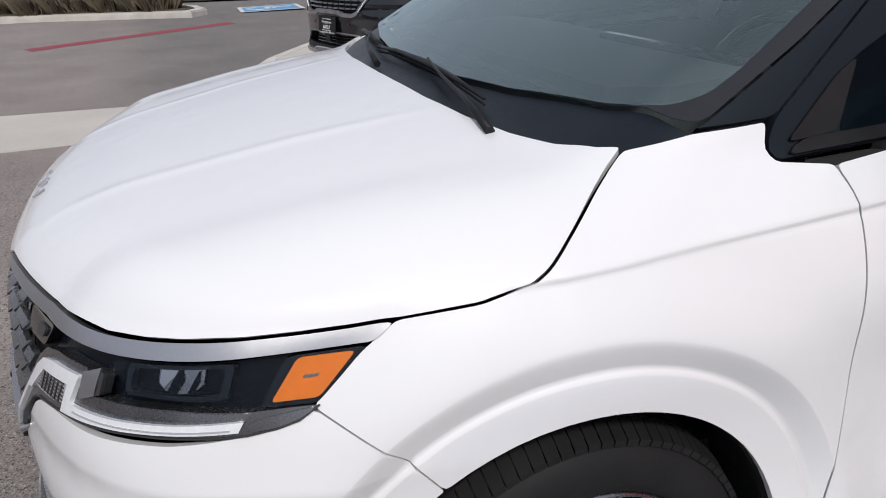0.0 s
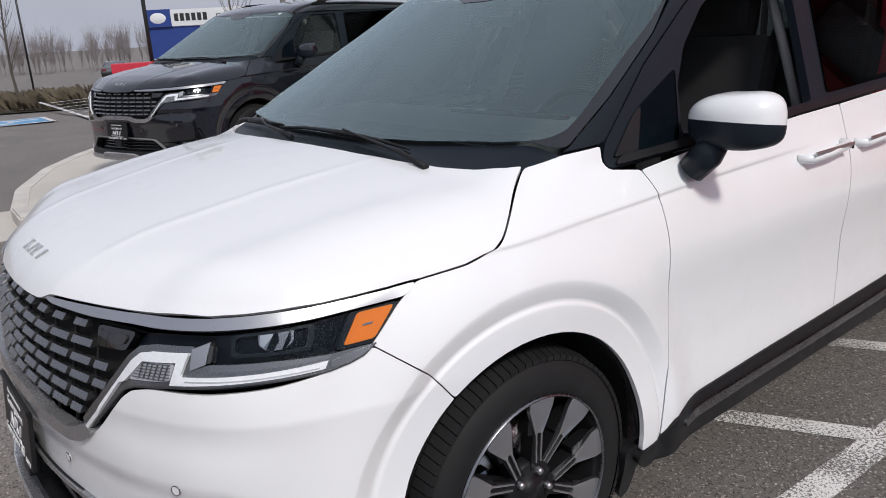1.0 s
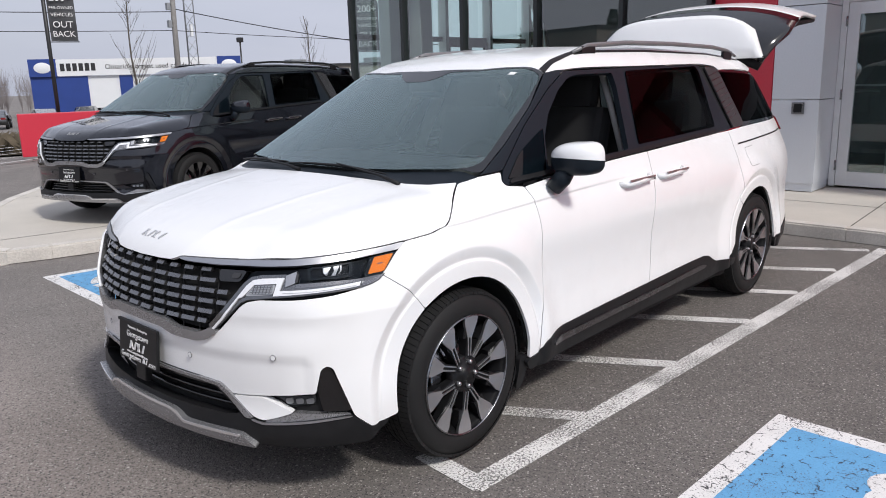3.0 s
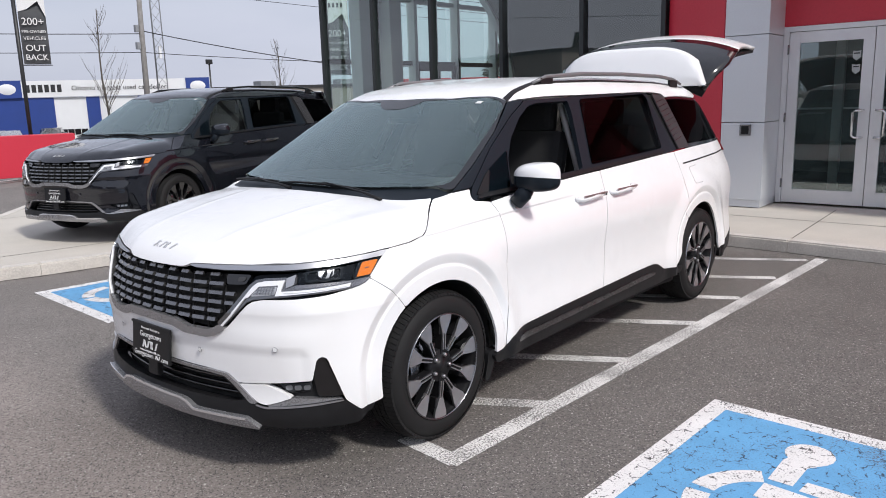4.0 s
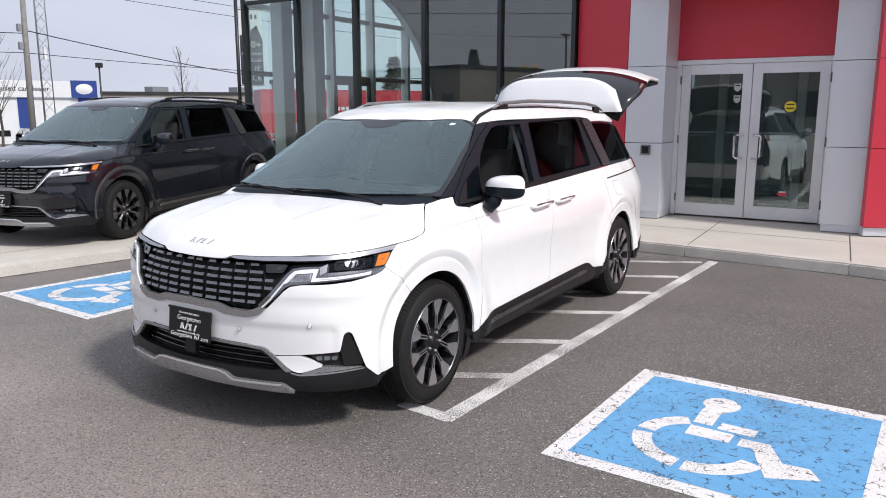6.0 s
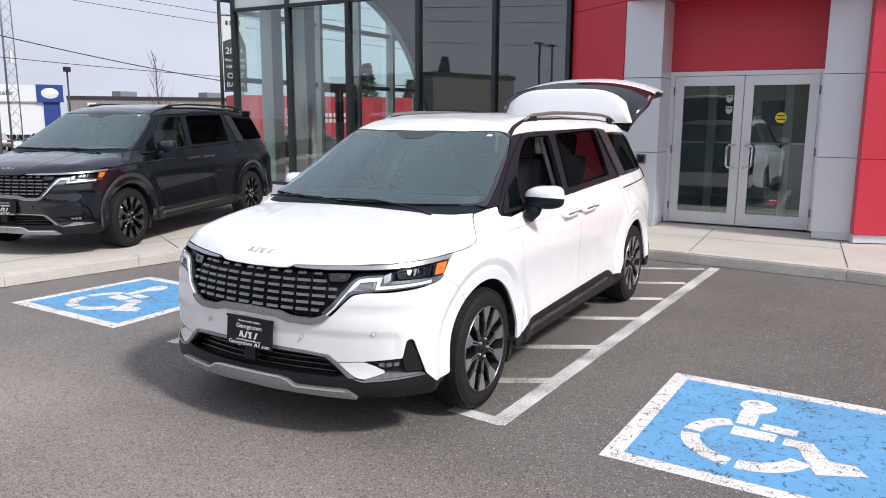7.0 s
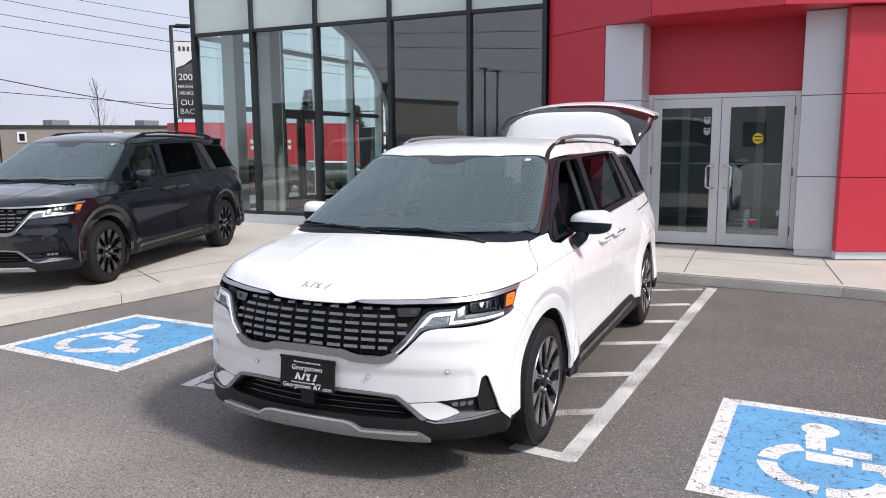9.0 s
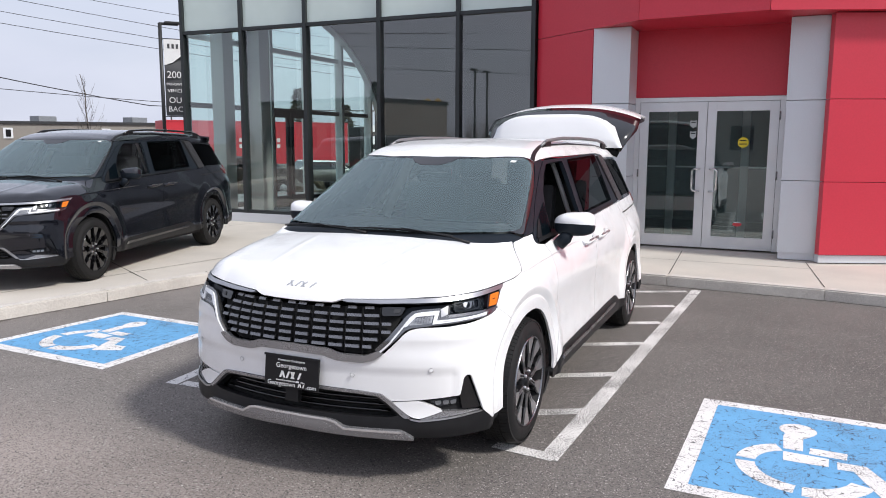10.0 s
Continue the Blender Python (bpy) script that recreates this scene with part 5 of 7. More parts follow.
    inner = [(0.132, 0.0), (0.145, -0.30), (0.172, -0.58), (0.20, -0.715), (0.255, -0.775), (0.32, -0.790), (0.39, -0.782), (0.62, -0.736), (0.78, -0.706), (0.925, -0.672), (0.957, -0.655), (0.925, -0.555), (0.868, -0.36), (0.842, -0.17), (0.80, -0.14), (0.76, -0.07), (0.76, 0.0)]
    inner = inner + [(x, -y) for x, y in reversed(inner) if abs(y) > 1e-6]
    panel("windshield_border", "top", full, GLOSS_BLACK, van, "black printed border of the windshield", 0.05, 0.02, 0.0, 0.0015, 0.001, holes=(inner,))
    # roof
    rf = [(0.855, 0.0), (0.88, -0.35), (0.945, -0.56), (0.996, -0.657), (1.14, -0.664), (1.75, -0.676), (2.74, -0.672), (3.0, -0.668), (3.30, -0.668), (3.68, -0.648), (3.80, -0.60), (3.86, -0.3), (3.88, 0.0)]
    rf3 = on_hull("side", [(1.14, 1.594), (1.75, 1.606), (2.76, 1.616), (2.99, 1.600), (3.04, 1.572), (3.30, 1.575), (3.66, 1.555)])
    rf = rf[:4] + [(q[0], q[1] / WIDE) for q in rf3] + rf[-3:]
    roof = rf + [(x, -y) for x, y in reversed(rf) if abs(y) > 1e-6]
    panel("roof", "top", roof, skin, van, "", 0.05, 0.02, 0.001)
    for s in LR:
        a = np.array([(0.985, -0.630), (1.10, -0.610), (1.36, -0.578), (1.36, -0.598), (1.10, -0.634), (1.0, -0.655)])
        panel("roof_ditch", "top", a, trim, van, "", 0.04, 0.02, 0.0, 0.002, 0.004, round_=0, sides=(s,))
        a = np.array([(1.34, -0.592), (3.55, -0.585), (3.55, -0.60), (1.34, -0.607)])
        panel("roof_ditch", "top", a, trim, van, "", 0.06, 0.04, 0.0, 0.002, 0.004, round_=0, sides=(s,))
        q = on_hull("top", [(1.33, -0.60), (1.48, -0.60), (1.9, -0.60), (2.5, -0.60), (3.1, -0.60), (3.35, -0.60), (3.5, -0.60)])
        h = (0.008, 0.034, 0.048, 0.054, 0.056, 0.054, 0.030)
        bm = tube([(x, y * s, z + d) for (x, y, z), d in zip(q, h)], 0.0, 8, None, (0.010, 0.013, 0.014, 0.014, 0.014, 0.013, 0.010))
        rail = part("roof_rail", bm, RAIL if bright_wheels else GLOSS_BLACK, van, "satin dark silver roof rail", True)
        for k in (1, 5):
            x, y, z = q[k]
            part("rail_foot", box(x - 0.07, x + 0.07, y * s - 0.011, y * s + 0.011, z - 0.01, z + h[k] - 0.005, 0.006), trim, rail)
    nose_of(van, skin)
    # wheels
    for x in (0.0, 3.09):
        for s in LR:
            wheel(van, x + 0.026, -s * 0.975, -s, bright_wheels)
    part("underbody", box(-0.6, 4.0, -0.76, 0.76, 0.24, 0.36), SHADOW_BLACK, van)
    rear_of(van, skin, tailgate_open)
    inside_of(van)
    return van


def mirror(van, s, skin):
    """A door mirror: painted shell over a black base on a stalk."""
    bm = bmesh.new()
    bmesh.ops.create_uvsphere(bm, u_segments=28, v_segments=16, radius=1.0)
    for v in bm.verts:
        x, y, z = v.co
        sq = lambda a, p: math.copysign(abs(a) ** p, a)
        v.co = (sq(x, 0.62) * 0.082, sq(y, 0.62) * 0.132, sq(z, 0.66) * ((0.078 * (1.0 - 0.24 * s * y + 0.16 * x)) if z > 0 else 0.070))
        v.co.x += 0.035 * (abs(v.co.y) / 0.135) ** 2 + 0.12 * v.co.y * s * -1 * 0.25
        if v.co.x > 0.04:
            v.co.x = 0.04 + (v.co.x - 0.04) * 0.25
    low = bm.copy()
    for b, keep_high in ((bm, True), (low, False)):
        bmesh.ops.bisect_plane(b, geom=b.verts[:] + b.edges[:] + b.faces[:], plane_co=(0, 0, 0.003), plane_no=(0.12, 0, 1), clear_inner=keep_high, clear_outer=not keep_high)
    shell = part("mirror_cap", bm, skin, van, "body-coloured mirror shell", True)
    part("mirror_base", low, SATIN_BLACK, shell, "gloss black lower mirror housing", True)
    shell.location = (0.745, -s * 1.023, 1.190)
    shell.rotation_euler = (0, 0, s * -0.10)
    part("mirror_arm", tube([(0.715, -s * 1.005, 1.145), (0.70, -s * 0.985, 1.11), (0.69, -s * 0.94, 1.06)], 0.0, 12, None, (0.034, 0.043, 0.040)), SATIN_BLACK, van, "black mirror stalk", True)
    panel("mirror_patch", "side", [(0.43, 1.125), (0.53, 1.132), (0.60, 1.24), (0.55, 1.215)], BLACK_TRIM, van, "black plastic corner cover", 0.03, 0.015, 0.0, 0.008, 0.01, sides=(s,))


def nose_of(van, skin):
    """Grille, lamps, bumper and lower lip."""
    LR = (1, -1)
    N = lambda pts: [nose(d, z) for d, z in pts]
    # bumper skin
    lip_arch = [(from_nose(u), z) for u, z in convert("nose", on_hull("side", arch_line(0, 126, 189, 16)))]
    seam = [(from_nose(u), z) for u, z in convert("nose", on_hull("side", resample([(-0.375, 0.870), (-0.26, 0.775), FA[-1]], 0.012, False)))]
    half = [(0, 0.664), (8, 0.660), (11.5, 0.640), (18, 0.637), (20.6, 0.652), (23.2, 0.688), (27.6, 0.782), (29.0, 0.802), (31.5, 0.813), (38, 0.816), (44, 0.824), (49, 0.838), (52, 0.856), *seam, *lip_arch, (49.8, 0.312), (46.6, 0.372), (43.4, 0.560), (42.4, 0.568), (41.6, 0.556), (40.6, 0.466), (31, 0.450), (24.4, 0.440), (22.4, 0.478), (17.6, 0.486), (0, 0.498)]
    ring_uv = convert("nose", on_hull("side", rings(0, 118, 196)))
    def hollow(p):
        d = np.degrees(np.arctan2(np.abs(p[:, 1]), HUB - p[:, 0]))
        z = p[:, 2]
        below = np.clip((0.620 - z) / 0.050, 0, 1) * np.clip((41.5 - d) / 2.0, 0, 1)
        return -0.008 * below * below * (3 - 2 * below) - 0.010 * np.exp(-((z - 0.715) / 0.055) ** 2) * np.clip((d - 18) / 12, 0, 1) * np.clip((48 - d) / 10, 0, 1)
    panel("bumper", "nose", mirrored(half), skin, van, "", 0.015, 0.010, 0.0015, hollow, extra=np.vstack([ring_uv, ring_uv * np.array((-1, 1))]))
    # grille backing, mesh and frame
    gril = [(0, 0.905), (9.6, 0.910), (12.5, 0.917), (22, 0.915), (28.8, 0.914), (28.2, 0.885), (26.8, 0.854), (21.6, 0.705), (20.3, 0.682), (18.4, 0.668), (12.1, 0.670), (9, 0.692), (0, 0.698)]
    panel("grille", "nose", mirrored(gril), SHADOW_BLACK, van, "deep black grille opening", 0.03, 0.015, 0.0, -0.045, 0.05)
    loop = [(d, z) for d, z in gril] + [(-d, z) for d, z in reversed(gril)]
    rows = [0.712 + 0.0382 * k for k in range(6)]
    for r, z in enumerate(rows):
        for c in range(-6, 6):
            d = (c + 0.5) * 4.35 + 0.10 * r
            w = 1.85
            side_ok = [within((d + e, z + q), loop) for e in (-w, w) for q in (-0.011, 0.013)]
            if not any(side_ok) or not within((d, z), loop) or abs(d) > 20.5 and z > 0.855:
                continue
            share = 1.0 if all(side_ok) else 0.62
            q = on_hull("nose", [nose(d - math.copysign(w * (1 - share), d), z)])[0]
            n = hull_normal(q[None])[0]
            t = part("grille_tile", grille_tile(), TILE, van) if GRILLE_MESH is None else new("grille_tile", GRILLE_MESH)
            remember(t)
            t.parent = van
            t.matrix_basis = Matrix.Translation(q - n * 0.010) @ Matrix.Rotation(math.atan2(n[1], n[0]) + math.pi, 4, "Z") @ Matrix.Rotation(0.035 * (r - 2), 4, "Y") @ Matrix.Diagonal((1, share, 1, 1))
    for c in range(-6, 7):
        d = c * 4.35 + 0.25
        if within((d, 0.80), loop):
            zs = [z for z in np.linspace(0.67, 0.91, 34) if within((d, z), loop)]
            a = on_hull("nose", [nose(d, zs[0]), nose(d, (zs[0] + zs[-1]) / 2), nose(d, zs[-1])])
            a = a - hull_normal(a) * 0.020
            part("grille_rib", tube([tuple(q) for q in a], 0.0040, 6), SHADOW_BLACK, van)
    surround_line = [(0, 0.660), (8, 0.656), (11.5, 0.636), (18, 0.633), (20.8, 0.648), (23.2, 0.684), (21.7, 0.700), (20.3, 0.684), (18.4, 0.670), (12.1, 0.672), (9, 0.694), (0, 0.700)]
    panel("grille_frame", "nose", mirrored(surround_line), LIP_SILVER, van, "satin silver lower grille frame", 0.02, 0.01, 0.001, 0.010, 0.03)
    for s in LR:
        panel("chrome_bar", "nose", N([(12.0, 0.930)] + [(d, z - 0.004) for d, z in HOOD_EDGE if d > 12.5] + [(58.4, 0.969), (57.0, 0.946), (51, 0.940), (43, 0.932), (37.6, 0.927), (31, 0.922), (22, 0.918), (14, 0.921), (12.4, 0.926)]), CHROME, van, "satin chrome bar over the grille and lamp", 0.015, 0.008, 0.001, 0.004, 0.02, sides=(s,))
        lamp = panel("headlamp", "nose", N([(28.6, 0.912), (31, 0.918), (37.6, 0.924), (43, 0.929), (51, 0.937), (56.6, 0.943), (53.4, 0.874), (52, 0.858), (49, 0.842), (44, 0.827), (38, 0.819), (31.5, 0.816), (29, 0.806), (27.3, 0.83), (27.0, 0.86)]), LAMP_BLACK, van, "dark headlamp with a silver stepped light bar", 0.03, 0.015, 0.0, -0.030, 0.03, sides=(s,))
        lower = [(53.5, 0.872), (52.2, 0.853), (50.8, 0.844), (49.0, 0.838), (46, 0.836), (41, 0.832), (34, 0.821), (29.4, 0.809), (28.0, 0.797), (24.2, 0.720), (21.6, 0.672)]
        panel("lamp_trim", "nose", N([(21.0, 0.704), (24.1, 0.766), (28.3, 0.866), (29.8, 0.888), (32.0, 0.897), (36.4, 0.901), (36.5, 0.862), (38.2, 0.870), (44, 0.872), (49.3, 0.869)] + lower), LAMP_TRIM, lamp, "dark silver stepped lamp trim", 0.012, 0.007, 0.0, 0.001, 0.03, round_=0, sides=(s,))
        panel("lamp_tooth", "nose", N([(36.4, 0.896), (38.25, 0.910), (38.0, 0.886), (37.9, 0.871), (36.3, 0.858)]), CHROME, lamp, "brushed silver tooth", 0.01, 0.006, 0.0, 0.008, 0.02, round_=0, sides=(s,))
        panel("tooth_shade", "nose", N([(38.15, 0.905), (38.5, 0.902), (38.35, 0.874), (37.95, 0.872)]), GARNISH, lamp, "", 0.01, 0.006, 0.0, 0.006, 0.02, round_=0, sides=(s,))
        panel("lamp_shadow_gap", "nose", ribbon(N(lower), 0.0025), GARNISH, lamp, "", 0.01, 0.006, 0.0, 0.003, 0.006, round_=0, sides=(s,))
        panel("reflector", "nose", N([(28.8, 0.822), (30.6, 0.860), (34.5, 0.867), (34.0, 0.832)]), BADGE, lamp, "ribbed clear reflector", 0.01, 0.006, 0.0, 0.004, 0.004, sides=(s,))
        for k in range(6):
            z0 = 0.829 + 0.0058 * k
            panel("reflector_rib", "nose", N([(29.3 + 0.25 * k, z0), (34.0, z0 + 0.004), (34.0, z0 + 0.0058), (29.4 + 0.25 * k, z0 + 0.0018)]), DARK_CHROME, lamp, "", 0.02, 0.01, 0.0, 0.006, 0.002, round_=0, sides=(s,))
            d0 = 30.2 + 0.62 * k
            panel("reflector_rib", "nose", N([(d0, 0.829 + 0.001 * k), (d0 + 0.12, 0.829 + 0.001 * k), (d0 + 0.55, 0.861), (d0 + 0.43, 0.861)]), DARK_CHROME, lamp, "", 0.02, 0.01, 0.0, 0.007, 0.002, round_=0, sides=(s,))
        guide = N([(21.8, 0.690), (24.3, 0.739), (29.2, 0.859), (30.4, 0.877), (32.1, 0.884), (36.1, 0.889), (35.3, 0.845), (38.6, 0.848), (43.8, 0.853), (48.8, 0.859), (48.5, 0.845), (43.8, 0.840), (38.6, 0.834), (34.2, 0.827), (34.8, 0.869), (30.7, 0.862), (28.4, 0.816), (27.7, 0.812), (24.5, 0.731), (22.0, 0.681)])
        panel("light_guide", "nose", guide, CLEAR_WHITE, lamp, "white daytime light bar", 0.006, 0.006, 0.0, 0.009, 0.008, round_=0, sides=(s,))
        panel("guide_step", "nose", N([(35.9, 0.8385), (42, 0.8435), (48.0, 0.8495), (48.0, 0.8475), (42, 0.8415), (35.9, 0.8365)]), BADGE, lamp, "", 0.01, 0.006, 0.0, 0.0105, 0.002, round_=0, sides=(s,))
        panel("lamp_shelf", "nose", N([(38.0, 0.856), (44, 0.860), (49.0, 0.862), (49.2, 0.868), (44, 0.871), (38.2, 0.869)]), DARK_CHROME, lamp, "", 0.02, 0.01, 0.0, 0.003, 0.004, round_=0, sides=(s,))
        panel("amber_bezel", "nose", N([(51.0, 0.936), (56.6, 0.942), (53.5, 0.873), (49.6, 0.871)]), SATIN_BLACK, lamp, "", 0.02, 0.01, 0.0, -0.006, 0.02, sides=(s,))
        panel("amber_lamp", "nose", N([(51.8, 0.934), (55.7, 0.937), (53.4, 0.881), (50.3, 0.878)]), AMBER, lamp, "orange side marker", 0.01, 0.006, 0.0, -0.002, 0.02, sides=(s,))
        panel("marker_bar", "nose", N([(52.3, 0.911), (53.3, 0.912), (53.25, 0.9085), (52.25, 0.9075)]), DARK_CHROME, lamp, "", 0.02, 0.01, 0.0, 0.0, 0.002, round_=0, sides=(s,))
        panel("lamp_fin", "nose", N([(49.1, 0.857), (53.4, 0.871), (52.2, 0.855), (50.9, 0.846), (48.9, 0.842)]), DARK_CHROME, lamp, "", 0.02, 0.01, 0.0, 0.004, 0.02, sides=(s,))
        panel("lens_bezel", "nose", N([(39.8, 0.923), (43, 0.927), (47.8, 0.931), (47.5, 0.884), (45.5, 0.882), (39.9, 0.882)]), SATIN_BLACK, lamp, "", 0.02, 0.008, 0.0, -0.010, 0.02, holes=(N([(40.3, 0.918), (43, 0.922), (47.2, 0.926), (47.0, 0.890), (45.0, 0.888), (40.3, 0.888)]),), sides=(s,))
        panel("lens_backing", "nose", N([(39.8, 0.918), (47.6, 0.928), (47.4, 0.886), (39.9, 0.885)]), LAMP_BLACK, lamp, "", 0.02, 0.012, 0.0, -0.022, 0.004, sides=(s,))
        panel("projector_lens", "nose", N([(42.4, 0.924), (45.8, 0.926), (45.8, 0.905), (45.0, 0.892), (43.4, 0.890), (42.5, 0.902)]), DARK_CHROME, lamp, "clear chrome-backed projector lens", 0.008, 0.004, 0.0, -0.012, 0.012, sides=(s,))
        panel("lens_facet", "nose", N([(42.6, 0.904), (43.0, 0.898), (44.0, 0.922), (42.6, 0.921)]), CHROME, lamp, "", 0.02, 0.01, 0.0, -0.0106, 0.002, round_=0, sides=(s,))
        for d0, w in ((43.2, 0.75), (44.7, 0.35)):
            panel("lens_rib", "nose", N([(d0, 0.891), (d0 + w, 0.891), (d0 + w + 0.5, 0.908), (d0 + w * 0.8 + 0.5, 0.923), (d0 + 0.7, 0.923)]), LAMP_BLACK, lamp, "", 0.02, 0.01, 0.0, -0.0105, 0.002, round_=0, sides=(s,))
        cover = panel("lamp_cover", "nose", N([(38.6, 0.922), (43, 0.929), (51, 0.937), (56.2, 0.942), (53.3, 0.876), (51, 0.876), (49.6, 0.866), (44, 0.850), (39.6, 0.848), (38.5, 0.860)]), LENS, lamp, "clear lamp cover", 0.02, 0.01, 0.0, 0.001, 0.003, sides=(s,))
        cover.visible_shadow = False
        # fog lamp recess and trims
        panel("fog_recess", "nose", N([(30.8, 0.452), (40.8, 0.468), (41.6, 0.558), (42.4, 0.570), (43.4, 0.562), (46.8, 0.370), (37, 0.39)]), BLACK_TRIM, van, "black fog lamp recess", 0.03, 0.015, -0.004, -0.045, 0.05, sides=(s,))
        panel("fog_fin", "nose", N([(40.8, 0.468), (41.6, 0.558), (42.4, 0.566), (43.2, 0.556), (46.4, 0.385), (41.5, 0.39)]), GLOSS_BLACK, van, "gloss black air-curtain fin", 0.03, 0.012, 0.0, -0.02, 0.03, sides=(s,))
        panel("fog_lamp", "nose", N([(33.4, 0.442), (40.2, 0.452), (40.4, 0.424), (35.6, 0.412)]), GARNISH, van, "slim fog lamp", 0.02, 0.01, 0.0, -0.030, 0.02, sides=(s,))
        for d0 in (34.6, 36.5, 38.4):
            panel("fog_lens", "nose", N([(d0 + 0.1, 0.438), (d0 + 1.6, 0.441), (d0 + 1.6, 0.421), (d0 + 0.3, 0.419)]), CHROME, van, "", 0.01, 0.006, 0.0, -0.027, 0.004, sides=(s,))
        panel("fog_lamp_cover", "nose", N([(32.8, 0.446), (40.6, 0.456), (40.8, 0.420), (35.2, 0.408)]), LENS, van, "", 0.02, 0.01, 0.0, -0.022, 0.004, sides=(s,)).visible_shadow = False
        panel("tusk", "nose", N([(24.6, 0.436), (31.0, 0.446), (33.0, 0.430), (36.6, 0.396), (34, 0.376), (31.0, 0.358), (29.2, 0.366)]), skin, van, "", 0.02, 0.01, 0.0005, -0.004, 0.03, sides=(s,))
        panel("fog_shelf", "nose", N([(36.6, 0.394), (46.4, 0.376), (46.2, 0.368), (38, 0.362), (31.2, 0.350), (31.0, 0.357), (34, 0.375)]), LIP_SILVER, van, "silver trim under the fog lamp", 0.02, 0.01, 0.0, -0.010, 0.04, sides=(s,))
        panel("silver_edge", "nose", N([(29.0, 0.362), (31.0, 0.352), (38, 0.364), (46.4, 0.374), (46.4, 0.368), (38, 0.356), (31, 0.344), (28.6, 0.356)]), CHROME, van, "", 0.02, 0.008, 0.0, 0.004, 0.01, sides=(s,))
        # parking sensors
        for d, z in ((15.4, 0.566), (33.7, 0.605)):
            q = on_hull("nose", [nose(d, z)])[0]
            n = hull_normal(q[None])[0]
            sen = part("parking_sensor", disc_stack([(a, r) for a, r in ((0.0, 0.0), (0.0, 0.0085), (0.0, 0.0095), (-0.003, 0.011))], 20, None, "z"), skin, van)
            part("sensor_ring", disc_stack([(-0.002, 0.0115), (0.0002, 0.0112), (0.0002, 0.0097), (-0.002, 0.0095)], 20, None, "z"), DARK_CHROME, sen)
            sen.matrix_basis = Matrix.Translation((q + n * 0.001) * np.array((1, s, 1))) @ Vector(n * np.array((1, s, 1))).to_track_quat("Z", "Y").to_matrix().to_4x4()
    for s in LR:
        panel("radar_cover", "nose", N([(22.3, 0.908), (28.2, 0.909), (27.0, 0.868), (22.5, 0.864)]), GLOSS_BLACK, van, "gloss black block in the grille corner", 0.02, 0.01, 0.0, -0.012, 0.03, sides=(s,))
        panel("radar_lens", "nose", N([(25.4, 0.898), (27.2, 0.899), (26.8, 0.880), (25.2, 0.878)]), GARNISH, van, "", 0.01, 0.006, 0.0, -0.008, 0.01, sides=(s,))
        panel("intake_frame", "nose", N([(0, 0.498), (17.6, 0.487), (22.4, 0.479), (25.0, 0.438), (29.2, 0.362), (27.6, 0.360), (23.8, 0.432), (21.6, 0.466), (17.2, 0.474), (0, 0.485)]), LIP_SILVER, van, "grey trim along the intake's upper edge", 0.015, 0.008, 0.0, 0.003, 0.02, sides=(s,))
    # lower intake, skirt and lip
    lower = [(0, 0.500), (17.6, 0.488), (22.4, 0.480), (24.6, 0.440), (29.0, 0.364), (31, 0.352), (38, 0.366), (46.4, 0.376), (49.6, 0.316), (52.6, 0.322), (53.4, 0.36), (52.6, 0.30), (49.0, 0.252), (30, 0.262), (0, 0.270)]
    hole = [(0, 0.478), (17, 0.468), (21, 0.460), (26.5, 0.375), (24, 0.362), (12, 0.360), (0, 0.362)]
    panel("lower_skirt", "nose", mirrored(lower), BLACK_TRIM, van, "black plastic lower bumper", 0.025, 0.012, 0.001, -0.002, 0.05, holes=(mirrored(hole),))
    panel("intake", "nose", mirrored([(0, 0.485), (17.4, 0.475), (21.6, 0.466), (27.2, 0.365), (24, 0.338), (0, 0.33)]), SHADOW_BLACK, van, "", 0.05, 0.02, 0.0, -0.075, 0.01)
    for z, d in ((0.385, 24), (0.410, 23), (0.435, 21.5), (0.458, 20)):
        q = on_hull("nose", [nose(a, z) for a in np.linspace(-d, d, 17)])
        q = q - hull_normal(q) * 0.055
        part("intake_slat", tube([tuple(p) for p in q], 0.008, 6), GLOSS_BLACK, van)
    lip = [(0, 0.340), (9.2, 0.338), (11.4, 0.330), (13.6, 0.305), (20, 0.306), (27.1, 0.306), (30.2, 0.262), (20, 0.266), (8, 0.270), (0, 0.274)]
    panel("front_lip", "nose", mirrored(lip), LIP_SILVER, van, "silver skid strip under the bumper", 0.02, 0.012, 0.0, 0.022, 0.03)
    # highlight on the lip's upper edge, painted as a brighter ribbon
    for s in LR:
        panel("lip_glint", "nose", ribbon(N([(0, 0.335), (9.2, 0.333), (11.4, 0.325), (13.6, 0.300), (20, 0.301), (27.0, 0.301)]), 0.009), LIP_GLINT, van, "painted highlight along the upper edge of the skid strip", 0.01, 0.008, 0.0, 0.0255, 0.006, round_=0, sides=(s,))
    # dealer's plate
    board = part("dealer_plate", box(-0.012, 0.0, -0.163, 0.163, -0.080, 0.076, 0.004), BLACK_TRIM, van, "black dealer plate with white lettering")
    board.matrix_basis = pose(-0.900, -0.012, 0.548, 0, 6, 0)
    part("plate_rim", box(-0.016, -0.004, -0.168, 0.168, 0.074, 0.086, 0.003), BLACK_TRIM, board)
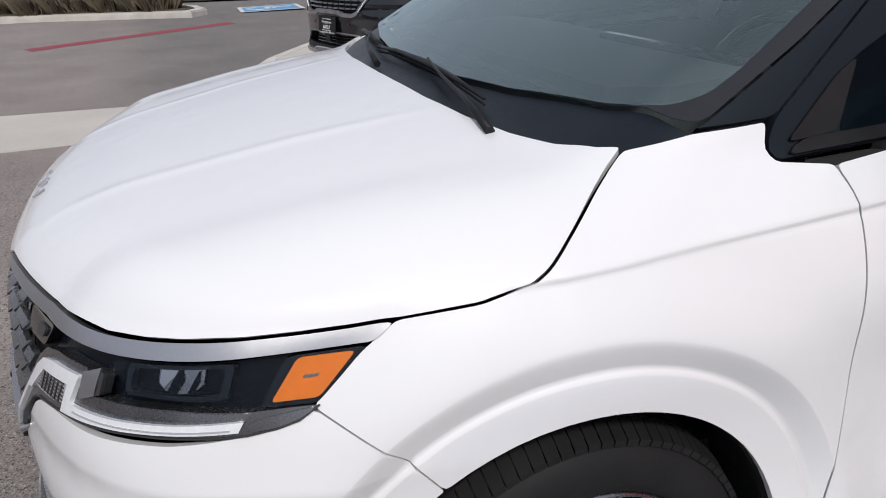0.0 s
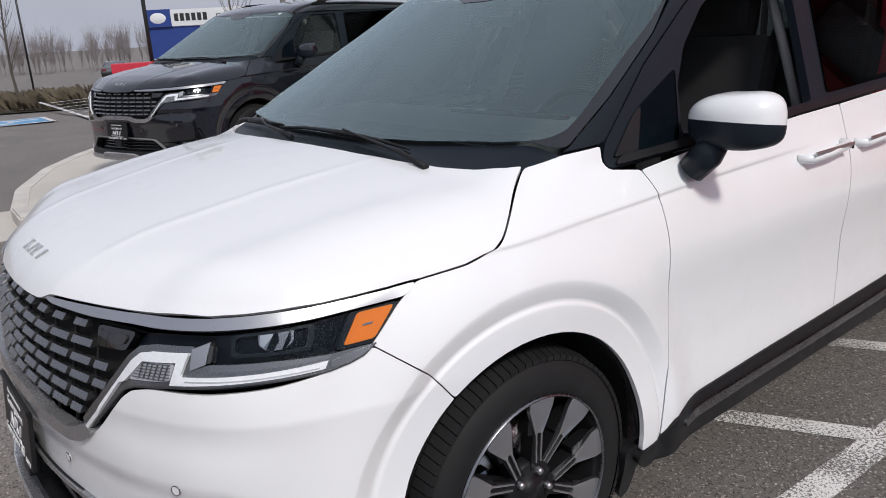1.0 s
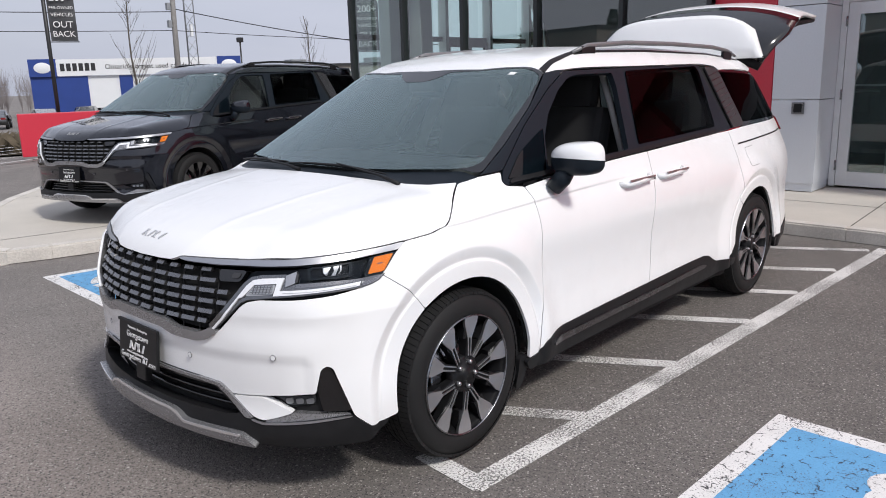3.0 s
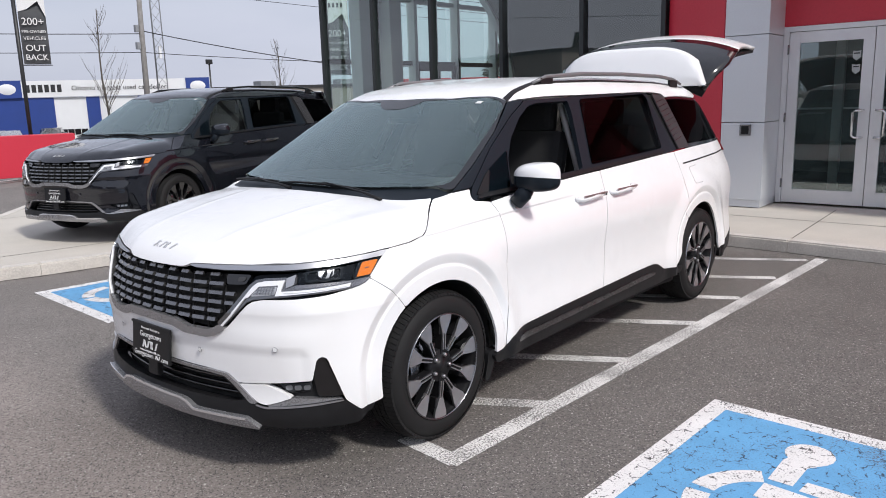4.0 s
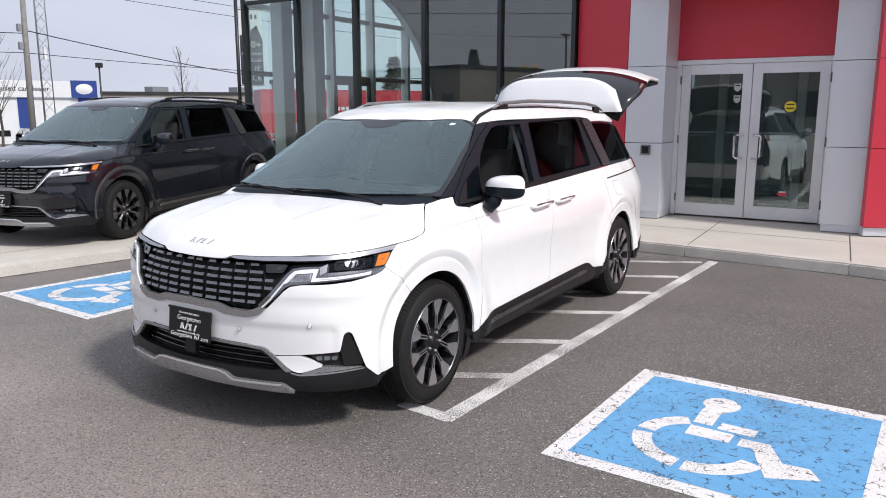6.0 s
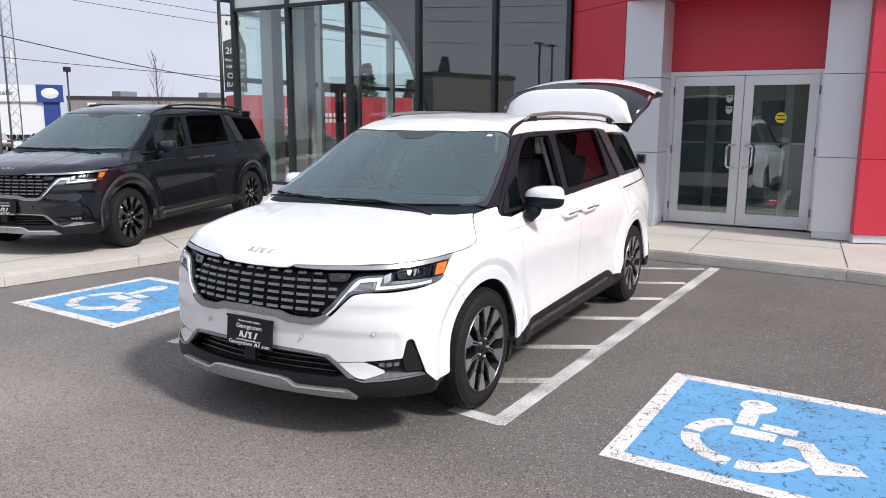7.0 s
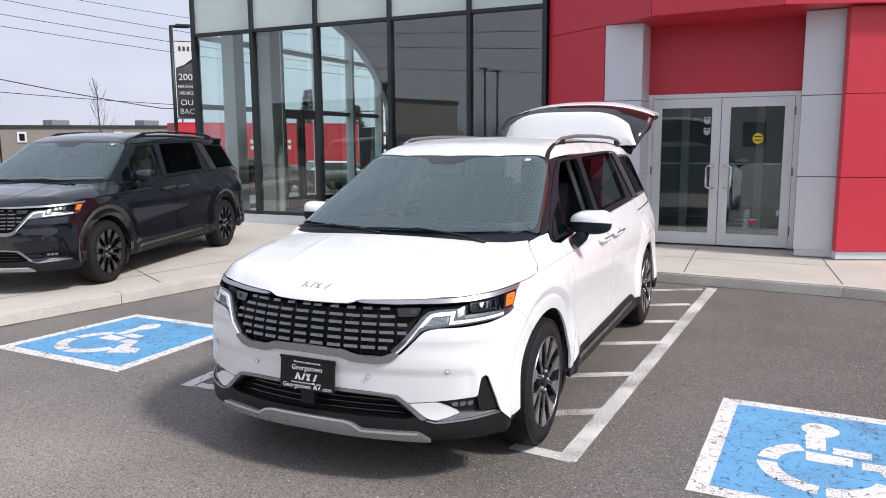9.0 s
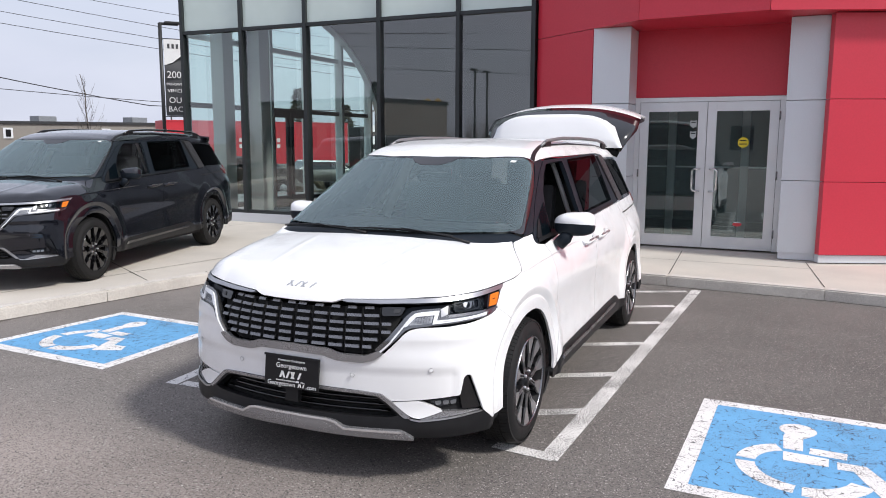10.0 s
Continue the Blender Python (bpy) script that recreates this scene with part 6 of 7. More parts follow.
    def words(text, y, size, squeeze=1.0, shift=0.0):
        c = bpy.data.curves.new("lettering", "FONT")
        c.body, c.size, c.align_x, c.extrude = text, size, "CENTER", 0.0006
        o = new("lettering", c)
        o.data.materials.append(PLATE_WHITE)
        o.parent = board
        o.matrix_basis = Matrix(((0, 0, -1, -0.0135), (-1, 0, 0, shift), (0, 1, 0, y), (0, 0, 0, 1))) @ Matrix.Diagonal((squeeze, 1, 1, 1))
        mesh_text(o)
    words("Movement that inspires", 0.055, 0.017)
    words("Georgetown", 0.020, 0.036)
    words("www.Georgetown", -0.048, 0.016, 1.0, 0.030)
    words(".com", -0.048, 0.016, 1.0, -0.072)
    words("Georgetown", -0.072, 0.033, 1.0, 0.058)
    words(".com", -0.072, 0.031, 1.0, -0.122)
    part("plate_bracket", box(0.0, 0.03, -0.04, 0.04, -0.15, -0.075, 0.006), BLACK_TRIM, board)
    for y0, lean in ((0.066, -0.014), (0.040, 0.014), (0.026, -0.014), (-0.004, -0.014), (-0.016, 0.014), (-0.044, -0.014)):
        part("brand_shape", slant_bar(-0.0145, y0, -0.013, 0.011, 0.034, lean), PLATE_WHITE, board)
    for y, z, w, h, lean in ((-0.035, -0.043, 0.008, 0.009, -0.004), (-0.047, -0.043, 0.008, 0.009, 0.004), (-0.046, -0.061, 0.006, 0.018, -0.006), (-0.062, -0.061, 0.006, 0.018, 0.006), (-0.074, -0.061, 0.006, 0.018, -0.006)):
        part("text_bar", slant_bar(-0.0145, y, z, w, h, lean), PLATE_WHITE, board)
    # badge on the hood: plain slanted shapes
    q = on_hull("top", [(-0.782, 0.0)])[0]
    n = Vector(hull_normal(q[None])[0])
    up = Vector((1, 0, 0)) - n * n.x
    up.normalize()
    side = up.cross(n)
    frame_ = Matrix((( -n.x, -side.x, up.x, q[0] + n.x * 0.004), (-n.y, -side.y, up.y, q[1]), (-n.z, -side.z, up.z, q[2] + n.z * 0.004), (0, 0, 0, 1)))
    badge = part("badge", slant_bar(0, 0.080, 0, 0.008, 0.034, -0.020), BADGE, van, "silver badge of slanted bars")
    badge.matrix_basis = frame_
    for y0, lean in ((0.050, 0.022), (0.030, -0.020), (-0.006, -0.020), (-0.022, 0.020), (-0.060, -0.020)):
        part("badge_bar", slant_bar(0, y0, 0, 0.008, 0.034, lean), BADGE, badge)


GRILLE_MESH = None
TILE = surface("grille_satin", (0.24, 0.24, 0.245), (0.21, 0.21, 0.215), 0.28, 0.95, 6.0, 200.0)
PLATE_WHITE = surface("plate_white", (0.75, 0.75, 0.75), None, 0.5)


def remember(t):
    global GRILLE_MESH
    GRILLE_MESH = t.data


def grille_tile():
    """A small wedge with a rounded brow, facing forwards."""
    bm = bmesh.new()
    pts = [(0.014, 0.0070), (0.004, 0.0070), (-0.006, -0.0035), (-0.007, -0.0056), (-0.004, -0.0075), (0.014, -0.0065)]
    rows = [[bm.verts.new((x, y + (0.002 if z > 0 else -0.002), z)) for x, z in pts] for y in (-0.0370, 0.0370)]
    k = len(pts)
    bm.faces.new(rows[0][::-1])
    bm.faces.new(rows[1])
    for i in range(k):
        bm.faces.new((rows[0][i], rows[0][(i + 1) % k], rows[1][(i + 1) % k], rows[1][i]))
    bmesh.ops.recalc_face_normals(bm, faces=bm.faces)
    return bm


def slant_bar(x, y, z, w, h, lean=-0.02):
    bm = bmesh.new()
    q = [(y + w / 2, z - h / 2), (y - w / 2, z - h / 2), (y - w / 2 + lean, z + h / 2), (y + w / 2 + lean, z + h / 2)]
    a = [bm.verts.new((x, b, c)) for b, c in q]
    d = [bm.verts.new((x + 0.004, b, c)) for b, c in q]
    bm.faces.new(a)
    bm.faces.new(d[::-1])
    for i in range(4):
        bm.faces.new((a[i], d[i], d[(i + 1) % 4], a[(i + 1) % 4]))
    bmesh.ops.recalc_face_normals(bm, faces=bm.faces)
    return bm


def mesh_text(o):
    """Turns lettering into a mesh of its own."""
    bpy.context.view_layer.update()
    me = bpy.data.meshes.new_from_object(o.evaluated_get(bpy.context.evaluated_depsgraph_get()))
    keep = (o.name, o.parent, o.matrix_basis.copy(), list(o.data.materials))
    curve = o.data
    bpy.data.objects.remove(o)
    bpy.data.curves.remove(curve)
    q = new("lettering", me)
    q.parent, q.matrix_basis = keep[1], keep[2]
    return q


def rear_of(van, skin, is_open):
    """Rear corners and the tailgate, shut or swung up."""
    panel("rear_bumper", "side", [(4.0, 0.42), (4.06, 0.44), (4.10, 0.40), (4.08, 0.31), (3.55, 0.26), (3.52, 0.33)], BLACK_TRIM, van, "", 0.04, 0.02, 0.001, 0.004, 0.05, sides=(1, -1))
    panel("rear_bumper_skin", "tail", [(-0.86, 0.38), (-0.87, 0.62), (-0.80, 0.655), (0.80, 0.655), (0.87, 0.62), (0.86, 0.38)], skin, van, "", 0.05, 0.02, 0.001, 0.0, 0.03)
    part("rear_skirt", box(3.98, 4.11, -0.84, 0.84, 0.27, 0.365, 0.03), BLACK_TRIM, van, "black plastic rear bumper skirt")
    if not is_open:
        shut = panel("tailgate", "tail", [(-0.80, 0.665), (-0.84, 0.80), (-0.85, 1.06), (-0.82, 1.205), (0.82, 1.205), (0.85, 1.06), (0.84, 0.80), (0.80, 0.665)], skin, van, "closed tailgate", 0.05, 0.02, 0.001, 0.0, 0.03)
        panel("gate_glass", "tail", [(-0.80, 1.212), (-0.62, 1.585), (0.62, 1.585), (0.80, 1.212)], GLOSS_BLACK, shut, "dark rear window", 0.05, 0.02, 0.001, 0.002, 0.03)
        panel("gate_lamp", "tail", [(-0.86, 1.06), (-0.84, 1.17), (0.84, 1.17), (0.86, 1.06)], LAMP_RED, shut, "dark red lamp bar", 0.05, 0.02, 0.002, 0.012, 0.02)
        part("spoiler", spoiler(), skin, shut, "rounded spoiler", True).matrix_basis = pose(3.62, 0, 1.655, 0, 6, 0)
        return shut
    part("rear_sill", box(4.0, 4.14, -0.80, 0.80, 0.62, 0.70, 0.02), BLACK_TRIM, van)
    gate = part("tailgate", gate_sheet([(0.40, -0.47), (0.425, -0.60), (0.43, -0.80), (0.40, -1.02)], 0.82, 0.775, 0.13, 0.035), skin, van, "open tailgate seen from its outside", True)
    part("gate_glass", gate_sheet([(0.10, -0.03), (0.22, -0.12), (0.32, -0.30), (0.40, -0.465)], 0.70, 0.82, 0.13, 0.03), GLOSS_BLACK, gate, "dark rear window", True)
    part("gate_lining", gate_sheet([(0.03, -0.06), (0.20, -0.20), (0.34, -0.47), (0.36, -1.00)], 0.66, 0.77, 0.12, 0.02), ALLOY_DARK, gate, "black inner lining of the tailgate", True)
    part("spoiler", spoiler(), skin, gate, "rounded spoiler", True)
    gate.location = (3.78, 0, 1.655)
    if is_open:
        gate.rotation_euler.y = radians(-94)
    return gate


def gate_sheet(profile, half0, half1, bulge, depth, cols=24):
    """A curved sheet across the van's rear, from its upper edge down."""
    bm = bmesh.new()
    xs, zs = np.array([p[0] for p in profile]), np.array([p[1] for p in profile])
    rows = 8
    t = np.linspace(0, 1, len(profile))
    vs = []
    for r in range(rows + 1):
        x, z, w = np.interp(r / rows, t, xs), np.interp(r / rows, t, zs), half0 + (half1 - half0) * min(1, 1.6 * r / rows)
        vs.append([bm.verts.new((x - bulge * abs(2 * c / cols - 1) ** 2.6, (2 * c / cols - 1) * w, z)) for c in range(cols + 1)])
    for a, b in zip(vs, vs[1:]):
        for c in range(cols):
            bm.faces.new((a[c], a[c + 1], b[c + 1], b[c]))
    bmesh.ops.recalc_face_normals(bm, faces=bm.faces)
    bmesh.ops.solidify(bm, geom=bm.faces[:], thickness=depth)
    return bm


def spoiler():
    """A shallow shell with rounded ends over the rear window."""
    n = 20
    edge = []
    for k in range(n + 1):
        t = 2 * k / n - 1
        edge.append((0.33 * (1 - abs(t) ** 4) ** 0.5 + 0.0, t * 0.72))
    bm = bmesh.new()
    rows = []
    for q in (0.0, 0.35, 0.7, 0.92, 1.0):
        rows.append([bm.verts.new((x * q, y * (1 - 0.06 * q), -0.10 * (x * q) - 0.03 * q ** 6 - 0.02 * (abs(y) / 0.7) ** 3)) for x, y in edge])
    for a, b in zip(rows, rows[1:]):
        for c in range(n):
            bm.faces.new((a[c], a[c + 1], b[c + 1], b[c]))
    bmesh.ops.remove_doubles(bm, verts=bm.verts, dist=1e-4)
    bmesh.ops.recalc_face_normals(bm, faces=bm.faces)
    bmesh.ops.solidify(bm, geom=bm.faces[:], thickness=0.03)
    return bm


def inside_of(van):
    """Dashboard, wheel, seats and floor, seen dimly through the glass."""
    part("cabin_floor", box(0.3, 3.9, -0.80, 0.80, 0.42, 0.50), FABRIC, van, "dark cabin floor")
    dash = part("dashboard", prism([(0.10, 0.62), (0.22, 0.74), (0.62, 0.74), (0.70, 0.66), (0.70, -0.66), (0.62, -0.74), (0.22, -0.74), (0.10, -0.62)], 0.80, 1.105, None, 0.03), DASH, van, "dark dashboard")
    part("dash_top", prism([(0.24, 0.60), (0.36, 0.68), (0.66, 0.66), (0.72, 0.5), (0.72, -0.5), (0.66, -0.66), (0.36, -0.68), (0.24, -0.60)], 1.10, 1.185, None, 0.03), DASH, dash)
    part("hood_screen", box(0.60, 0.64, -0.55, -0.02, 1.09, 1.20, 0.01), GLOSS_BLACK, dash)
    wheel_ = part("steering_wheel", tube([(0.0, 0.185 * math.cos(2 * math.pi * k / 24), 0.185 * math.sin(2 * math.pi * k / 24)) for k in range(25)], 0.015, 8), BLACK_TRIM, van, "black steering wheel", True)
    part("wheel_boss", box(-0.03, 0.02, -0.13, 0.13, -0.05, 0.04, 0.015), BLACK_TRIM, wheel_)
    wheel_.matrix_basis = pose(0.80, -0.38, 1.08, 0, 25, 0)
    for x, y in ((1.30, -0.38), (1.30, 0.38), (2.20, -0.40), (2.20, 0.40)):
        seat = part("seat", box(x - 0.25, x + 0.25, y - 0.25, y + 0.25, 0.62, 0.80, 0.05), FABRIC, van, "dark upholstered seat")
        bm = box(-0.06, 0.06, -0.25, 0.25, 0.0, 0.68, 0.045)
        back = part("backrest", bm, FABRIC, seat, "")
        back.matrix_basis = pose(x + 0.24, y, 0.72, 0, 14, 0)
        head = part("headrest", box(-0.05, 0.05, -0.15, 0.15, 0.0, 0.20, 0.045), FABRIC, seat)
        head.matrix_basis = pose(x + 0.41, y, 1.375, 0, 8, 0)
        for dy in (-0.06, 0.06):
            part("headrest_post", tube([(x + 0.385, y + dy, 1.30), (x + 0.41, y + dy, 1.42)], 0.006, 6), CHROME, seat)
    part("head_lining", box(1.1, 3.7, -0.56, 0.56, 1.60, 1.625), PALE_LINING, van, "pale head lining")
    for s in (-1, 1):
        part("pillar_lining", tube([(1.58, s * 0.80, 1.10), (1.62, s * 0.70, 1.35), (1.66, s * 0.60, 1.58)], 0.042 if s == 1 else 0.018, 8), PALE_LINING, van, "pale pillar lining")
        part("door_card", box(0.75, 2.5, min(s * 0.80, s * 0.84), max(s * 0.80, s * 0.84), 0.5, 1.09), FABRIC, van)
    mir = part("rear_view_mirror", box(-0.012, 0.012, -0.12, 0.12, -0.035, 0.035, 0.012), GLOSS_BLACK, van)
    mir.location = (0.86, 0, 1.50)
    part("sensor_housing", box(0.80, 0.90, -0.10, 0.10, 1.50, 1.57, 0.02), BLACK_TRIM, van, "black sensor housing behind the mirror")
    panel("sticker", "top", [(0.862, -0.53), (0.885, -0.535), (0.89, -0.57), (0.868, -0.565)], PLATE_WHITE, van, "small white windshield sticker", 0.02, 0.01, 0.0, 0.0015, 0.001, round_=0)
    wipers(van)


def wipers(van):
    """Two wipers at rest over the cowl: a cranked arm and a jointed blade each."""
    for blade, arm in (([(0.075, 0.26), (0.082, 0.10), (0.084, -0.12), (0.082, -0.30), (0.078, -0.46)], [(0.035, -0.58), (0.045, -0.45), (0.060, -0.28), (0.086, -0.12)]),
                       ([(0.165, 0.77), (0.145, 0.66), (0.120, 0.50), (0.100, 0.36), (0.090, 0.26)], [(0.02, 0.08), (0.035, 0.20), (0.065, 0.34), (0.122, 0.50)])):
        q = on_hull("top", blade) + np.array((0, 0, 0.014))
        wiper = part("wiper", tube([tuple(p) for p in q], 0.0, 6, None, (0.004, 0.006, 0.008, 0.006, 0.003)), BLACK_TRIM, van, "black wiper lying over the cowl")
        q2 = on_hull("top", resample(blade, 0.03, False)) + np.array((0, 0, 0.002))
        part("wiper_rubber", tube([tuple(p) for p in q2], 0.003, 4), RUBBER, wiper)
        q3 = on_hull("top", arm) + np.array([(0, 0, 0.004), (0, 0, 0.02), (0, 0, 0.024), (0, 0, 0.024)])
        part("wiper_arm", tube([tuple(p) for p in q3], 0.0, 6, None, (0.010, 0.006, 0.004, 0.003)), BLACK_TRIM, wiper)


minivan("white_minivan", "white minivan with open tailgate and lowered driver's window", pose(0, 0.02, 0), WHITE_PAINT, True, True, True)
minivan("dark_minivan", "dark charcoal minivan with black wheels on concrete pavement", pose(1.894, 5.879, 0.12, 0, 0, 16.4), DARK_PAINT, False, False, False)

# ---- beyond the lot ----
BARK = surface("bark", (0.11, 0.095, 0.08), (0.07, 0.06, 0.05), 0.9, 0.0, 8.0, 80.0, 0.01)
STEEL = surface("galvanised_steel", (0.33, 0.34, 0.35), (0.27, 0.28, 0.29), 0.5, 0.6, 4.0, 60.0)
POLE_BLACK = surface("black_pole_paint", (0.015, 0.015, 0.016), None, 0.45)
BANNER_DARK = surface("banner_cloth", (0.045, 0.047, 0.052), (0.055, 0.057, 0.062), 0.7, 0.0, 3.0, 200.0, 0.002)
BANNER_WHITE = surface("banner_white", (0.72, 0.72, 0.72), None, 0.7)
TRUCK_RED = surface("truck_red", (0.50, 0.022, 0.035), (0.44, 0.02, 0.032), 0.45, 0.0, 0.7, 30.0)
TRUCK_WHITE = surface("truck_white", (0.74, 0.75, 0.76), (0.68, 0.69, 0.70), 0.35, 0.0, 0.8, 30.0)
SIGN_PALE = surface("sign_pale", (0.74, 0.75, 0.76), None, 0.5, 0.0, 0.5, 20.0)
SHOP_BLUE = surface("shop_blue", (0.018, 0.05, 0.24), (0.015, 0.042, 0.20), 0.5, 0.0, 0.5, 20.0)
BEIGE_WALL = surface("beige_wall", (0.27, 0.245, 0.215), (0.23, 0.21, 0.185), 0.85, 0.0, 0.4, 8.0, 0.005)
ROOF_DARK = surface("dark_roof_edge", (0.03, 0.03, 0.032), None, 0.7)
WIRE = surface("wire", (0.03, 0.03, 0.035), None, 0.6)
TWIG = surface("dry_twigs", (0.16, 0.13, 0.09), (0.10, 0.08, 0.055), 0.9, 0.0, 6.0, 60.0)
BLACK_TEXT = surface("black_sign_text", (0.02, 0.02, 0.022), None, 0.6)


def lettering(text, size, parent, m, material, spread=1.0, depth=0.004):
    c = bpy.data.curves.new("lettering", "FONT")
    c.body, c.size, c.align_x, c.extrude, c.space_line = text, size, "CENTER", depth, spread
    o = new("lettering", c)
    o.data.materials.append(material)
    o.parent = parent
    o.matrix_basis = m
    return mesh_text(o)


def bare_tree(x, y, height, seed, spread=0.28, thick=0.05):
    """A leafless young tree: trunk, limbs and twigs."""
    rnd = random.Random(seed)
    z = ground_height(x, y)
    tree = thing("bare_tree", "slender leafless tree with thin upright twigs", "tree", pose(x, y, z - 0.05, 0, 0, rnd.uniform(0, 360)), "bare street trees")
    trunk = [(rnd.uniform(-0.02, 0.02) * k, rnd.uniform(-0.02, 0.02) * k, height * 0.95 * k / 7) for k in range(8)]
    part("trunk", tube(trunk, 0, 7, None, [thick * (1 - k / 8.2) + 0.006 for k in range(8)]), BARK, tree, "", True)
    bm = bmesh.new()
    for k in range(26):
        t = rnd.uniform(0.28, 0.93)
        base = Vector(trunk[int(t * 7)]).lerp(Vector(trunk[min(7, int(t * 7) + 1)]), t * 7 % 1)
        a, ln = rnd.uniform(0, 6.28), height * rnd.uniform(0.16, 0.32) * (1.15 - t)
        pts = [base]
        for s in range(1, 5):
            f = s / 4
            pts.append(base + Vector((math.cos(a) * spread * 2.0, math.sin(a) * spread * 2.0, 1.0)) * ln * f + Vector((rnd.uniform(-0.03, 0.03), rnd.uniform(-0.03, 0.03), 0)))
        tube(pts, 0, 5, bm, [0.016 * (1.2 - t), 0.013 * (1.2 - t), 0.009 * (1.2 - t), 0.006, 0.004])
        for q in range(4):
            b0 = pts[rnd.randint(1, 4)]
            a2 = a + rnd.uniform(-1.2, 1.2)
            l2 = ln * rnd.uniform(0.25, 0.5)
            tube([b0, b0 + Vector((math.cos(a2) * 0.5, math.sin(a2) * 0.5, 0.8)) * l2 * 0.5, b0 + Vector((math.cos(a2) * 0.6, math.sin(a2) * 0.6, 1.3)) * l2], 0, 4, bm, [0.005, 0.004, 0.002])
    tagged(part("twig_spray", bm, BARK, tree), "", "", "", "stuff")
    return tree


bare_tree(10.6, 23.8, 6.0, 3)
bare_tree(18.9, 24.5, 5.6, 5)
bare_tree(4.0, 27.0, 5.2, 8)


def far_wood(line, n, low, tall, seed):
    """A thin leafless wood far off: trunks that fan out into fine twigs."""
    rnd = random.Random(seed)
    bm = bmesh.new()
    a, b = Vector((*line[0], -1.3)), Vector((*line[1], -1.3))
    for k in range(n):
        base = a.lerp(b, rnd.random()) + Vector((rnd.uniform(-6, 6), rnd.uniform(-6, 6), 0))
        h = rnd.uniform(low, tall)
        for j in range(40):
            s = rnd.uniform(0.15, 0.6) * h if j else 0.0
            p = base + Vector((rnd.uniform(-0.1, 0.1) * s, rnd.uniform(-0.1, 0.1) * s, s))
            turn, out = rnd.uniform(0, 6.28), rnd.uniform(0.15, 0.5) if j else 0.03
            q = p + Vector((math.cos(turn) * out, math.sin(turn) * out, 1)) * (h - s) * rnd.uniform(0.45, 0.95)
            w = Vector((0.8, 0.6, 0)) * (0.06 if j == 0 else 0.022)
            bm.faces.new([bm.verts.new(v) for v in (p - w, p + w, q)])
    return tagged(part("bare_wood", bm, HAZED_TWIG), "grey-brown leafless wood on the horizon", "woods", kind="stuff")


# twigs paled towards grey: the haze of distance is put into their colour
HAZED_TWIG = surface("hazed_twigs", (0.27, 0.24, 0.235), (0.21, 0.185, 0.18), 0.9, 0.0, 1.0, 10.0)
far_wood(((-25, 112), (42, 84)), 260, 3.8, 6.2, 11)
far_wood(((62, 62), (100, 30)), 60, 4.5, 7.0, 12)
far_wood(((-75, 75), (-70, -40)), 160, 5.0, 8.0, 13)


def bush_stuff(name, places, label, seed, tall=0.7, n=60):
    """Dry clumps of fine blades and twigs."""
    rnd = random.Random(seed)
    bm = bmesh.new()
    for x, y, r in places:
        z = ground_height(x, y) + 0.08
        for k in range(n):
            a, q = rnd.uniform(0, 6.28), rnd.uniform(0, 1) ** 0.5 * r * 0.5
            px, py = x + q * math.cos(a), y + q * math.sin(a)
            h = tall * rnd.uniform(0.5, 1.1)
            lean = Vector((math.cos(a), math.sin(a), 0)) * h * rnd.uniform(0.2, 0.8)
            w = Vector((-math.sin(a), math.cos(a), 0)) * 0.012
            b0, b1, b2 = Vector((px, py, z)), Vector((px, py, z + h * 0.6)) + lean * 0.35, Vector((px, py, z + h * 0.85)) + lean
            v = [bm.verts.new(p) for p in (b0 - w, b0 + w, b1 + w * 0.7, b2, b1 - w * 0.7)]
            bm.faces.new(v)
    return tagged(part(name, bm, TWIG), label, "shrubs", kind="stuff")


rnd = random.Random(4)
bush_stuff("island_grass", [(-0.3 - 0.42 * k + rnd.uniform(-0.2, 0.2), 16.35 + 0.2 * k + rnd.uniform(-0.1, 0.5), 0.9) for k in range(14)], "dry brown ornamental grass in the island", 2, 0.6, 160)
verge = []
for k in range(130):
    t, w = rnd.uniform(0.38, 0.62), rnd.uniform(2.2, 10.5)
    a, b = (Vector(p) for p in VERGE_LINE)
    d = (b - a).normalized()
    q = a + (b - a) * t + Vector((-d.y, d.x)) * w * (1 if -d.y * 0 + d.x > 0 else -1)
    verge.append((q.x, q.y, rnd.uniform(0.7, 1.6)))
bush_stuff("verge_shrubs", verge, "dry leafless shrubs and grass on the verge", 6, 0.8, 110)


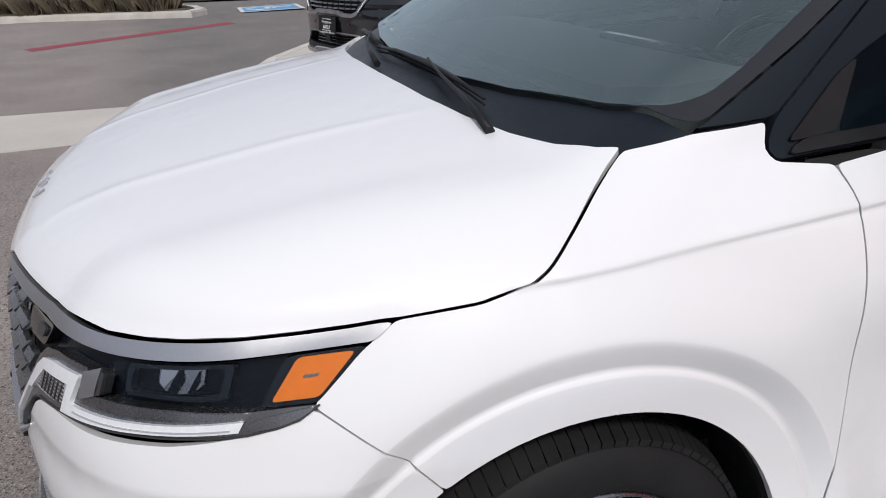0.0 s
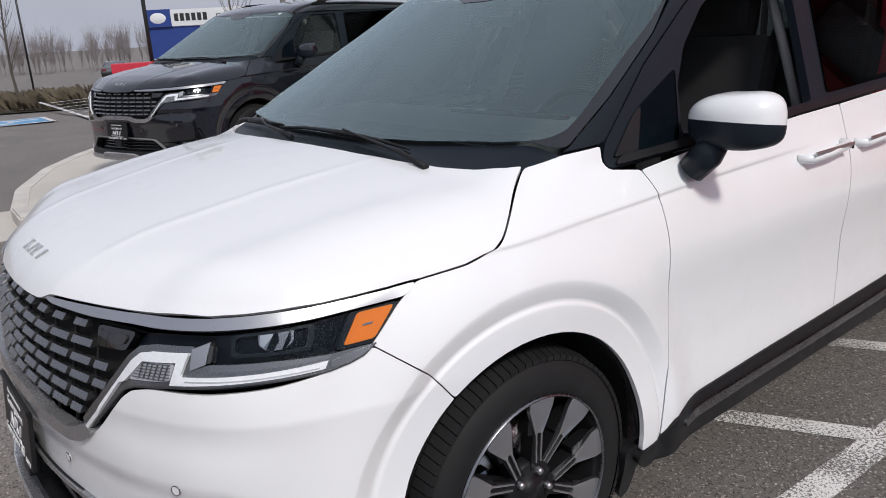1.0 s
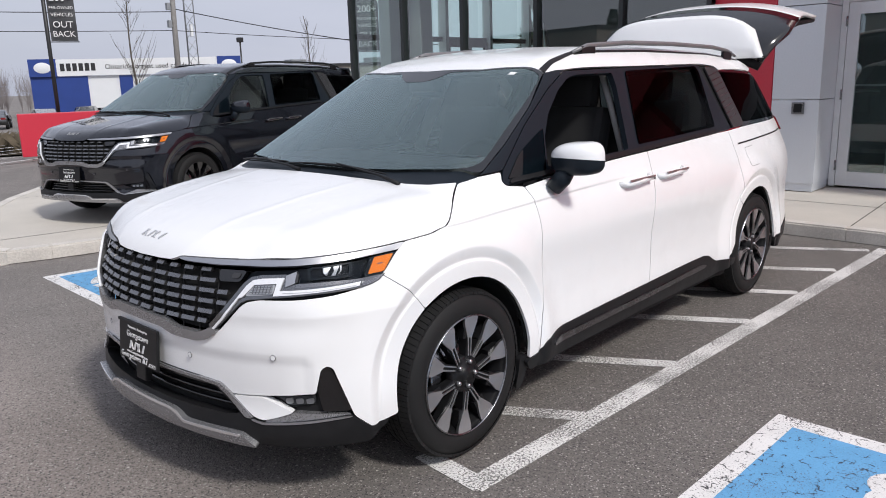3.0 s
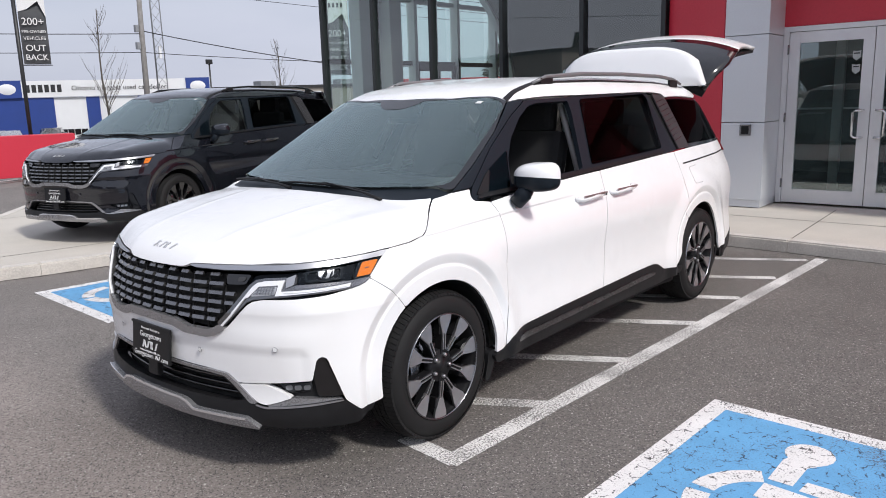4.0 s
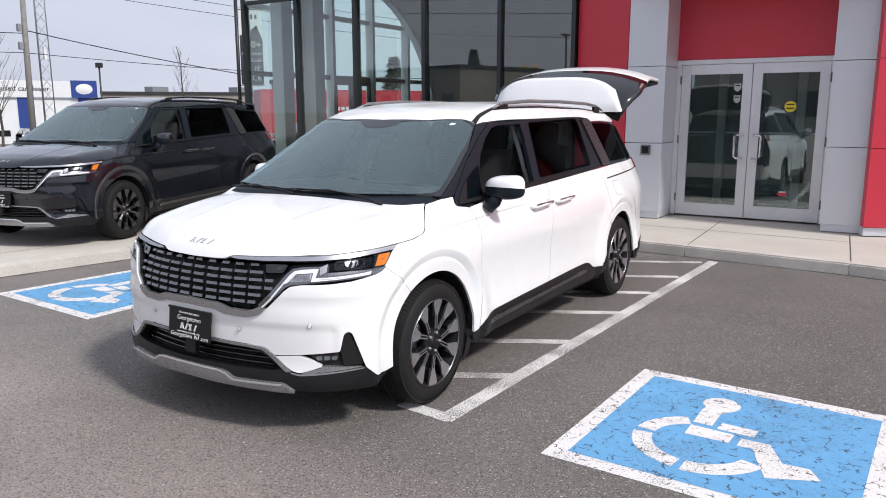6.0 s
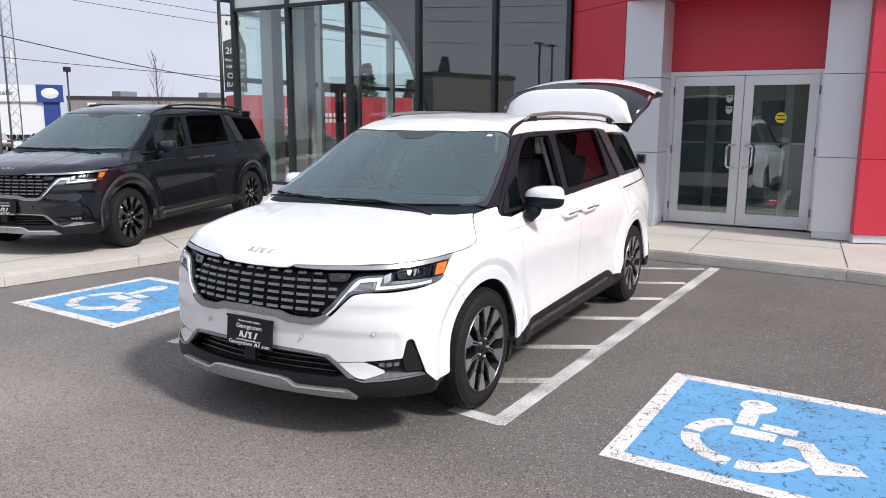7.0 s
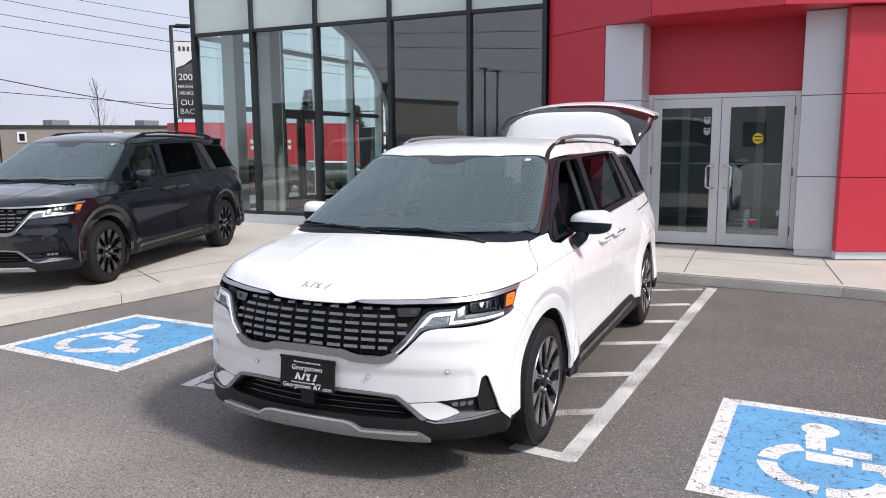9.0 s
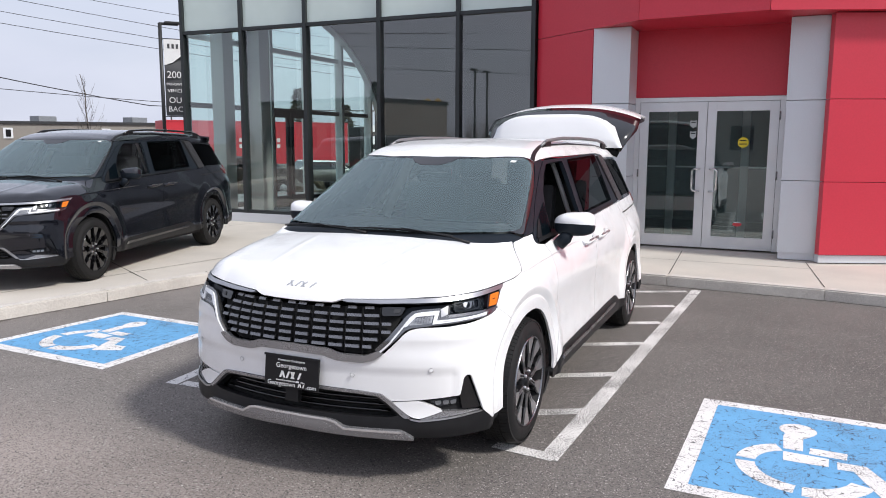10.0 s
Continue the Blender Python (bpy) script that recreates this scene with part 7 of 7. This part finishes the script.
def banner_pole(x, y, z, top, turn, lean=0.0, lamp=False):
    """A black pole with a two-part hanging banner."""
    pole = thing("banner_pole", "black pole with a dark hanging advertising banner", "banner pole", pose(x, y, z, 0, 0, turn), "banner poles")
    part("pole", tube([(0, 0, 0), (0, 0, top * 0.5), (0, 0, top)], 0.05, 12), POLE_BLACK, pole, "", True)
    part("base_plate", box(-0.14, 0.14, -0.14, 0.14, 0.0, 0.03, 0.005), POLE_BLACK, pole)
    if lamp:
        part("lamp_arm", box(-0.02, 0.46, -0.03, 0.03, top - 0.05, top + 0.02, 0.01), POLE_BLACK, pole)
        part("lamp_head", box(0.12, 0.50, -0.09, 0.09, top - 0.02, top + 0.05, 0.02), POLE_BLACK, pole)
    b0, b1 = top - 2.45 if lamp else top - 1.95, top - 0.42 if lamp else top - 0.0
    w = 0.62
    for zz in (b0 - 0.02, b1 + 0.02):
        part("banner_arm", tube([(0.04, 0, zz), (w + 0.10, 0, zz)], 0.012, 8), POLE_BLACK, pole)
    bm = bmesh.new()
    rows, cols = 20, 8
    g = []
    for r in range(rows + 1):
        g.append([bm.verts.new((0.07 + w * c / cols, 0.03 * math.sin(3.0 * c / cols + r * 0.35) + 0.02 * math.sin(r * 0.9), b0 + (b1 - b0) * r / rows)) for c in range(cols + 1)])
    for p, q in zip(g, g[1:]):
        for c in range(cols):
            bm.faces.new((p[c], p[c + 1], q[c + 1], q[c])).smooth = True
    cloth = part("banner", bm, BANNER_DARK, pole, "charcoal cloth banner with white words")
    bm = bmesh.new()
    hgt = b1 - b0
    f = bm.faces.new([bm.verts.new((0.07 + w * u, -0.055, b0 + hgt * v)) for u, v in ((0, 1), (0, 0.66), (0.35, 0.70), (0.75, 0.80), (1.0, 0.60), (1.0, 1.0))])
    part("banner_top", bm, BANNER_WHITE, cloth, "pale upper part of the banner")
    for k in range(4):
        part("brand_shape", box(0.16 + 0.11 * k, 0.22 + 0.11 * k, -0.063, -0.058, b1 - 0.24, b1 - 0.12), BANNER_DARK, cloth)
    for text, size, v in (("200+", 0.25, 0.50), ("PRE-OWNED", 0.095, 0.40), ("VEHICLES", 0.12, 0.31), ("OUT", 0.22, 0.17), ("BACK", 0.20, 0.055)):
        lettering(text, size, cloth, Matrix(((1, 0, 0, 0.07 + w / 2), (0, 0, -1, -0.06), (0, 1, 0, b0 + hgt * v), (0, 0, 0, 1))), BANNER_WHITE)
    return pole


banner_pole(5.55, 17.75, 0.0, 4.75, -20)
banner_pole(11.85, 13.3, 0.1, 4.75, -42, lamp=True)
block = tagged(part("red_sign_block", box(-0.95, 0.95, -0.22, 0.22, 0.0, 1.04, 0.02), RED_PANEL), "low red block wall beside the lot", "wall block")
block.matrix_basis = pose(5.35, 17.15, 0.0, 0, 0, -17)


def truck(x, y, turn, z):
    """A white road tractor with a long red box trailer; its front looks along +x."""
    rig = thing("semi_truck", "white road tractor pulling a long red box trailer", "truck", pose(x, y, z, 0, 0, turn), "passing trucks")
    body = part("trailer_box", box(-12.6, 0.0, -1.3, 1.3, 1.25, 4.15, 0.03), TRUCK_RED, rig, "red trailer box")
    part("trailer_rail", box(-12.6, 0.0, -1.32, -1.30, 1.20, 1.32), STEEL, body)
    part("trailer_top_rail", box(-12.6, 0.0, -1.33, -1.30, 4.08, 4.16), TRUCK_RED, body)
    part("trailer_end", box(0.0, 0.06, -1.28, 1.28, 1.25, 4.12, 0.02), STEEL, body)
    for k in range(5):
        a = 2 * math.pi * k / 5
        part("emblem_ring", tube([(-8.9 + 0.55 * math.cos(a) * 0.4 + 0.45 * math.cos(t / 12 * 6.2832), -1.315, 2.75 + 0.55 * math.sin(a) * 0.4 + 0.45 * math.sin(t / 12 * 6.2832)) for t in range(13)], 0.025, 4), BANNER_WHITE, body)
    for z0, x0, w in ((2.80, -6.4, 2.9), (2.40, -6.4, 2.9)):
        for k in range(9):
            part("text_bar", box(x0 - w / 2 + w * k / 9, x0 - w / 2 + w * (k + 0.72) / 9, -1.312, -1.302, z0, z0 + 0.24), BANNER_WHITE, body)
    def twheel(px, py):
        w = part("truck_wheel", disc_stack([(-0.13, 0.0), (-0.14, 0.28), (-0.16, 0.32), (-0.15, 0.48), (-0.08, 0.52), (0.10, 0.52), (0.16, 0.48), (0.16, 0.0)], 28), RUBBER, rig, "", True)
        w.location = (px, py, 0.52)
        part("wheel_rim", disc_stack([(-0.165, 0.0), (-0.15, 0.12), (-0.10, 0.2), (-0.16, 0.29)], 24), STEEL, w, "", True)
    for px in (-10.9, -9.6):
        for py in (-1.05, 1.05):
            twheel(px, py)
    part("chassis", box(-1.4, 5.2, -0.45, 0.45, 0.75, 1.05), BLACK_TRIM, rig)
    for px in (-0.9, 0.45, 4.6):
        for py in (-1.05, 1.05):
            twheel(px, py)
    prof = [(1.5, 0.75), (1.5, 3.95), (2.0, 4.05), (2.9, 3.85), (3.5, 3.2), (3.75, 2.45), (5.1, 2.15), (5.55, 1.8), (5.65, 0.6), (5.2, 0.55), (5.2, 1.0), (4.9, 1.25), (4.3, 1.25), (4.0, 1.0), (4.0, 0.6), (1.5, 0.6)]
    bm = bmesh.new()
    a = [bm.verts.new((px, -1.22, pz)) for px, pz in prof]
    b = [bm.verts.new((px, 1.22, pz)) for px, pz in prof]
    bm.faces.new(a)
    bm.faces.new(b[::-1])
    for k in range(len(prof)):
        bm.faces.new((a[k], b[k], b[(k + 1) % len(prof)], a[(k + 1) % len(prof)]))
    bmesh.ops.recalc_face_normals(bm, faces=bm.faces)
    bmesh.ops.bevel(bm, geom=bm.edges[:], offset=0.05, segments=2, affect="EDGES")
    cab = part("cab", bm, TRUCK_WHITE, rig, "white sleeper cab")
    for x0, x1, z0, z1 in ((3.0, 3.55, 2.15, 2.85), (1.9, 2.5, 2.3, 2.65), (1.9, 2.5, 3.25, 3.55)):
        for s in (-1, 1):
            part("cab_window", box(x0, x1, s * 1.222 - 0.005, s * 1.222 + 0.005, z0, z1, 0.004), GLOSS_BLACK, cab)
    part("windscreen", box(3.56, 3.62, -1.0, 1.0, 2.45, 3.15), GLOSS_BLACK, cab)
    for s in (-1, 1):
        part("cab_mirror", box(3.65, 3.80, s * 1.42 - 0.06, s * 1.42 + 0.06, 2.1, 2.8, 0.03), BLACK_TRIM, cab)
    part("fairing", box(1.25, 1.5, -1.2, 1.2, 0.8, 3.9, 0.05), BLACK_TRIM, cab)
    return rig


truck(43.5, 27.5, -34.0, -1.12)


def wall_between(a, b, z0, z1, t, bm=None):
    a, b = Vector((*a, 0)), Vector((*b, 0))
    d = (b - a).normalized()
    n = Vector((-d.y, d.x, 0)) * t
    if n.y < 0:
        n = -n
    return prism([(p.x, p.y) for p in (a, b, b + n, a + n)], z0, z1, bm)


# car dealer across the road: long pale sign over blue and white bays
A, B = Vector((22.8, 69.0)), Vector((37.70, 60.31))
dealer = thing("dealer_building", "low car dealer with a long white sign over blue bays", "building", pose(0, 0, -0.5))
along = (B - A) / (B - A).length
L = (B - A).length
P2 = lambda s, o=0.0: (A.x + along.x * s + along.y * o, A.y + along.y * s - along.x * o)
part("wall", wall_between(P2(0), P2(L), -1.3, 3.3, 8.0), SIGN_PALE, dealer, "white wall")
sign = part("sign_band", wall_between(P2(0, 0.25), P2(L - 1.4, 0.25), 3.35, 4.75, 0.5), SIGN_PALE, dealer, "white fascia sign with black words")
turn = math.atan2(along.y, along.x)
def on_sign(s, z, o=0.27):
    x, y = P2(s, o)
    return Matrix.Translation((x, y, z)) @ Matrix.Rotation(turn, 4, "Z") @ Matrix.Rotation(math.pi / 2, 4, "X")
lettering("Ontario's largest used car dealer", 0.60, sign, on_sign(10.1, 3.87), BLACK_TEXT, depth=0.01)
for k in range(6):
    q = part("brand_bar", wall_between(P2(2.5 + 0.5 * k, 0.275), P2(2.85 + 0.5 * k, 0.275), 3.75, 4.4, 0.02), BLACK_TEXT, sign)
part("corner_sign", wall_between(P2(0, 0.3), P2(2.2, 0.3), 3.30, 4.80, 0.5), SHOP_BLUE, dealer, "blue corner sign")
part("corner_sign", wall_between(P2(L - 1.5, 0.3), P2(L + 0.6, 0.3), 3.30, 4.80, 0.5), SHOP_BLUE, dealer, "blue corner sign")
for s in (1.1, L - 0.45):
    x, y = P2(s, 0.32)
    o = part("brand_oval", disc_stack([(0.0, 0.0), (0.0, 0.42), (-0.02, 0.46)], 20, None, "z"), SIGN_PALE, dealer)
    o.matrix_basis = on_sign(s, 4.05, 0.32) @ Matrix.Diagonal((1.5, 1, 1, 1))
for s0, s1 in ((0, 4.6), (7.2, 8.3), (11.5, 12.6), (L - 1.0, L + 0.3)):
    part("blue_pier", wall_between(P2(s0, 0.08), P2(s1, 0.08), -1.25, 3.3, 0.3), SHOP_BLUE, dealer, "blue wall panel")
for s0 in (4.9, 8.6, 12.9):
    for k in range(4):
        part("bay_window", wall_between(P2(s0 + 0.55 * k, 0.04), P2(s0 + 0.5 + 0.55 * k, 0.04), 0.0, 0.5, 0.1), GLOSS_BLACK, dealer)

# long beige building
C, D = (38.4, 59.8), (80.0, 24.0)
shed = thing("beige_building", "long low beige building with a dark roof edge", "building")
part("wall", wall_between(C, D, -1.3, 3.15, 8.0), BEIGE_WALL, shed)
part("roof_edge", wall_between((C[0] - 0.1, C[1] - 0.1), (D[0], D[1] - 0.1), 3.15, 3.38, 8.2), ROOF_DARK, shed)
for t in (0.03, 0.17, 0.33):
    a = (C[0] + (D[0] - C[0]) * t - 0.06, C[1] + (D[1] - C[1]) * t - 0.06)
    b = (a[0] + 0.55, a[1] - 0.48)
    w = part("window", wall_between(a, b, 1.9, 2.8, 0.1), SIGN_PALE, shed)
    part("pane", wall_between((a[0] + 0.12, a[1] - 0.16), (b[0] - 0.14, b[1] + 0.06), 2.05, 2.65, 0.1), GLOSS_BLACK, w)
for t in (0.08, 0.22):
    a = (C[0] + (D[0] - C[0]) * t + 2, C[1] + (D[1] - C[1]) * t + 2)
    part("roof_unit", box(a[0] - 0.9, a[0] + 0.9, a[1] - 0.6, a[1] + 0.6, 3.3, 3.9, 0.03), STEEL, shed)

# poles, tower and wires
util = thing("utility_pole", "tall weathered wooden utility pole with fittings", "utility pole", pose(26.2, 49.6, -1.2))
part("pole", tube([(0, 0, 0), (0.1, 0, 7), (0.25, 0, 14)], 0, 10, None, (0.22, 0.19, 0.15)), surface("weathered_wood", (0.26, 0.25, 0.24), (0.20, 0.19, 0.18), 0.9, 0.0, 4.0, 60.0), util, "", True)
for z in (7.0, 8.2):
    part("fitting", box(-0.38, -0.12, -0.15, 0.15, z, z + 0.5, 0.04), STEEL, util)
part("cable_box", box(1.3, 1.5, -0.1, 0.1, 6.4, 7.3, 0.04), SIGN_PALE, util)
tower = thing("lattice_tower", "thin grey lattice radio tower", "tower", pose(28.1, 50.9, -1.2))
for s in ((-0.4, -0.4), (0.4, -0.4), (0, 0.4)):
    part("mast_leg", tube([(s[0], s[1], 0), (s[0] * 0.8, s[1] * 0.8, 20)], 0.04, 6), STEEL, tower)
for k in range(22):
    z0, q = 0.9 * k, 1 - 0.2 * k / 22
    part("brace", tube([(-0.4 * q, -0.4 * q, z0), (0.4 * q, -0.4 * q, z0 + 0.9)], 0.02, 4), STEEL, tower)
    part("brace", tube([(0.4 * q, -0.4 * q, z0), (0, 0.4 * q, z0 + 0.9)], 0.02, 4), STEEL, tower)


def wire(a, b, sag, r, label="thin black overhead wire"):
    a, b = Vector(a), Vector(b)
    pts = [a.lerp(b, k / 16) - Vector((0, 0, sag * 4 * (k / 16) * (1 - k / 16))) for k in range(17)]
    return tagged(part("overhead_wire", tube([tuple(p) for p in pts], r, 5), WIRE), label, "wire", "overhead wires")


wire((26.4, 49.6, 7.1), (38.3, 40.6, 4.3), 0.15, 0.035)
wire((38.3, 40.6, 4.3), (70, 17, 5.5), 0.5, 0.03)
wire((26.2, 49.6, 6.9), (-20, 66, 8.0), 0.6, 0.03)
wire((26.2, 49.6, 5.6), (60, 34, 4.6), 0.4, 0.025)
wire((26.2, 49.6, 5.6), (-20, 66, 6.4), 0.4, 0.025)
for k, z in enumerate((10.2, 10.6, 11.2)):
    wire((26.0, 49.6, z + 0.4 * k), (75, 12, 5.5 + 0.5 * k), 0.8, 0.02)
    wire((26.0, 49.6, z + 0.4 * k), (-30, 68, 9.5 + 0.5 * k), 0.8, 0.02)
wire((26.0, 49.6, 12.8), (90, 40, 14.0), 0.8, 0.02)
for x, y, h in ((30.1, 47.2, 5.9), (46.0, 46.0, 5.2), (9.0, 50.0, 7.5)):
    post = thing("street_lamp", "slim dark street lamp post with a square head", "street lamp", pose(x, y, -1.15), "street lamps")
    part("post", tube([(0, 0, 0), (0, 0, h)], 0.06, 8), POLE_BLACK, post, "", True)
    part("lamp_head", box(-0.22, 0.22, -0.14, 0.14, h - 0.05, h + 0.3, 0.05), POLE_BLACK, post)


def car(x, y, turn, z, paint_, label):
    """A parked saloon seen from afar."""
    c = thing("parked_car", label, "car", pose(x, y, z, 0, 0, turn), "cars parked across the road")
    prof = [(-2.2, 0.35), (-2.25, 0.75), (-2.1, 0.95), (-1.5, 1.0), (-0.9, 1.38), (0.3, 1.42), (1.0, 0.98), (1.9, 0.86), (2.2, 0.65), (2.2, 0.32)]
    bm = bmesh.new()
    rows = []
    for yy, k in ((-0.88, 0.0), (-0.80, 1.0), (0.80, 1.0), (0.88, 0.0)):
        rows.append([bm.verts.new((px, yy * (1.0 if pz < 1.0 else 0.84), pz if k or pz < 1.0 else 1.0)) for px, pz in prof])
    for p, q in zip(rows, rows[1:]):
        for k in range(len(prof) - 1):
            if (p[k].co - p[k + 1].co).length > 1e-4 or (q[k].co - q[k + 1].co).length > 1e-4:
                bm.faces.new((p[k], p[k + 1], q[k + 1], q[k]))
    bm.faces.new([r[0] for r in rows])
    bm.faces.new([r[-1] for r in rows][::-1])
    bmesh.ops.recalc_face_normals(bm, faces=bm.faces)
    bmesh.ops.holes_fill(bm, edges=bm.edges)
    part("body", bm, paint_, c, "", True)
    for s in (-1, 1):
        g = bmesh.new()
        f = g.faces.new([g.verts.new(p) for p in ((-1.35, s * 0.79, 1.03), (0.85, s * 0.79, 1.03), (0.25, s * 0.715, 1.35), (-0.85, s * 0.715, 1.33))])
        part("side_window", g, GLOSS_BLACK, c)
        for px in (-1.35, 1.35):
            w = part("wheel", disc_stack([(-0.1, 0.0), (-0.1, 0.2), (-0.11, 0.3), (0.0, 0.33), (0.11, 0.3), (0.1, 0.0)], 20), RUBBER, c, "", True)
            w.location = (px, s * 0.80, 0.33)
            part("rim", disc_stack([(-0.115, 0.0), (-0.10, 0.21), (0.10, 0.21), (0.115, 0.0)], 16), STEEL, w)
    for s in (-1, 1):
        part("tail_lamp", box(-2.27, -2.15, s * 0.65 - 0.16, s * 0.65 + 0.16, 0.75, 0.9, 0.02), LAMP_RED, c)
    g = bmesh.new()
    g.faces.new([g.verts.new(p) for p in ((0.40, -0.66, 1.36), (0.40, 0.66, 1.36), (1.0, 0.70, 1.02), (1.0, -0.70, 1.02))])
    part("front_window", g, GLOSS_BLACK, c)
    return c


SILVER_CAR = paint("silver_car_paint", (0.45, 0.46, 0.48), metal=0.5)
GREY_CAR = paint("grey_car_paint", (0.08, 0.085, 0.09), metal=0.3)
for k, (x, y, p, word) in enumerate(((28.0, 60.5, WHITE_PAINT, "white"), (31.0, 58.5, SILVER_CAR, "silver"), (34.2, 57.0, WHITE_PAINT, "white"), (24.8, 63.0, GREY_CAR, "dark grey"), (17.5, 62.0, GREY_CAR, "dark grey"), (20.5, 60.5, SILVER_CAR, "silver"), (37.5, 55.2, GREY_CAR, "dark grey"))):
    car(x, y, 60 + 8 * (k % 3), -1.15, p, word + " saloon car parked across the road")
car(16.2, 14.6, 152, ground_height(16.2, 14.6), GREY_CAR, "dark grey saloon car parked beside the showroom")
car(23.4, 16.4, 150, ground_height(23.4, 16.4), WHITE_PAINT, "white saloon car parked beyond the showroom")
car(-3.0, 21.9, 150, 0.0, WHITE_PAINT, "white car parked behind the planted island")

# far side of the lot behind the camera, seen only in reflections
# these low buildings are made up, added to be mirrored in the glass
for k, (x, y, w) in enumerate(((-46, 4, 16), (-52, -22, 20), (-40, 34, 14))):
    far = thing("warehouse", "low grey warehouse added behind the camera for reflections", "building", pose(x, y, 0, 0, 0, 8 * k))
    part("wall", box(-5, 5, -w / 2, w / 2, -0.2, 5.0), BEIGE_WALL, far)
    part("roof_edge", box(-5.1, 5.1, -w / 2 - 0.1, w / 2 + 0.1, 5.0, 5.3), ROOF_DARK, far)
    for j in range(5):
        part("window", box(5.0, 5.05, -w / 2 + w * (j + 0.25) / 5, -w / 2 + w * (j + 0.75) / 5, 1.2, 3.0), GLOSS_BLACK, far)


YELLOW_SIGN = surface("yellow_sign", (0.75, 0.45, 0.03), None, 0.5)
roadside = thing("roadside_sign", "tall roadside sign with yellow arched shapes over a red board", "sign", pose(-55.0, 33.0, 0, 0, 0, -30))
part("post", tube([(0, 0, 0), (0, 0, 3.2)], 0.15, 10), STEEL, roadside)
part("board", box(-0.1, 0.1, -1.4, 1.4, 2.4, 4.3, 0.03), TRUCK_RED, roadside, "red sign board")
for y in (-0.55, 0.55):
    part("arch_shape", tube([(0.0, y + 0.5 * math.cos(radians(a)), 4.3 + 2.0 * math.sin(radians(a))) for a in range(0, 181, 15)], 0.15, 8), YELLOW_SIGN, roadside, "yellow arch", True)
for x, y, h in ((-25.0, 16.0, 6.2), (-25.6, 15.4, 6.1), (-30.0, -6.0, 8.0)):
    post = thing("street_lamp", "slim dark lot lamp post with a flat head", "street lamp", pose(x, y, 0), "street lamps")
    part("post", tube([(0, 0, 0), (0, 0, h)], 0.07, 8), POLE_BLACK, post, "", True)
    part("lamp_head", box(-0.25, 0.55, -0.15, 0.15, h - 0.02, h + 0.1, 0.03), POLE_BLACK, post)
for y in (45.0, -30.0):
    pole = thing("utility_pole", "tall weathered wooden utility pole behind the lot", "utility pole", pose(-25.3, y, 0))
    part("pole", tube([(0, 0, 0), (0, 0, 12.0)], 0, 10, None, (0.2, 0.14)), BARK, pole, "", True)
    part("cross_arm", box(-1.0, 0.7, -0.06, 0.06, 8.5, 8.7), BARK, pole)
for a, b in (((-25, 45, 10.2), (-25, -30, 6.8)), ((-25, 45, 9.6), (-25, -30, 5.2)), ((-26, 45, 8.4), (-26, -30, 3.6)), ((-25, 45, 11.4), (-25, -30, 9.4))):
    wire(a, b, 0.4, 0.02)


def conifer(x, y, h, seed):
    """A ragged evergreen: trunk and many drooping sprays."""
    rnd = random.Random(seed)
    t = thing("conifer", "ragged dark green conifer", "tree", pose(x, y, ground_height(x, y)), "conifers")
    part("trunk", tube([(0, 0, 0), (0, 0, h * 0.5), (0, 0, h)], 0, 7, None, (0.18, 0.12, 0.02)), BARK, t)
    bm = bmesh.new()
    for k in range(2600):
        f = rnd.uniform(0.12, 1.0)
        a = rnd.uniform(0, 6.28)
        r = (1 - f) * h * 0.30 * rnd.uniform(0.25, 1.1) + 0.15
        p = Vector((r * math.cos(a), r * math.sin(a), h * f - r * 0.15))
        d = Vector((math.cos(a), math.sin(a), rnd.uniform(-0.5, 0.2))) * rnd.uniform(0.25, 0.5)
        w = Vector((-math.sin(a), math.cos(a), rnd.uniform(-0.4, 0.4))) * rnd.uniform(0.08, 0.18)
        bm.faces.new([bm.verts.new(q) for q in (p - w, p + d * 0.6 - w * 0.5, p + d, p + w)])
    part("foliage", bm, NEEDLES, t)


NEEDLES = surface("needles", (0.025, 0.045, 0.022), (0.045, 0.065, 0.03), 0.8, 0.0, 3.0, 30.0)
for k, (x, y, h) in enumerate(((52, 37, 7.5), (55.5, 34.5, 6.2), (-62.0, 44.0, 9.0), (-66.0, 22.0, 8.0))):
    conifer(x, y, h, 40 + k)
